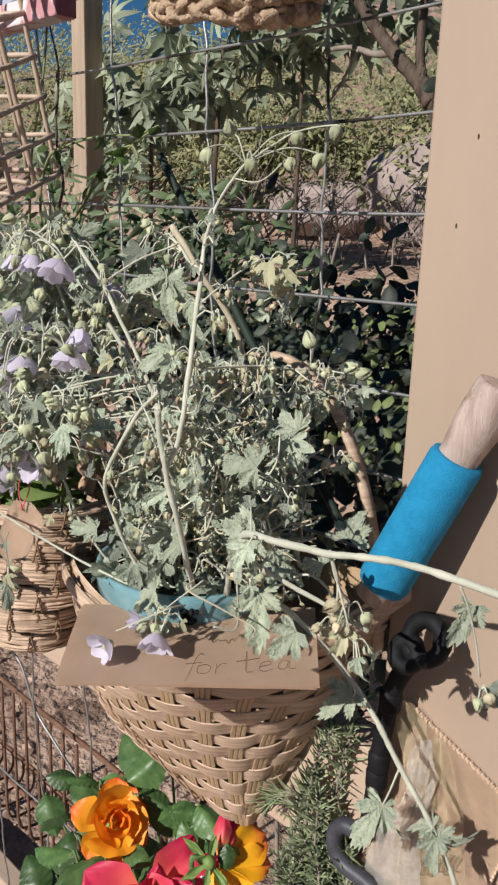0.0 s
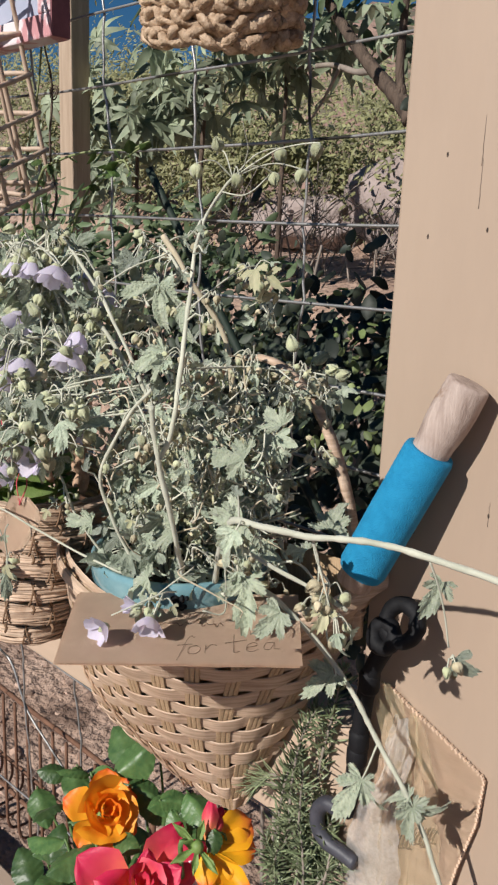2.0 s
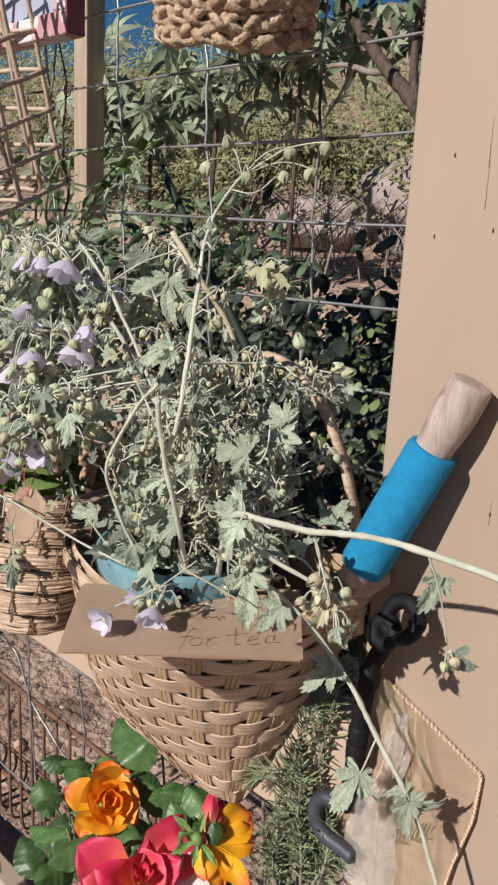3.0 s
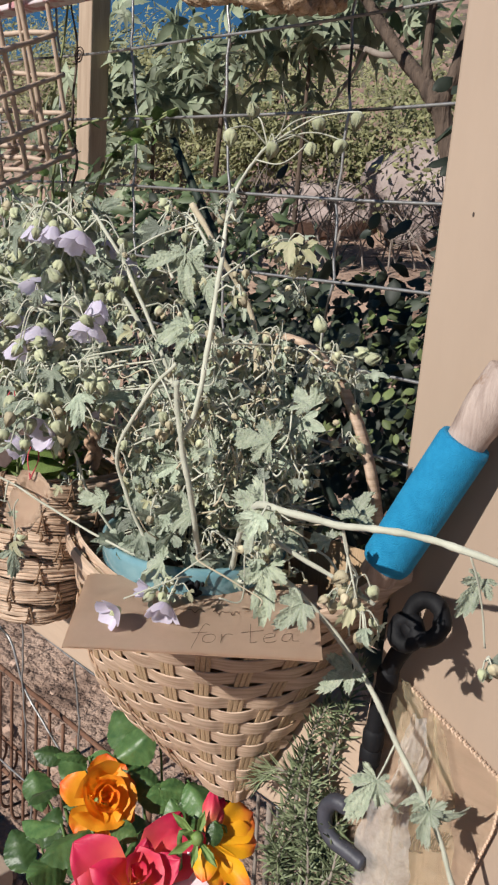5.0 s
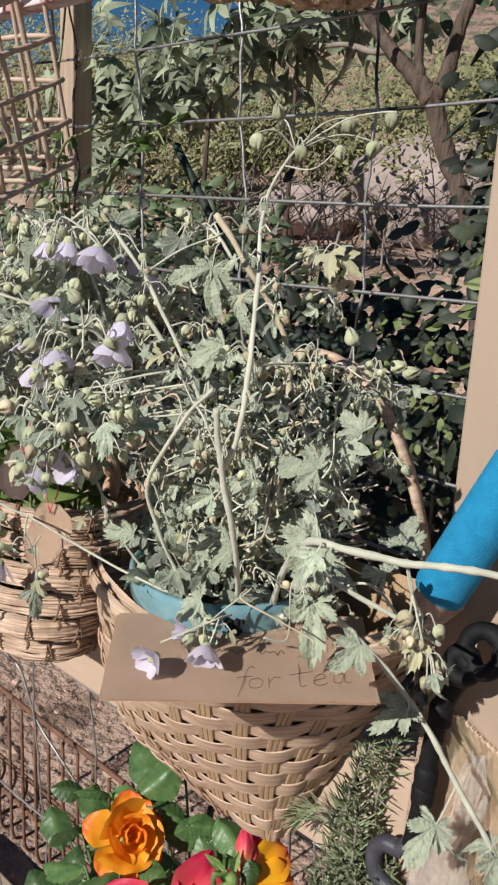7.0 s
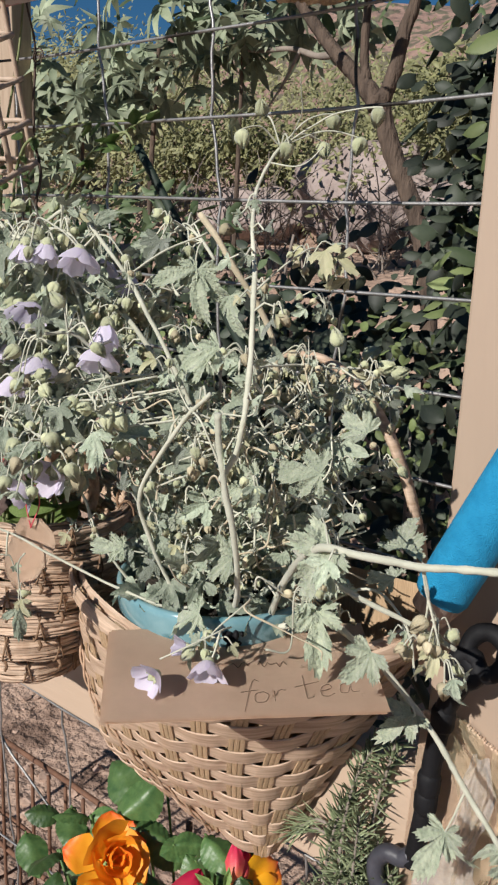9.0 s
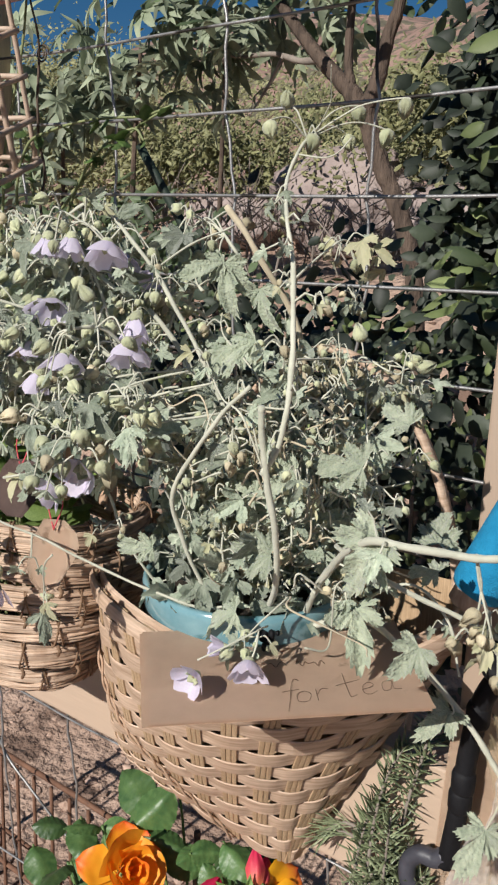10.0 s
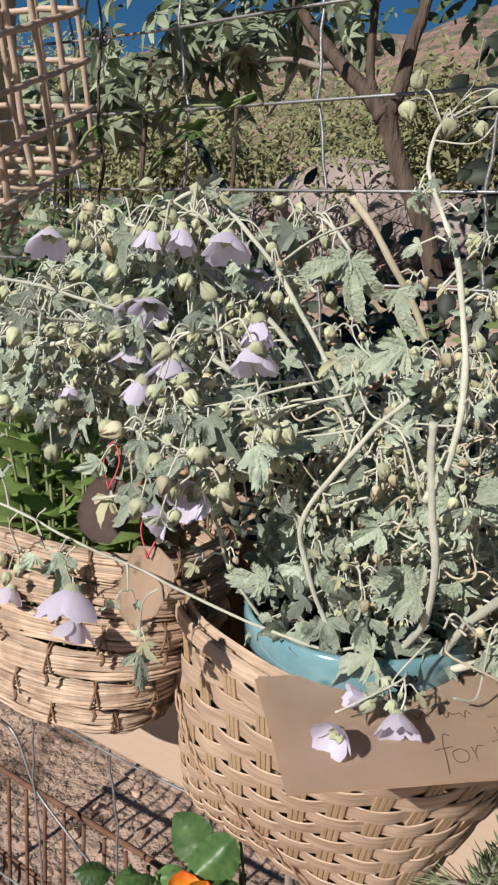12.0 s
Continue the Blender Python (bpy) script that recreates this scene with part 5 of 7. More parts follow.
for q, way in (((0.169, -0.02, 1.308), (-0.3, 0.1, 1.0)), ((0.194, -0.02, 1.303), (0.9, 0.2, 0.3)), ((0.223, -0.02, 1.291), (0.8, 0.1, 0.5)), ((0.213, -0.02, 1.296), (0.6, -0.3, 0.2)), ((0.210, -0.02, 1.287), (-0.2, -0.5, -0.6)), ((0.196, -0.02, 1.264), (0.1, -0.6, -0.7)), ((0.210, -0.02, 1.266), (0.5, -0.5, -0.5)), ((0.165, -0.02, 1.258), (-0.3, -0.6, -0.6)), ((0.155, -0.03, 1.284), (-0.6, -0.4, 0.2))):
    q, base = Vector(q), min(far, key=lambda p: (p - Vector(q)).length)
    stem([base, base.lerp(q, 0.5) + Vector((0, 0, 0.004)), q], 0.0012, 0.0010, name="stalk")
    bud(q, Vector(way).normalized(), 0.0125, way[2] < -0.4, True)
cluster((0.180, -0.025, 1.282), 14, 0.020, 0.0105, 0.1, 0.8)
cluster((0.205, -0.022, 1.276), 10, 0.018, 0.0100, 0.2, 0.5)
for q in ((0.364, -0.195, 1.182), (0.372, -0.200, 1.162), (0.357, -0.200, 1.168)):
    stem([(0.36, -0.213, 1.223), (0.362, -0.206, 1.200), q], 0.0016, 0.0010, name="stalk")
    cluster(q, 7, 0.016, 0.0088, 0.6, 0.6)
for path, n in ((arch, 4), (l2, 5), (l3, 6), (l4, 6)):
    for i in range(n):
        cluster(path[int((len(path) - 1) * (0.35 + 0.62 * i / n))], 6, 0.026, 0.0085, 0.9, 0.05, 0.2)
for at, way, size in (((0.236, -0.147, 1.390), (0.5, -0.4, -0.7), 0.020), ((0.242, -0.143, 1.386), (0.8, -0.2, -0.3), 0.018), ((0.250, -0.138, 1.372), (0.1, -0.3, -1.0), 0.016), ((0.246, -0.140, 1.380), (-0.5, -0.4, -0.7), 0.016)):
    leaf(at, Vector(way).normalized(), size, True)
# flowers
for at, way, size, kind in (((0.102, -0.219, 1.335), (0.3, -0.3, -1), 0.021, 0), ((0.057, -0.244, 1.306), (0.1, -0.3, -1), 0.022, 1), ((0.077, -0.190, 1.240), (0.2, -0.9, 0.2), 0.018, 1),
                            ((0.033, -0.166, 1.375), (0.4, -0.4, -0.8), 0.020, 1), ((0.051, -0.150, 1.362), (0.2, -0.5, -0.8), 0.018, 1), ((0.075, -0.345, 1.188), (0.1, -0.4, -1), 0.024, 1),
                            ((0.206, -0.268, 1.117), (-0.05, -0.9, -0.15), 0.0165, 1), ((0.227, -0.241, 1.124), (0.3, -0.6, -0.75), 0.0185, 1), ((0.206, -0.236, 1.122), (-0.6, -0.5, 0.1), 0.0140, 0),
                            ((-0.064, -0.24, 1.382), (0.3, -0.5, -0.9), 0.021, 1), ((0.018, -0.225, 1.388), (0, -0.2, -1), 0.019, 0), ((0.043, -0.225, 1.388), (0.2, -0.3, -1), 0.019, 0), ((0.112, -0.235, 1.318), (0.2, -0.4, -1), 0.021, 1),
                            ((0.026, -0.245, 1.312), (0.1, -0.4, -1), 0.022, 1), ((0.036, -0.25, 1.292), (-0.2, -0.2, -1), 0.019, 0), ((0.083, -0.25, 1.226), (0.2, -0.8, -0.2), 0.021, 1), ((0.07, -0.265, 1.215), (-0.4, -0.6, -0.5), 0.020, 1),
                            ((-0.03, -0.25, 1.282), (0.1, -0.3, -1), 0.015, 0), ((-0.10, -0.25, 1.11), (0, -0.5, -1), 0.018, 1), ((-0.021, -0.255, 1.108), (0.1, -0.5, -1), 0.021, 1), ((0.004, -0.21, 1.338), (0.3, -0.5, -0.6), 0.020, 1), ((0.08, -0.225, 1.384), (0.2, -0.4, -0.9), 0.021, 1), ((-0.02, -0.20, 1.335), (0.3, -0.5, -0.6), 0.020, 1)):
    flower(at, Vector(way).normalized(), size, kind)
for q, n in (((-0.03, -0.25, 1.13), 4), ((-0.09, -0.25, 1.14), 4), ((0.045, -0.26, 1.12), 3), ((-0.06, -0.25, 1.15), 3)):
    stem([(q[0] + 0.03, -0.275, q[2] + 0.045), (q[0] + 0.012, -0.268, q[2] + 0.03), q], 0.0012, 0.0009, name="stalk")
    cluster(q, n, 0.018, 0.012, 0.8, 0.0)
fs = stem([(0.215, -0.205, 1.13), (0.222, -0.225, 1.137), (0.215, -0.238, 1.132), (0.195, -0.255, 1.118)], 0.0012, 0.0009, name="stalk")
stem([(0.222, -0.225, 1.137), (0.228, -0.236, 1.132), (0.228, -0.240, 1.124)], 0.001, 0.0009, name="stalk")
cluster((0.215, -0.232, 1.130), 5, 0.010, 0.010, 0.2, 0.0)
stem([(0.318, -0.121, 1.074), (0.322, -0.124, 1.070), (0.319, -0.123, 1.066)], 0.0011, 0.0009, name="stalk")
stem([(0.362, -0.115, 1.022), (0.358, -0.118, 1.005), (0.352, -0.119, 0.985)], 0.0016, 0.0012, name="stalk")
stem([(0.449, -0.211, 1.232), (0.453, -0.200, 1.205), (0.458, -0.194, 1.172)], 0.0012, 0.0009, name="stalk")
cluster((0.459, -0.193, 1.164), 4, 0.008, 0.009, 0.8, 0.3)
# large single leaves
PLANT_RND.seed(505)
for at, way, size, slim in (((0.125, -0.150, 1.372), (0.1, -0.1, -1.0), 0.044, True), ((0.125, -0.150, 1.372), (0.75, 0.0, -0.65), 0.040, True), ((0.125, -0.152, 1.372), (-0.75, -0.1, -0.6), 0.040, True), ((0.165, -0.16, 1.355), (0.4, -0.1, -0.9), 0.036, True), ((0.196, -0.205, 1.325), (-0.7, -0.2, -0.6), 0.044, True), ((0.155, -0.17, 1.31), (-0.8, 0.0, -0.6), 0.038, False), ((0.222, -0.215, 1.187), (-0.97, 0.0, -0.2), 0.037, False),
                            ((0.200, -0.222, 1.142), (-0.84, -0.2, -0.42), 0.044, True), ((0.12, -0.22, 1.167), (-0.95, 0.0, -0.3), 0.034, True), ((0.045, -0.20, 1.26), (0.55, 0.0, -0.8), 0.037, False),
                            ((0.305, -0.222, 1.220), (-0.45, -0.45, -0.62), 0.050, False), ((0.288, -0.100, 1.180), (0.15, 0.0, 1.0), 0.036, False), ((0.32, -0.17, 1.188), (-1.0, 0.0, 0.0), 0.027, False),
                            ((0.266, -0.175, 1.150), (0.33, -0.10, -0.93), 0.050, True), ((0.264, -0.178, 1.150), (-0.7, -0.2, -0.7), 0.026, False), ((0.325, -0.20, 1.150), (-0.4, 0.0, -0.9), 0.032, False),
                            ((0.272, -0.19, 1.252), (-0.98, 0.0, -0.17), 0.040, False), ((0.295, -0.175, 1.280), (-0.9, 0.0, 0.43), 0.028, False), ((0.215, -0.165, 1.195), (0.92, 0.0, 0.37), 0.041, False),
                            ((0.233, -0.205, 1.24), (-0.75, 0.0, -0.65), 0.032, False), ((0.318, -0.122, 1.068), (-0.45, -0.4, -0.75), 0.036, False), ((0.398, -0.115, 0.982), (0.15, -0.45, -0.85), 0.030, 2), ((0.352, -0.119, 0.985), (-0.55, -0.2, -0.84), 0.044, 2), ((0.352, -0.119, 0.985), (0.5, -0.2, -0.7), 0.030, 2),
                            ((0.398, -0.113, 0.982), (0.75, -0.1, 0.1), 0.028, 2), ((0.394, -0.113, 0.988), (-0.7, -0.3, 0.0), 0.026, 2), ((0.449, -0.194, 1.213), (-0.25, -0.2, -0.9), 0.030, True),
                            ((0.255, -0.16, 1.165), (0.5, -0.4, 0.5), 0.036, False), ((0.19, -0.19, 1.215), (-0.6, -0.3, 0.5), 0.030, False), ((0.165, -0.20, 1.20), (-0.5, -0.4, -0.5), 0.028, False)):
    leaf(at, Vector(way).normalized(), size * 0.86, single=True, slim=slim, flat=0.35)
# the tangled crown
for i in range(60):
    a, q = PLANT_RND.uniform(0, math.tau), math.sqrt(PLANT_RND.random())
    x0, y0 = POT.x + 0.034 * q * math.cos(a), POT.y + 0.012 + 0.034 * q * math.sin(a)
    h = PLANT_RND.uniform(0.09, 0.25)
    x1, y1 = 0.190 + 0.120 * q * math.cos(a), min(-0.06, -0.140 + 0.080 * q * math.sin(a))
    if x1 < 0.08:
        h *= 0.7
    if x1 > 0.225:
        x1, y1 = 0.225 + 0.5 * (x1 - 0.225), max(y1, -0.105)
    pth = stem([(x0, y0, 1.085), (x0 + 0.3 * (x1 - x0), y0 + 0.3 * (y1 - y0), 1.085 + 0.5 * h), (x1, y1, 1.085 + h * (1 - 0.35 * q * q))], 0.0019, 0.0011, M_STEM if i % 3 else M_STEMB)
    dress(pth, 0.48, 1.0, 6, 0.025, 0.07, 0.40, 0.020)
for i in range(120):
    a = PLANT_RND.uniform(0, math.tau)
    p = Vector((min(0.245, 0.195 + PLANT_RND.gauss(0, 0.045)), -0.17 + PLANT_RND.gauss(0, 0.03), min(1.29, 1.215 + PLANT_RND.gauss(0, 0.045))))
    w = Vector((math.cos(a) * 0.8, math.sin(a) * 0.6, PLANT_RND.gauss(0.2, 0.5))) * PLANT_RND.uniform(0.03, 0.075)
    c = Vector((PLANT_RND.gauss(0, 0.010), PLANT_RND.gauss(0, 0.008), PLANT_RND.gauss(0.004, 0.008)))
    pth = stem([p, p + w * 0.35 + c, p + w * 0.7 - c * 0.6, p + w], 0.0013, 0.0008, M_STEM if i % 4 else M_STEMB)
    if i % 2:
        cluster(pth[-1], 3, 0.010, 0.0062, 0.3, 0.35)
# loose sprays that hang in the sun before the crown
for k in range(11):
    p = Vector((PLANT_RND.uniform(0.055, 0.125), PLANT_RND.uniform(-0.265, -0.225), PLANT_RND.uniform(1.240, 1.285)))
    w = Vector((PLANT_RND.gauss(-0.3, 0.5), PLANT_RND.gauss(-0.2, 0.3), PLANT_RND.gauss(-0.1, 0.4))) * 0.030
    pth = stem([p - w + Vector((0.03, 0.03, 0.01)), p + Vector((0, 0, 0.006)), p + w], 0.0016, 0.0010)
    for f in (0.55, 0.8, 1.0):
        tuft(pth[int((len(pth) - 1) * f)], 3, 0.022)
# low leaves that spill over the pot's rim
for i in range(60):
    a = PLANT_RND.uniform(0, math.tau)
    q = Vector((POT.x + 0.07 * math.cos(a), POT.y + 0.07 * math.sin(a), 1.125 + 0.05 * PLANT_RND.random()))
    b = Vector((POT.x + 0.035 * math.cos(a), POT.y + 0.035 * math.sin(a), 1.112))
    stalk(spline([b, (b + q) / 2 + Vector((0, 0, 0.012)), q], 4), 0.0011, 0.0007)
    leaf(q, Vector((math.cos(a), math.sin(a), PLANT_RND.uniform(-0.4, 0.3))).normalized(), PLANT_RND.uniform(0.014, 0.030))
for name, (vs, fs, mt) in LOOSE.items():
    me = bpy.data.meshes.new(name)
    me.from_pydata([tuple(v) for v in vs], [], fs)
    me.materials.append(mt)
    me.polygons.foreach_set("use_smooth", [True] * len(me.polygons))
    ob = new(name, me)
    ob.parent = plant
    tagged(ob, kind="stuff")
tagged(part("stalk_mass", STALKS, M_STEM, plant), kind="stuff")


# ---- roses ----
BLOOM_R, BLOOM_U, BLOOM_F = Vector((0.58, 0.81, 0.0)), Vector((-0.50, 0.36, 0.785)), Vector((0.64, -0.46, 0.62))


def bloom(r, u, f):
    """A point on the blooms' own axes, given in millimetres."""
    return (BLOOM_R * r + BLOOM_U * u + BLOOM_F * f) / 1000


def free_petal(parent, foot, tip, inner, width, material, pointed=0.3, cup=0.5, curl=0.3, seed=0, name="petal"):
    """One large petal from foot to tip; its inner face looks along inner, its rim rolls back."""
    along = tip - foot
    l = along.length
    y = along.normalized()
    z = (inner - y * inner.dot(y)).normalized()
    w0 = 0.5 * width / 1000 / l
    bm = bmesh.new()
    rows = []
    for j in range(13):
        t = j / 12
        k = max(0.0, (t - 0.58) / 0.42)
        w = w0 * ((0.22 + 0.78 * min(1.0, t / 0.58) ** 0.75) if t < 0.58 else (1 - pointed) * math.sqrt(max(0.0, 1 - k ** 2.4)) + pointed * (1 - k)) + 0.012
        row = []
        for i in range(11):
            q = i / 5 - 1
            x = q * w
            h = cup * x * x / w0 + 0.22 * cup * math.sin(math.pi * t) * -1 - curl * k * k * 0.35 - 0.16 * curl * abs(q) ** 3 * t
            h += 0.06 * noise.noise((q * 1.6 + seed, t * 2.4, seed * 0.7)) + 0.022 * t * noise.noise((q * 5 + seed, t * 6, 3))
            row.append(bm.verts.new((x, t - 0.05 * k * noise.noise((q * 3 + seed, 1, 1)), h)))
        rows.append(row)
    for p, q in zip(rows, rows[1:]):
        for i in range(10):
            bm.faces.new((p[i], p[i + 1], q[i + 1], q[i]))
    o = part(name, bm, material, parent)
    o.matrix_basis = Matrix.Translation(foot) @ Matrix((y.cross(z), y, z)).transposed().to_4x4() @ Matrix.Diagonal((l, l, l, 1))
    return o


def heart(parent, way, size, petal, seed, rings):
    """The tight, wavy inner petals of a bloom; rings give radius, height, how far the rim turns out and half width."""
    rnd = random.Random(seed)
    ang = rnd.uniform(0, 6)
    for li, (rad, h, flare, half) in enumerate(rings):
        for p in range(2 if li < 3 else 3):
            ang += 2.4 + rnd.uniform(-0.3, 0.3)
            hh, fl, tip, k1 = h * rnd.uniform(0.86, 1.12), flare * rnd.uniform(0.6, 1.4), rnd.uniform(0.0, 0.12), rnd.uniform(0, 9)
            bm = bmesh.new()
            rows = []
            for j in range(10):
                t = j / 9
                row = []
                for i in range(13):
                    q = (i - 6) / 6
                    w = half * (0.35 + 0.65 * math.sin(min(1.0, t * 1.2) * math.pi / 2))
                    a = ang + q * w
                    lip = max(0, t - 0.55) / 0.45
                    rr = rad * (0.3 + 0.7 * math.sin(min(1, t * 1.3) * math.pi / 2)) + fl * (0.35 * t * t + 0.5 * lip ** 2.2) + 0.10 * q * (0.3 + fl)
                    rr += 0.07 * t * noise.noise((q * 2.2 + k1, t * 2, li)) + 0.05 * lip * abs(q) ** 3
                    y = hh * (t ** 0.9 - 0.18 * abs(q) ** 2.4 * t) - 0.30 * fl * lip ** 2 + tip * max(0, 1 - abs(q) * 1.3) * lip + 0.07 * lip * noise.noise((q * 3 + k1, t, 4))
                    row.append(bm.verts.new((rr * math.cos(a), y, rr * math.sin(a))))
                rows.append(row)
            for x, y in zip(rows, rows[1:]):
                for i in range(12):
                    bm.faces.new((x[i], y[i], y[i + 1], x[i + 1]))
            part("petal", bm, petal, parent).matrix_basis = aim((0, 0, 0), way.normalized(), seed * 1.3, size)


def rose_stalk(r, pts, sepals=()):
    bm = bmesh.new()
    tube(bm, spline(pts, 5), 0.0035, 0.0026, sides=7)
    part("stalk", bm, M_ROSESTEM, r)
    bm = bmesh.new()
    ball(bm, pts[0], 0.0075, (1, 1, 1.1), 10, 8)
    part("calyx", bm, M_ROSEGREEN, r)
    for k, (tip, width) in enumerate(sepals):
        free_petal(r, pts[0] + tip * 0.12, pts[0] + tip, BLOOM_F, width, M_ROSEGREEN, 0.95, 0.8, 0.5, k * 3.3, "sepal")


def orange_rose():
    r = thing("rose", (-0.040, -0.096, 0.716), "open orange rose with curled petals", "rose", group="roses in the bed")
    heart(r, BLOOM_F + 0.22 * BLOOM_R + 0.05 * BLOOM_U, 0.054, M_ORANGE, 1, [(0.09, 0.80, 0.02, 1.9), (0.17, 0.84, 0.05, 1.5), (0.26, 0.84, 0.10, 1.3), (0.35, 0.82, 0.16, 1.1), (0.43, 0.76, 0.24, 1.0)])
    for k, (r0, u, f, inner, width, pt, curl) in enumerate(((8, 50, 2, (0.0, -0.5, 1.0), 42, 0.3, 0.5), (-44, 20, 4, (0.6, -0.1, 1.0), 42, 0.35, 0.8), (-27, -36, 4, (0.3, 0.4, 1.0), 40, 0.2, 0.5), (8, -46, 0, (0.0, 0.5, 1.0), 38, 0.4, 0.7), (37, -24, 12, (-0.5, 0.3, 1.0), 36, 0.25, 0.6), (38, 16, 16, (-0.6, -0.1, 1.0), 40, 0.2, 0.4), (30, 36, 6, (-0.4, -0.5, 1.0), 36, 0.2, 0.4))):
        free_petal(r, bloom(r0 * 0.12, u * 0.12, -6), bloom(r0, u, f), bloom(*inner), width, M_ORANGE, pt, 0.55, curl, k * 2.7)
    rose_stalk(r, [bloom(0, -4, -10), Vector((0.01, 0.03, -0.06)), Vector((0.03, 0.05, -0.3))])


def yellow_rose():
    r = thing("rose", (0.118, -0.066, 0.744), "blown yellow-orange rose with red tips, seen with its green sepals", "rose", group="roses in the bed")
    for k, (r0, u, f, inner, width, pt, curl, cup) in enumerate(((10, 54, -8, (0.3, 0.1, -1.0), 20, 0.8, 0.2, 0.9), (20, 42, -14, (-0.2, 0.0, -1.0), 20, 0.7, 0.2, 0.8), (58, 26, -14, (-0.2, -0.1, 1.0), 46, 0.25, 0.5, 0.5), (60, -2, -8, (-0.3, 0.3, 1.0), 40, 0.3, 0.6, 0.5), (44, -52, 4, (-0.6, 0.2, 1.0), 26, 0.6, 0.4, 0.8), (20, -50, -6, (0.1, 0.4, 1.0), 34, 0.4, 0.5, 0.5), (-4, -40, -8, (0.3, 0.3, -1.0), 28, 0.4, 0.4, 0.6), (30, 38, -22, (0.0, -0.3, 1.0), 36, 0.3, 0.3, 0.5))):
        free_petal(r, bloom(r0 * 0.10, u * 0.10, -4), bloom(r0, u, f), bloom(*inner), width, M_PINK if k < 2 else M_YELLOW, pt, cup, curl, 20 + k * 2.7)
    rose_stalk(r, [bloom(-12, 3, 6), bloom(-22, 8, 2), bloom(-30, -8, -10), Vector((-0.03, 0.02, -0.25))],
               ((bloom(-26, 26, 6), 9), (bloom(8, 26, 8), 9), (bloom(-30, -14, 8), 9), (bloom(20, -28, 8), 9), (bloom(-6, -26, 10), 8), (bloom(-14, 6, 12), 10)))


def pink_rose():
    r = thing("rose", (0.074, -0.131, 0.694), "large pink rose with pointed petals and yellow base", "rose", group="roses in the bed")
    heart(r, BLOOM_F + 0.5 * BLOOM_U + 0.1 * BLOOM_R, 0.050, M_PINK, 3, [(0.10, 0.80, 0.05, 1.7), (0.22, 0.82, 0.10, 1.3), (0.34, 0.78, 0.20, 1.1)])
    for k, (r0, u, f, inner, width, pt, curl, m) in enumerate(((-64, 42, 8, (0.3, -0.3, 1.0), 62, 0.45, 0.5, M_PINK), (54, 68, 0, (-0.3, -0.5, 1.0), 52, 0.6, 0.5, M_PINK), (74, 42, 16, (-0.5, -0.2, 1.0), 48, 0.4, 0.7, M_PINK), (14, 36, 26, (0.2, -0.4, 1.0), 36, 0.6, 0.6, M_PINK), (-30, 16, 34, (0.5, 0.0, 1.0), 44, 0.3, 0.8, M_PINK),
                                                               (38, 20, 36, (-0.4, 0.0, 1.0), 44, 0.4, 0.6, M_PINK), (84, 8, 14, (-0.2, 0.5, 1.0), 52, 0.0, 0.2, M_BLUSH), (-70, -14, 16, (0.5, 0.3, 1.0), 56, 0.3, 0.8, M_PINK), (0, -58, 16, (0.0, 0.6, 1.0), 60, 0.3, 0.7, M_PINK), (56, -44, 12, (-0.4, 0.5, 1.0), 52, 0.3, 0.7, M_PINK))):
        free_petal(r, bloom(r0 * 0.10, u * 0.10 - 6, -8), bloom(r0, u, f), bloom(*inner), width, m, pt, 0.5, curl, 40 + k * 2.7)
    rose_stalk(r, [bloom(0, -10, -12), Vector((-0.01, 0.03, -0.10)), Vector((-0.03, 0.05, -0.3))])


orange_rose()
yellow_rose()
pink_rose()
ROSE_LEAVES = [mesh_of("leaf", oval_leaf(s, 1.0, 0.70, 0.16 + 0.12 * (s % 3), 0.025, 0.35 + 0.2 * (s % 2), 36, (-1, -0.75, -0.5, -0.25, 0, 0.25, 0.5, 0.75, 1)), M_ROSELEAF) for s in range(4)]


def rose_bush():
    rnd = random.Random(31)
    b = thing("rose_bush", (0.02, -0.02, 0.0), "glossy green rose bush growing below the rail", "rose bush")
    tops = [(-0.05, -0.04, 0.72), (-0.10, -0.07, 0.73), (0.02, -0.02, 0.74), (0.06, 0.0, 0.73), (-0.02, -0.12, 0.70), (0.11, -0.03, 0.69), (-0.12, -0.10, 0.69), (0.03, -0.12, 0.64), (0.13, -0.10, 0.62), (-0.07, -0.13, 0.68), (-0.15, -0.08, 0.66), (0.0, -0.06, 0.68)]
    for tx, ty, tz in tops:
        bm = bmesh.new()
        pts = spline([(0, 0, -0.05), (tx * 0.3 - 0.01, ty * 0.3, 0.3), (tx - 0.02, ty + 0.02, tz)], 8)
        tube(bm, pts, 0.004, 0.0018, sides=6)
        part("cane", bm, M_ROSESTEM, b)
        for k in range(9):
            p = pts[int(len(pts) * (0.62 + 0.37 * k / 9))]
            w = Vector((rnd.gauss(0, 1), rnd.gauss(-0.3, 1), rnd.gauss(0.1, 0.35))).normalized()
            share("leaf", rnd.choice(ROSE_LEAVES), b, aim(p, w, rnd.uniform(-0.4, 0.4), rnd.uniform(0.040, 0.066)))


rose_bush()


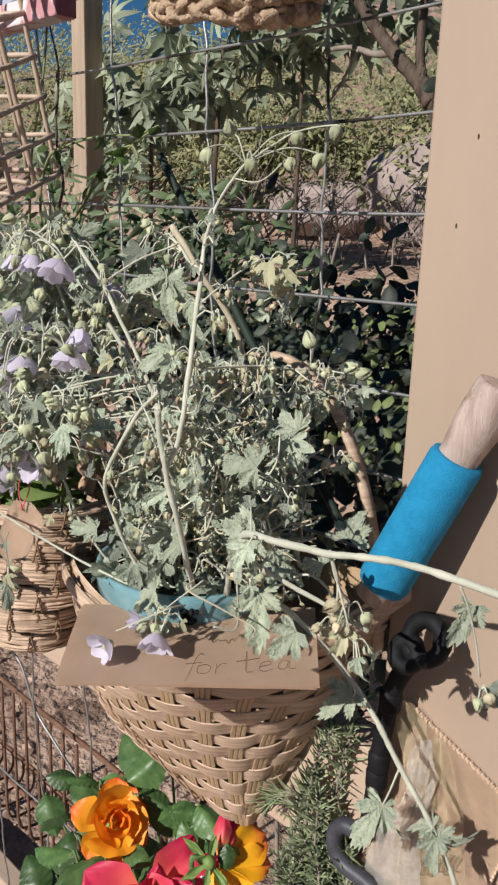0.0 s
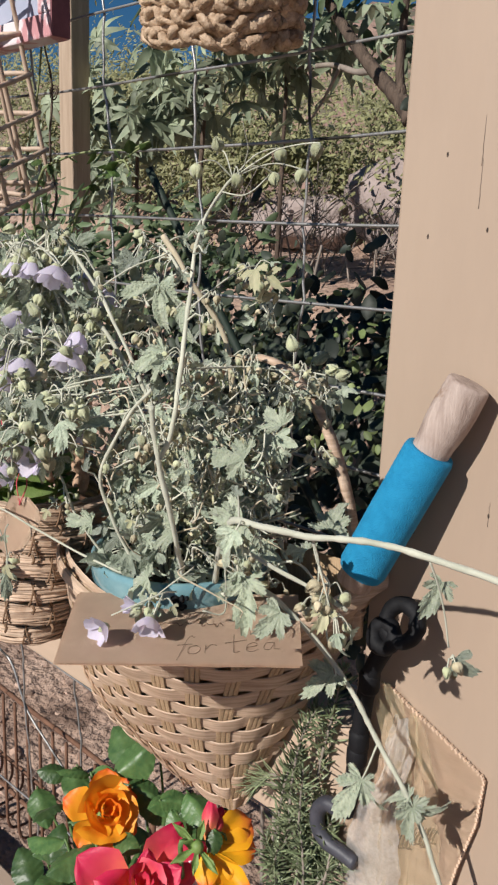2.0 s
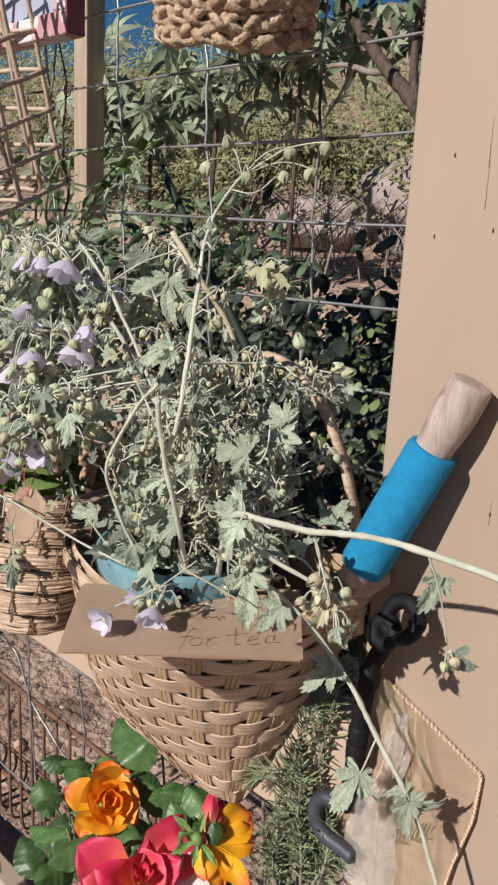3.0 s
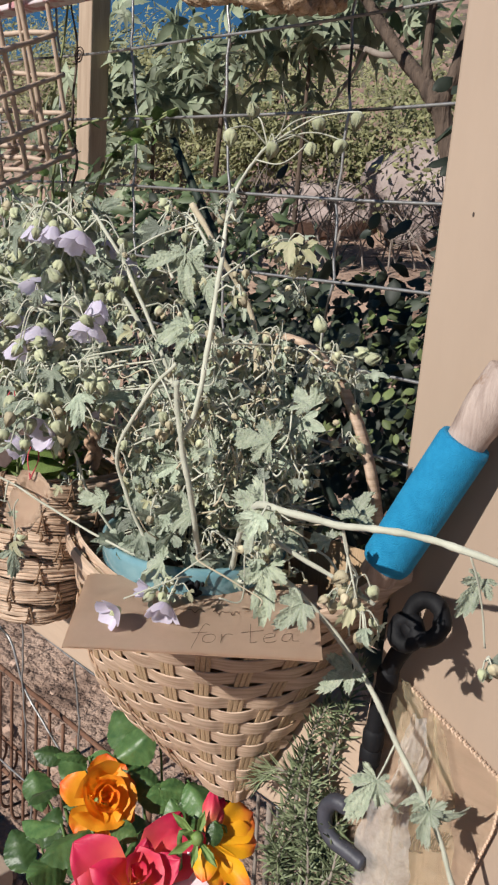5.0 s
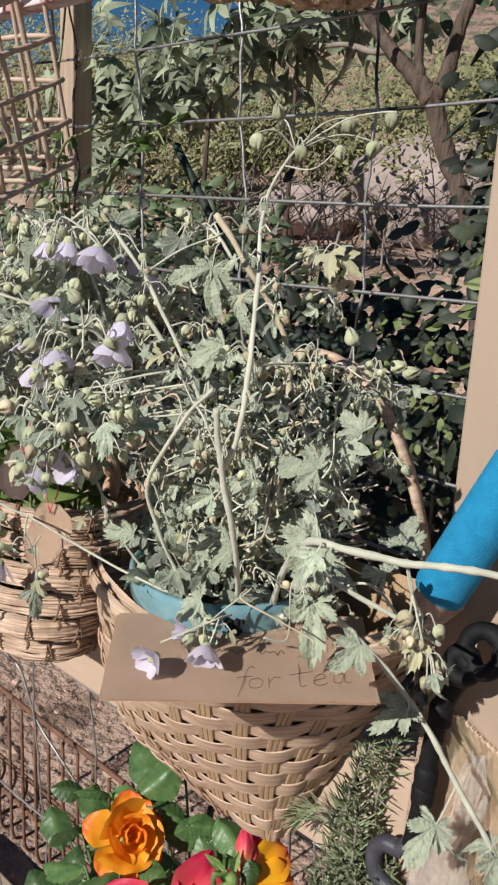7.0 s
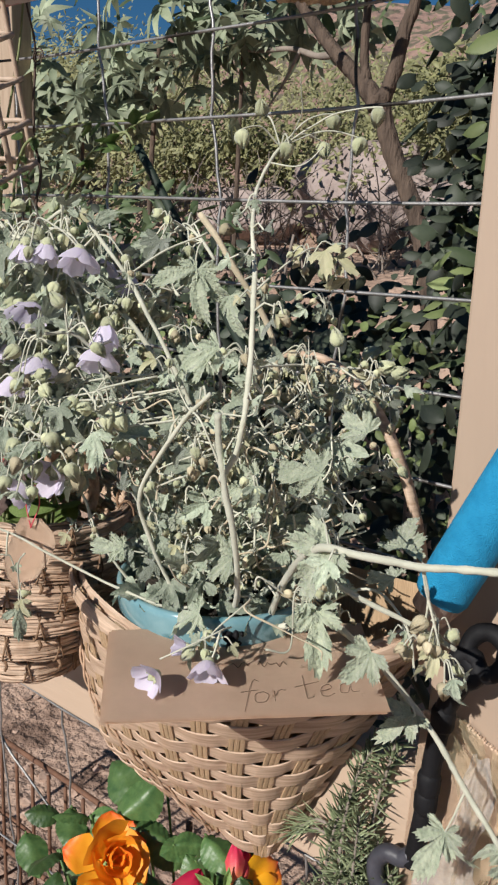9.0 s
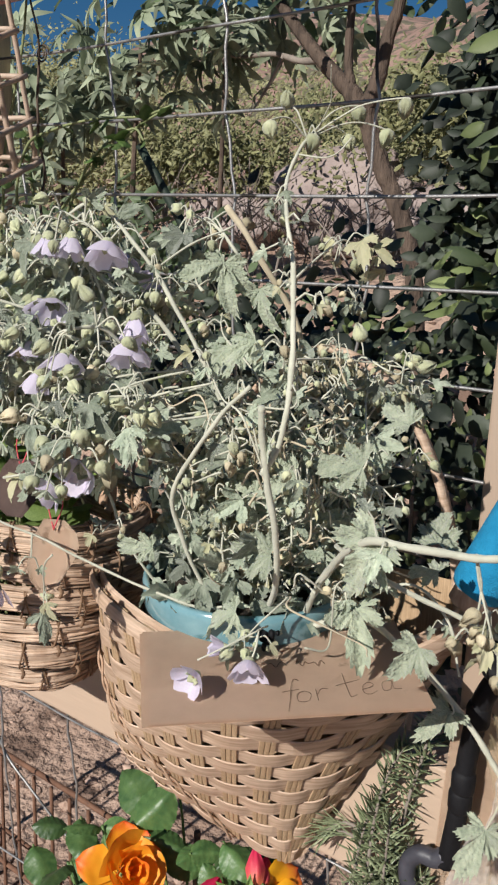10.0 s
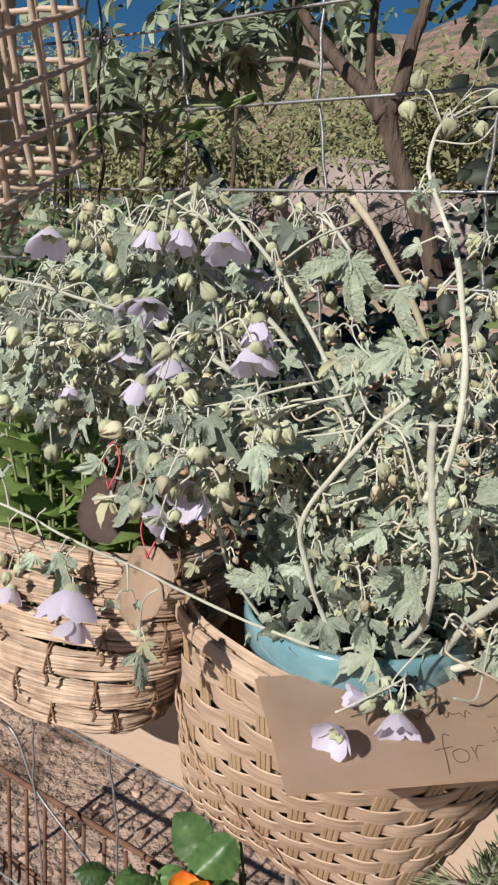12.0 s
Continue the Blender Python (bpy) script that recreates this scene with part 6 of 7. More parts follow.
def bush_leaves():
    """The large leaves that surround the blooms."""
    rnd = random.Random(33)
    bush = bpy.data.objects["rose_bush"]
    for x, y, z, s in ((-0.205, -0.06, 0.672, 0.05), (-0.135, -0.07, 0.695, 0.055), (-0.187, -0.09, 0.64, 0.065), (-0.048, -0.05, 0.760, 0.075), (-0.018, -0.052, 0.738, 0.052), (0.081, -0.045, 0.765, 0.055), (-0.128, -0.11, 0.627, 0.06), (0.014, -0.10, 0.705, 0.045), (0.033, -0.04, 0.745, 0.05),
                       (0.067, -0.04, 0.758, 0.055), (-0.185, -0.12, 0.56, 0.07), (-0.074, -0.12, 0.63, 0.06), (0.122, -0.06, 0.751, 0.03), (-0.086, -0.06, 0.726, 0.05), (-0.091, -0.03, 0.759, 0.07), (-0.10, -0.05, 0.70, 0.06), (-0.15, -0.05, 0.64, 0.06), (0.05, -0.05, 0.72, 0.05), (0.0, -0.04, 0.72, 0.06), (0.09, -0.02, 0.73, 0.05), (-0.16, -0.10, 0.60, 0.06)):
        s *= rnd.uniform(0.78, 0.98)
        a = rnd.uniform(0, math.tau)
        w = Vector((math.cos(a), math.sin(a), rnd.uniform(-0.5, 0.3))).normalized()
        n = Vector((0.45, -0.45, 0.75)) + Vector((rnd.gauss(0, 0.25), rnd.gauss(0, 0.25), 0))
        w = (w - n.normalized() * w.dot(n.normalized())).normalized()
        m = Matrix((w.cross(n).normalized(), w, n.normalized())).transposed().to_4x4()
        p = Vector((x, y, z)) - bush.location - w * s * 0.5
        share("leaf", rnd.choice(ROSE_LEAVES), bush, Matrix.Translation(p) @ m @ Matrix.Diagonal((s, s, s, 1)))
        bm = bmesh.new()
        tube(bm, spline([p, p + Vector((0.0, 0.02, -0.05)), Vector((0.3 * p.x, 0.3 * p.y + 0.01, 0.4))], 5), 0.0012, 0.0022, sides=5)
        part("leaf_stalk", bm, M_ROSESTEM, bush)


bush_leaves()


def needle(bm, p, w, l, half, droop=0.0):
    """A narrow folded leaf that bends a little on its way."""
    side = w.cross(Vector((0.1, 0.2, 1))).normalized() * half
    over = side.cross(w).normalized() * half * 0.45
    rows = []
    for t, k in ((0.0, 0.55), (0.35, 1.0), (0.75, 0.85)):
        c = p + w * l * t - Vector((0, 0, droop * l * t * t))
        rows.append([bm.verts.new(c - side * k - over), bm.verts.new(c + over), bm.verts.new(c + side * k - over)])
    e = bm.verts.new(p + w * l - Vector((0, 0, droop * l)))
    for a, b in zip(rows, rows[1:]):
        for i in range(2):
            bm.faces.new((a[i], a[i + 1], b[i + 1], b[i]))
    for i in range(2):
        bm.faces.new((rows[-1][i], rows[-1][i + 1], e))


def sprig(b, pts, n, first, rnd, long=0.017, half=0.00115, up=0.75):
    """A rosemary shoot: a thin stem clothed in needles from the fraction first to its tip."""
    pts = spline(pts, 8)
    bm = bmesh.new()
    tube(bm, pts, 0.0022, 0.0010, sides=5)
    part("sprig_stem", bm, M_TWIG, b)
    bm = bmesh.new()
    for i in range(n):
        f = min(0.999, first + (1 - first) * i / n)
        k = int(f * (len(pts) - 1))
        axis = (pts[k + 1] - pts[k]).normalized()
        p = pts[k].lerp(pts[k + 1], f * (len(pts) - 1) - k)
        u = axis.orthogonal().normalized()
        a = i * 2.4 + rnd.uniform(-0.7, 0.7)
        w = (u * math.cos(a) + axis.cross(u) * math.sin(a) + axis * (rnd.gauss(up, 0.30) + 1.4 * max(0.0, f - 0.92) / 0.08)).normalized()
        needle(bm, p, w, long * rnd.uniform(0.55, 1.25) * (1.05 - 0.4 * max(0.0, f - 0.85) / 0.15), half * rnd.uniform(0.75, 1.2), rnd.uniform(-0.15, 0.25))
    tagged(part("needles", bm, M_ROSEMARY, b), kind="stuff")


def rosemary():
    rnd = random.Random(41)
    o = Vector((0.256, -0.048, 0.0))
    b = thing("rosemary", o, "upright rosemary sprigs with narrow grey-green needles", "herb")
    tall = [[(0.232, -0.066, 0.70), (0.240, -0.074, 0.87), (0.248, -0.074, 0.945), (0.262, -0.068, 0.99)], [(0.25, -0.060, 0.70), (0.262, -0.062, 0.90), (0.276, -0.064, 0.98), (0.287, -0.066, 1.04)],
            [(0.26, -0.070, 0.68), (0.258, -0.080, 0.84), (0.262, -0.084, 0.93)], [(0.225, -0.064, 0.66), (0.224, -0.072, 0.80), (0.232, -0.076, 0.885), (0.240, -0.072, 0.925)], [(0.268, -0.060, 0.70), (0.274, -0.064, 0.82), (0.272, -0.066, 0.90)]]
    for pts in tall:
        sprig(b, [Vector(p) - o for p in pts], 125, 0.25, rnd, 0.020, 0.0013)
    for k in range(17):
        z = rnd.uniform(0.74, 0.835)
        x = rnd.uniform(0.236, 0.288) - 0.15 * (0.80 - z)
        p = Vector((x, rnd.uniform(-0.088, -0.058), z)) - o
        w = Vector((rnd.gauss(0.0, 0.020), rnd.uniform(-0.014, 0.006), rnd.uniform(0.035, 0.075)))
        sprig(b, [Vector((0.25, -0.06, z - 0.12)) - o, p, p + w * 0.55 + Vector((rnd.gauss(0, 0.006), 0, 0)), p + w], 52, 0.38, rnd, 0.020)
    for k in range(2):
        sprig(b, [Vector((0.238, -0.064, 0.885 - 0.012 * k)) - o, Vector((0.214, -0.070, 0.892 - 0.010 * k)) - o, Vector((0.196 - 0.003 * k, -0.074, 0.878 - 0.008 * k)) - o], 22, 0.35, rnd, 0.032, 0.0008, 2.2)


rosemary()


def leafy_herb():
    rnd = random.Random(71)
    b = thing("leafy_herb", (-0.17, -0.14, 0.97), "bright green leafy herb growing in the rush basket", "herb")
    lm = [mesh_of("leaf", oval_leaf(s, 1.0, 0.66, 0.15, 0.0, 0.3), M_HERB) for s in range(3)]
    for k in range(26):
        x, y = rnd.uniform(-0.11, 0.09), rnd.uniform(-0.05, 0.05)
        pts = spline([(x * 0.7, y * 0.7, 0.0), (x, y, 0.15), (x * 1.25 - 0.01, y * 1.3, rnd.uniform(0.2, 0.33))], 6)
        bm = bmesh.new()
        tube(bm, pts, 0.0022, 0.0012, sides=6)
        part("stem", bm, M_VINE, b)
        for q in range(8):
            p = pts[int(4 + (len(pts) - 5) * q / 8)]
            a = rnd.uniform(0, math.tau)
            share("leaf", rnd.choice(lm), b, aim(p, Vector((math.cos(a), math.sin(a), rnd.uniform(-0.1, 0.8))).normalized(), rnd.uniform(-0.5, 0.5), rnd.uniform(0.028, 0.052)))
    bm = bmesh.new()
    bm.faces.new([bm.verts.new((0.12 * math.cos(math.tau * i / 24), 0.06 * math.sin(math.tau * i / 24), 0.10)) for i in range(24)])
    part("soil", bm, M_SOIL, b)


leafy_herb()


# ---- vine on the fence ----
def build_vine():
    rnd = random.Random(51)
    v = thing("vine", (-0.2, -0.01, 1.2), "thin green climbing vine twined in the fence wire", "vine")
    o = Vector((-0.2, -0.01, 1.2))
    lm = [mesh_of("leaf", oval_leaf(s, 1.0, 0.85, 0.15, 0.0, 0.25), M_VINELEAF) for s in range(3)]
    runs = [[(-0.27, -0.012, 1.30), (-0.295, -0.014, 1.42), (-0.274, -0.015, 1.481), (-0.233, -0.015, 1.496), (-0.184, -0.015, 1.503), (-0.137, -0.015, 1.504), (-0.094, -0.015, 1.503), (-0.058, -0.015, 1.510)],
            [(-0.25, -0.012, 1.28), (-0.228, -0.015, 1.394), (-0.201, -0.015, 1.428), (-0.165, -0.015, 1.457), (-0.130, -0.015, 1.478), (-0.093, -0.015, 1.497), (-0.058, -0.015, 1.509)],
            [(-0.23, -0.012, 1.30), (-0.216, -0.015, 1.388), (-0.185, -0.018, 1.441), (-0.150, -0.018, 1.475), (-0.107, -0.016, 1.492), (-0.092, -0.015, 1.480)],
            [(-0.33, -0.012, 1.25), (-0.327, -0.015, 1.361), (-0.319, -0.015, 1.424), (-0.311, -0.015, 1.485), (-0.291, -0.015, 1.543), (-0.273, -0.015, 1.598), (-0.257, -0.015, 1.70)],
            [(-0.26, -0.012, 1.2), (-0.265, -0.012, 1.40), (-0.28, -0.012, 1.5)]]
    dry = thing("dry_vine", (-0.26, -0.005, 1.3), "dark dried vine twisted up a fence wire", "vine")
    for k in range(1):
        bm = bmesh.new()
        tube(bm, [Vector((0.010 - 0.018 * i / 60 + 0.0025 * math.sin(i * 0.21) + 0.009 * noise.noise((i * 0.13, k, 0)), -0.004 + 0.004 * math.cos(i * 0.35 + 3 * k), 0.05 + 0.0062 * i)) for i in range(60)], 0.0019, 0.0010, sides=5, wob=0.2, rnd=rnd)
        part("tendril", bm, M_BARK, dry)
    bm = bmesh.new()
    tube(bm, [Vector((0.012 + 0.010 * math.cos(i * 0.45) * (1 - i / 40), -0.006, 0.275 + 0.010 * math.sin(i * 0.45) * (1 - i / 40))) for i in range(34)], 0.0009, sides=5)
    part("curl", bm, M_BARK, dry)
    for r in runs:
        pts = spline(r, 7)
        bm = bmesh.new()
        tube(bm, [p - o for p in pts], 0.0019, 0.0012, sides=6)
        part("tendril", bm, M_VINE, v)
        for k in range(11):
            p = rnd.choice(pts)
            w = Vector((rnd.gauss(0, 1), rnd.gauss(-0.6, 0.5), rnd.gauss(-0.6, 0.6))).normalized()
            share("leaf", rnd.choice(lm), v, aim(p - o, w, rnd.uniform(-0.5, 0.5), rnd.uniform(0.008, 0.02)))


build_vine()


# ---- shrubs and trees behind the fence ----
def star_leaf(seed):
    """A palmate leaf of seven narrow pointed drooping lobes."""
    rnd = random.Random(seed)
    bm = bmesh.new()
    for k in range(7):
        ang = -2.0 + 4.0 * k / 6 + rnd.uniform(-0.08, 0.08)
        length, w0 = (1.0 - 0.10 * abs(k - 3)) * rnd.uniform(0.9, 1.1), 0.25
        rows = []
        for i in range(9):
            t = i / 8
            w = w0 * math.sin(math.pi * (0.06 + 0.94 * t)) ** 0.8 * (1.15 - 0.5 * t) + 0.012
            row = []
            for x in (-1, 0, 1):
                px, py = x * w / 2, t * length
                row.append(bm.verts.new((px * math.cos(ang) + py * math.sin(ang), py * math.cos(ang) - px * math.sin(ang), 0.25 * abs(px) - 0.32 * t * t + 0.03 * math.sin(6 * t + k))))
            rows.append(row)
        for p, q in zip(rows, rows[1:]):
            for c in range(2):
                bm.faces.new((p[c], p[c + 1], q[c + 1], q[c]))
    return bm


def leaf_cloud(name, label, category, boxes, material, n, size, seed, shape="lobed", limbs=()):
    """Many separate leaves hung in uneven clumps, with the branches that carry them."""
    rnd = random.Random(seed)
    t = thing(name, (0, 0, 0), label, category)
    src = star_leaf(seed) if shape == "star" else oval_leaf(seed, 1.0, 0.34 if shape == "narrow" else 0.6, 0.25, 0.0, 0.3, 6, (-1, 0, 1))
    co = [v.co.copy() for v in src.verts]
    src.verts.index_update()
    fa = [[v.index for v in f.verts] for f in src.faces]
    src.free()
    verts, faces = [], []
    for _ in range(n):
        c, r = rnd.choice(boxes)
        p = Vector((rnd.gauss(c[0], r[0]), rnd.gauss(c[1], r[1]), rnd.gauss(c[2], r[2])))
        w = Vector((rnd.gauss(0, 1), rnd.gauss(-0.3, 0.8), rnd.gauss(-0.45, 0.6))).normalized()
        m = face(p, w, (rnd.gauss(0, 0.6), rnd.gauss(-0.7, 0.5), rnd.gauss(0.6, 0.5)), size * rnd.uniform(0.5, 1.3))
        k = len(verts)
        verts.extend(m @ v for v in co)
        faces.extend([i + k for i in f] for f in fa)
    me = bpy.data.meshes.new("crown")
    me.from_pydata([tuple(v) for v in verts], [], faces)
    me.materials.append(material)
    me.polygons.foreach_set("use_smooth", [True] * len(me.polygons))
    o = new("crown", me)
    o.parent = t
    for l, r0, r1 in limbs:
        b2 = bmesh.new()
        tube(b2, spline(l, 8), r0, r1, sides=8, wob=0.08, rnd=rnd)
        part("limb", b2, M_BARK if r0 > 0.012 else M_TWIG, t)
    return t


leaf_cloud("palmate_shrub", "tall shrub with big grey-green palmate leaves behind the fence", "shrub",
           [((-1.50, 1.40, 1.93), (0.24, 0.15, 0.07)), ((-1.9, 1.45, 1.80), (0.2, 0.15, 0.06)), ((-1.2, 1.5, 2.05), (0.2, 0.15, 0.08)), ((-2.5, 1.5, 1.66), (0.25, 0.15, 0.10))],
           M_SHRUBG, 220, 0.11, 61, "star",
           [([(-1.6, 1.5, 0.5), (-1.62, 1.48, 1.4), (-1.55, 1.45, 2.0)], 0.016, 0.006), ([(-2.0, 1.5, 0.5), (-2.0, 1.5, 1.9)], 0.015, 0.006), ([(-1.3, 1.55, 0.6), (-1.25, 1.52, 2.1)], 0.014, 0.005)])
leaf_cloud("leafy_shrub", "leafy mid-green shrub behind the wire fence", "shrub",
           [((-0.95, 0.95, 1.36), (0.10, 0.08, 0.05)), ((-1.25, 1.0, 1.42), (0.12, 0.10, 0.06)), ((-0.70, 0.9, 1.20), (0.12, 0.10, 0.06)), ((-1.6, 1.0, 1.30), (0.16, 0.12, 0.08)), ((-1.15, 0.95, 1.18), (0.2, 0.1, 0.07)), ((-1.9, 1.0, 1.48), (0.2, 0.12, 0.08)), ((-1.3, 0.72, 1.30), (0.14, 0.06, 0.06)), ((-1.7, 0.8, 1.32), (0.16, 0.08, 0.07)), ((-1.05, 0.68, 1.24), (0.14, 0.06, 0.05)), ((-2.2, 0.9, 1.36), (0.2, 0.1, 0.08))],
           M_SHRUB, 1500, 0.058, 66, "narrow", [([(-0.95, 0.98, 0.0), (-0.95, 0.95, 1.3)], 0.01, 0.004), ([(-1.25, 1.0, 0.0), (-1.25, 1.0, 1.4)], 0.01, 0.004), ([(-0.9, 0.98, 0.6), (-0.7, 0.95, 1.0), (-0.6, 0.95, 1.4)], 0.008, 0.003)])
# Sun reaches these clumps; their gloom comes from the darkened leaf colour.
leaf_cloud("dark_shrub", "dense low shrub of dark leaves, colour deepened to stand for shade", "shrub",
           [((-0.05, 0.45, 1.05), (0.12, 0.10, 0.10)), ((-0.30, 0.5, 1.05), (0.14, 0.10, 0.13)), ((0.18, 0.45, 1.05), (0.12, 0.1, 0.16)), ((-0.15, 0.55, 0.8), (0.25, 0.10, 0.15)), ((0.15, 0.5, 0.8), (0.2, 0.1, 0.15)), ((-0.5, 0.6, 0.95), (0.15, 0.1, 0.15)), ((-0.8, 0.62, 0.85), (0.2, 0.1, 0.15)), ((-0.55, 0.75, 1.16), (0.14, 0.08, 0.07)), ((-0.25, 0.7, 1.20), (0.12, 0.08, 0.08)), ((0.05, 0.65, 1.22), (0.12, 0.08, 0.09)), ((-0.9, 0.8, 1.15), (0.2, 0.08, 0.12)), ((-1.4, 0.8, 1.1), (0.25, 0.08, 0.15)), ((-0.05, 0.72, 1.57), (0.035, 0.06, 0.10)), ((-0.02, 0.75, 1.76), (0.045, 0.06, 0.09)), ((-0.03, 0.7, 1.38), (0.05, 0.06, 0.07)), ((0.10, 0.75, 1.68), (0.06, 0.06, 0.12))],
           M_SHADEDLEAF, 5200, 0.040, 62, "oval", [([(0.0, 0.5, 0.0), (0.02, 0.48, 1.0)], 0.008, 0.004), ([(-0.3, 0.55, 0.0), (-0.32, 0.52, 1.0)], 0.008, 0.004)])
leaf_cloud("green_sprigs", "few yellow-green leafy sprigs among dark shrubs", "shrub",
           [((-0.20, 0.34, 1.10), (0.05, 0.03, 0.05)), ((0.05, 0.34, 1.16), (0.05, 0.03, 0.05)), ((0.16, 0.33, 1.02), (0.04, 0.03, 0.05)), ((-0.02, 0.33, 0.96), (0.06, 0.03, 0.04)), ((-0.35, 0.36, 1.2), (0.06, 0.03, 0.05)), ((0.2, 0.34, 1.2), (0.03, 0.03, 0.05)), ((-0.1, 0.45, 1.26), (0.1, 0.03, 0.04))],
           M_SPRIG, 420, 0.020, 68, "oval", [([(-0.2, 0.4, 0.0), (-0.2, 0.35, 1.1)], 0.005, 0.002), ([(0.05, 0.4, 0.0), (0.05, 0.35, 1.16)], 0.005, 0.002)])
leaf_cloud("side_shrub", "shrub with broad dark green leaves beside the board", "shrub",
           [((0.13, 0.62, 1.50), (0.06, 0.08, 0.10)), ((0.16, 0.60, 1.66), (0.06, 0.08, 0.08)), ((0.10, 0.58, 1.33), (0.08, 0.08, 0.05)), ((0.2, 0.62, 1.5), (0.08, 0.1, 0.14))],
           M_SHRUB, 250, 0.062, 67, "narrow", [([(0.1, 0.6, 0.0), (0.08, 0.6, 1.0), (0.05, 0.58, 1.6)], 0.009, 0.004)])
leaf_cloud("yellow_shrub", "thin shrub with a few sunlit yellow-green leaves", "shrub",
           [((0.07, 0.55, 1.46), (0.06, 0.05, 0.06)), ((0.14, 0.52, 1.58), (0.05, 0.05, 0.05)), ((0.02, 0.56, 1.33), (0.05, 0.05, 0.03))],
           M_SPRIG, 45, 0.048, 69, "oval", [([(0.12, 0.56, 0.0), (0.1, 0.55, 1.0), (0.08, 0.54, 1.55)], 0.007, 0.003)])
leaf_cloud("garden_tree", "small tree with forked brown trunk and hanging leaves", "tree",
           [((-0.55, 1.5, 2.15), (0.28, 0.2, 0.08)), ((-0.95, 1.5, 2.15), (0.2, 0.2, 0.07)), ((-0.25, 1.45, 2.0), (0.14, 0.15, 0.12)), ((-1.35, 1.5, 2.25), (0.25, 0.2, 0.07))],
           M_SHRUB, 420, 0.085, 63, "narrow",
           [([(-0.44, 1.45, 0.55), (-0.50, 1.45, 1.2), (-0.55, 1.45, 1.42), (-0.60, 1.45, 1.53), (-0.645, 1.44, 1.62), (-0.68, 1.43, 1.72), (-0.69, 1.42, 1.77)], 0.024, 0.029), ([(-0.69, 1.42, 1.74), (-0.74, 1.42, 1.80), (-0.82, 1.42, 1.87), (-0.93, 1.43, 1.98), (-1.05, 1.43, 2.12)], 0.027, 0.014),
            ([(-0.685, 1.42, 1.74), (-0.655, 1.43, 1.82), (-0.64, 1.44, 1.92), (-0.615, 1.45, 2.02), (-0.60, 1.45, 2.3)], 0.023, 0.013), ([(-0.83, 1.42, 1.88), (-0.92, 1.45, 1.89), (-1.05, 1.5, 1.93), (-1.2, 1.5, 1.94), (-1.36, 1.5, 1.99)], 0.011, 0.005),
            ([(-1.0, 1.48, 1.92), (-1.06, 1.48, 1.83), (-1.12, 1.48, 1.76)], 0.006, 0.003), ([(-0.73, 1.42, 1.80), (-0.745, 1.42, 1.90), (-0.735, 1.42, 2.2)], 0.014, 0.010)])
CLUMP = random.Random(640)
leaf_cloud("olive_bush", "sunlit olive-yellow desert bush on the bank", "bush",
           [((x, CLUMP.uniform(2.8, 3.6), 1.66 + 0.50 * CLUMP.random() ** 1.3 + 0.09 * max(0, -2.2 - x)), (CLUMP.uniform(0.08, 0.22), 0.16, CLUMP.uniform(0.07, 0.19))) for x in [-4.8 + 0.19 * k for k in range(24)]],
           M_SHRUBY, 27000, 0.046, 64, "narrow", [([(-2.9, 2.9, 1.2), (-2.9, 2.9, 1.9)], 0.02, 0.006), ([(-1.75, 3.0, 1.2), (-1.75, 3.0, 1.75)], 0.02, 0.006), ([(-3.6, 3, 1.2), (-3.6, 3, 2.0)], 0.02, 0.006)])
leaf_cloud("desert_tree", "airy desert tree with fine foliage far behind", "tree",
           [((-5.2, 5.5, 2.75), (0.45, 0.4, 0.17)), ((-6.4, 5.6, 2.9), (0.4, 0.4, 0.2)), ((-3.9, 5.6, 2.55), (0.5, 0.4, 0.2)), ((-7.6, 5.8, 2.95), (0.45, 0.4, 0.2)), ((-2.9, 6.2, 2.5), (0.5, 0.4, 0.2)), ((-9.4, 6.4, 3.2), (0.35, 0.4, 0.25)), ((-8.6, 5.0, 3.0), (0.6, 0.4, 0.42)), ((-7.2, 4.4, 2.7), (0.5, 0.4, 0.38)), ((-10.2, 5.0, 3.1), (0.5, 0.4, 0.5)), ((-5.8, 4.4, 2.45), (0.5, 0.3, 0.3))],
           M_SHRUBY, 24000, 0.052, 65, "narrow", [([(-5.2, 5.5, 1.6), (-5.2, 5.5, 2.7)], 0.06, 0.02), ([(-6.4, 5.6, 1.6), (-6.4, 5.6, 2.9)], 0.06, 0.02), ([(-3.9, 5.6, 1.6), (-3.9, 5.6, 2.5)], 0.05, 0.02)])


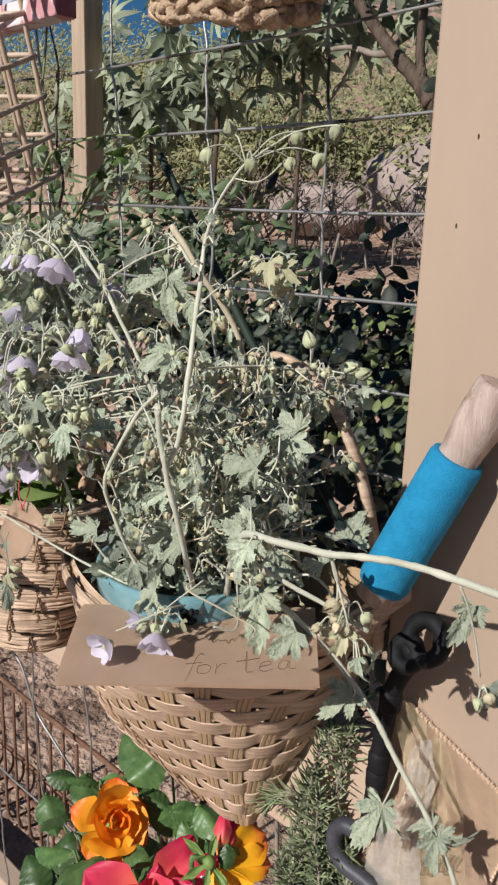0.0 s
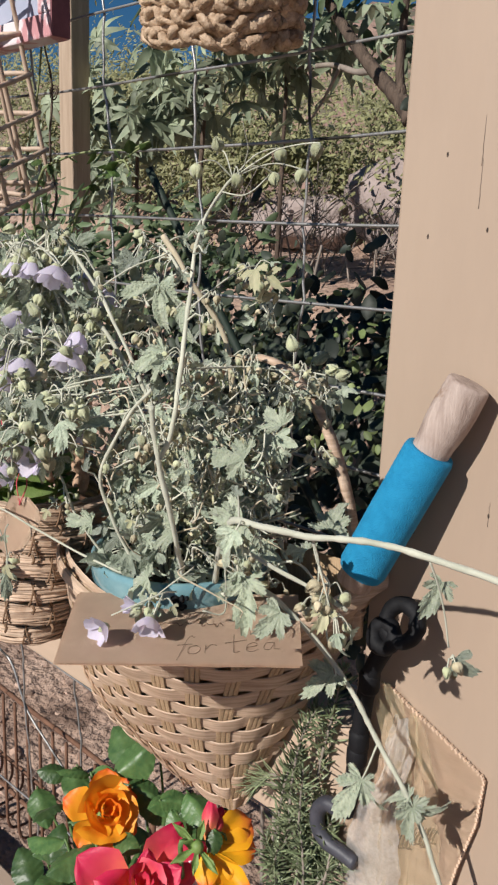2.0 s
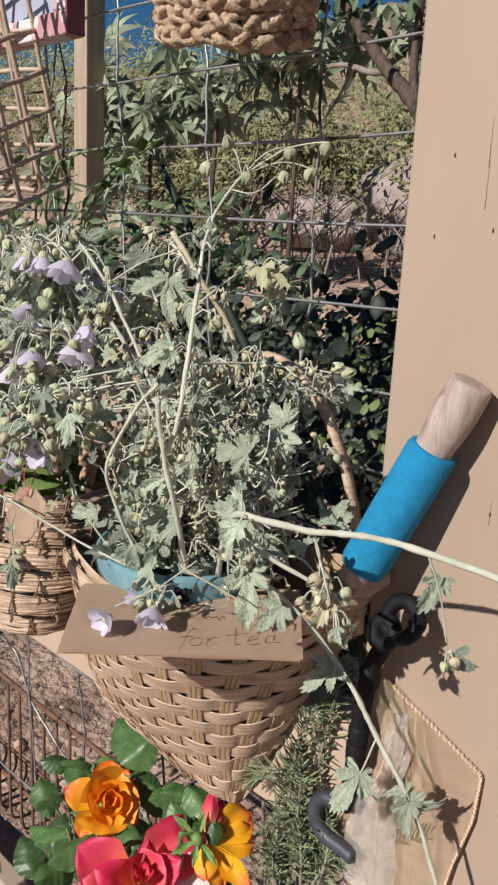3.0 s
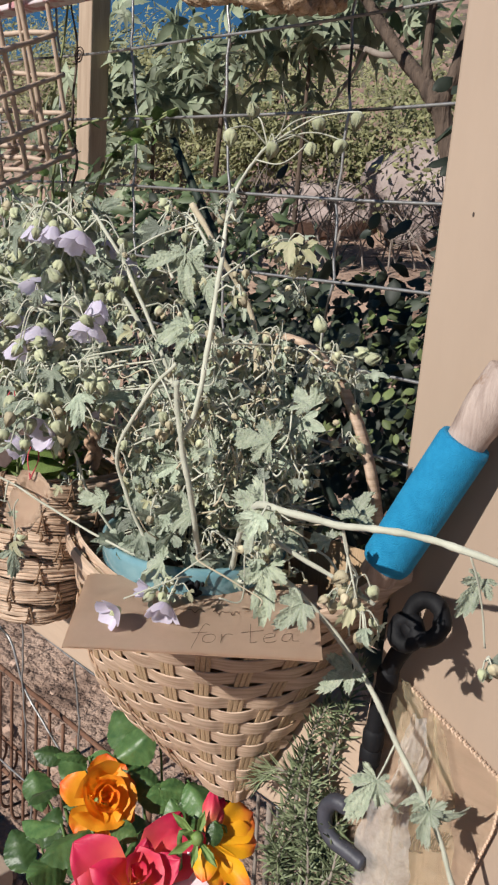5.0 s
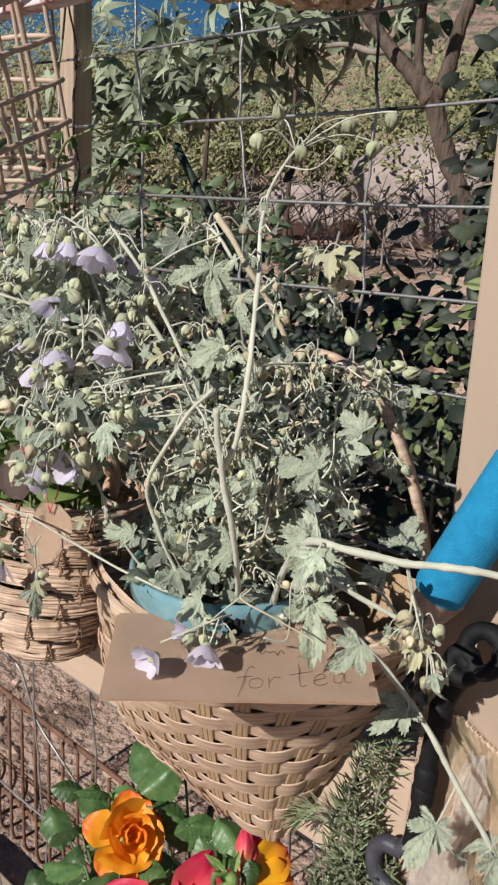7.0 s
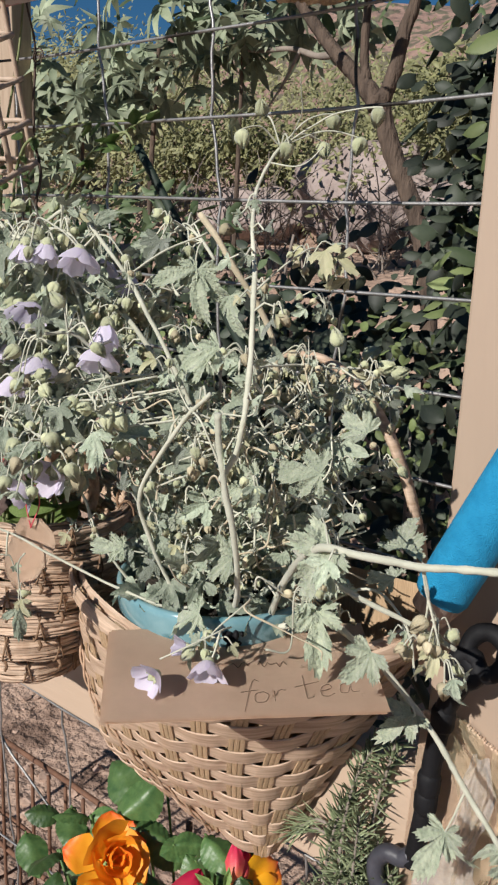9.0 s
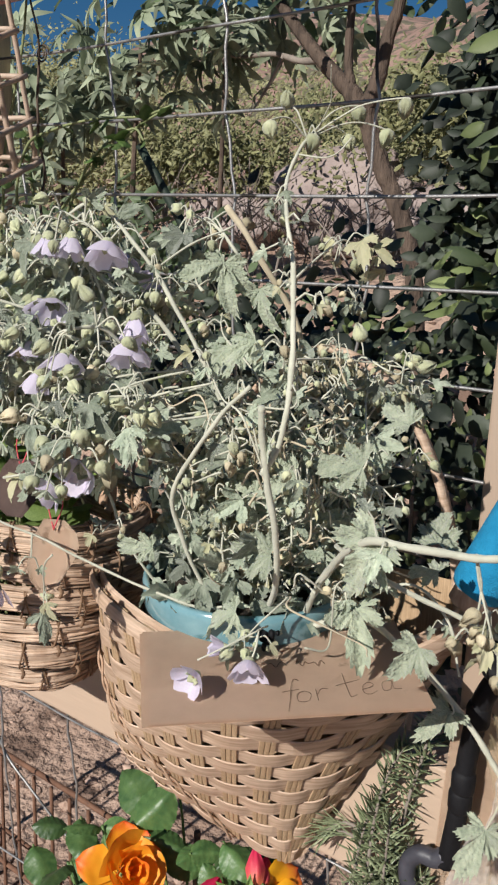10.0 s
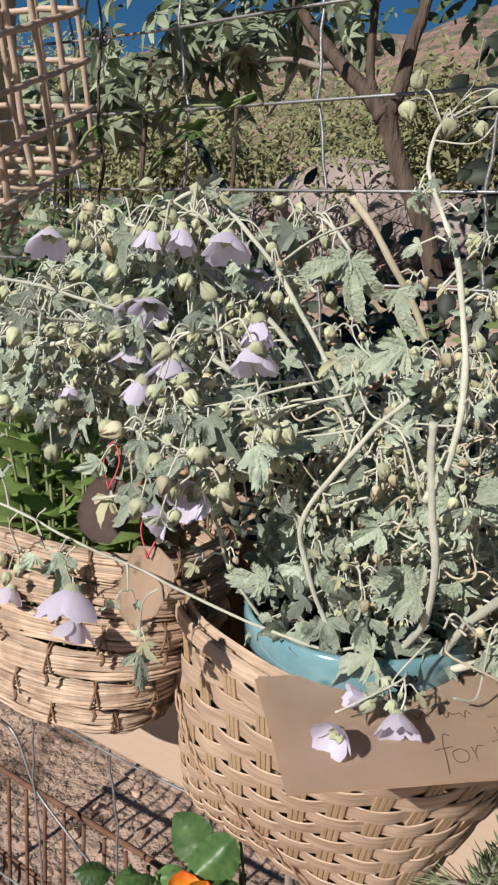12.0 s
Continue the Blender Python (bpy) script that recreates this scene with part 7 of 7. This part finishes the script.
def dry_brush():
    """Grey leafless twigs on the bank."""
    rnd = random.Random(81)
    t = thing("dry_brush", (-1.55, 2.2, 1.25), "bare grey brushwood on the rocky bank", "brushwood")
    for k in range(40):
        x = rnd.uniform(-0.7, 0.55)
        a = rnd.uniform(-1.1, 1.1)
        l = rnd.uniform(0.2, 0.5)
        bm = bmesh.new()
        p = Vector((x, rnd.uniform(-0.2, 0.2), 0))
        tube(bm, spline([p, p + Vector((a * l * 0.5, 0, l * 0.6)), p + Vector((a * l * 1.3, rnd.uniform(-0.1, 0.1), l))], 5), 0.0045, 0.0015, sides=5)
        for q in range(5):
            b0 = p + Vector((a * l * 0.5, 0, l * rnd.uniform(0.3, 0.7)))
            b1 = b0 + Vector((rnd.gauss(0, 0.10), rnd.gauss(0, 0.06), rnd.uniform(0.02, 0.16)))
            tube(bm, spline([b0, b0.lerp(b1, 0.5) + Vector((0, 0, -0.02)), b1], 3), 0.003, 0.001, sides=4)
        part("twig", bm, M_TWIG, t)


dry_brush()


def rock(at, size, seed):
    bm = bmesh.new()
    bmesh.ops.create_icosphere(bm, subdivisions=4, radius=1)
    for v in bm.verts:
        n = v.co.copy()
        v.co *= 1 + 0.28 * noise.noise(n * 1.6 + Vector((seed, 0, 0))) + 0.10 * noise.noise(n * 5 + Vector((0, seed, 0)))
        v.co = Vector((v.co.x * size[0], v.co.y * size[1], v.co.z * size[2]))
    o = part("boulder", bm, M_ROCK)
    o.location = at
    return tagged(o, "pale pinkish boulder in the rocky bank", "boulder", group="boulders on the bank")


for k, (at, size) in enumerate((((-1.72, 3.05, 1.60), (0.40, 0.2, 0.25)), ((-1.15, 3.0, 1.5), (0.3, 0.2, 0.16)), ((-2.5, 3.1, 1.5), (0.35, 0.2, 0.15)), ((-0.6, 2.9, 1.45), (0.3, 0.2, 0.2)))):
    rock(at, size, k * 3.1)
pebble = rock((-0.33, 0.20, 0.055), (0.07, 0.05, 0.045), 9.0)
tagged(pebble, "white stone lying on the soil below the rack", "stone", group="stone by the rack")
pebble.data.materials[0] = M_WHITE
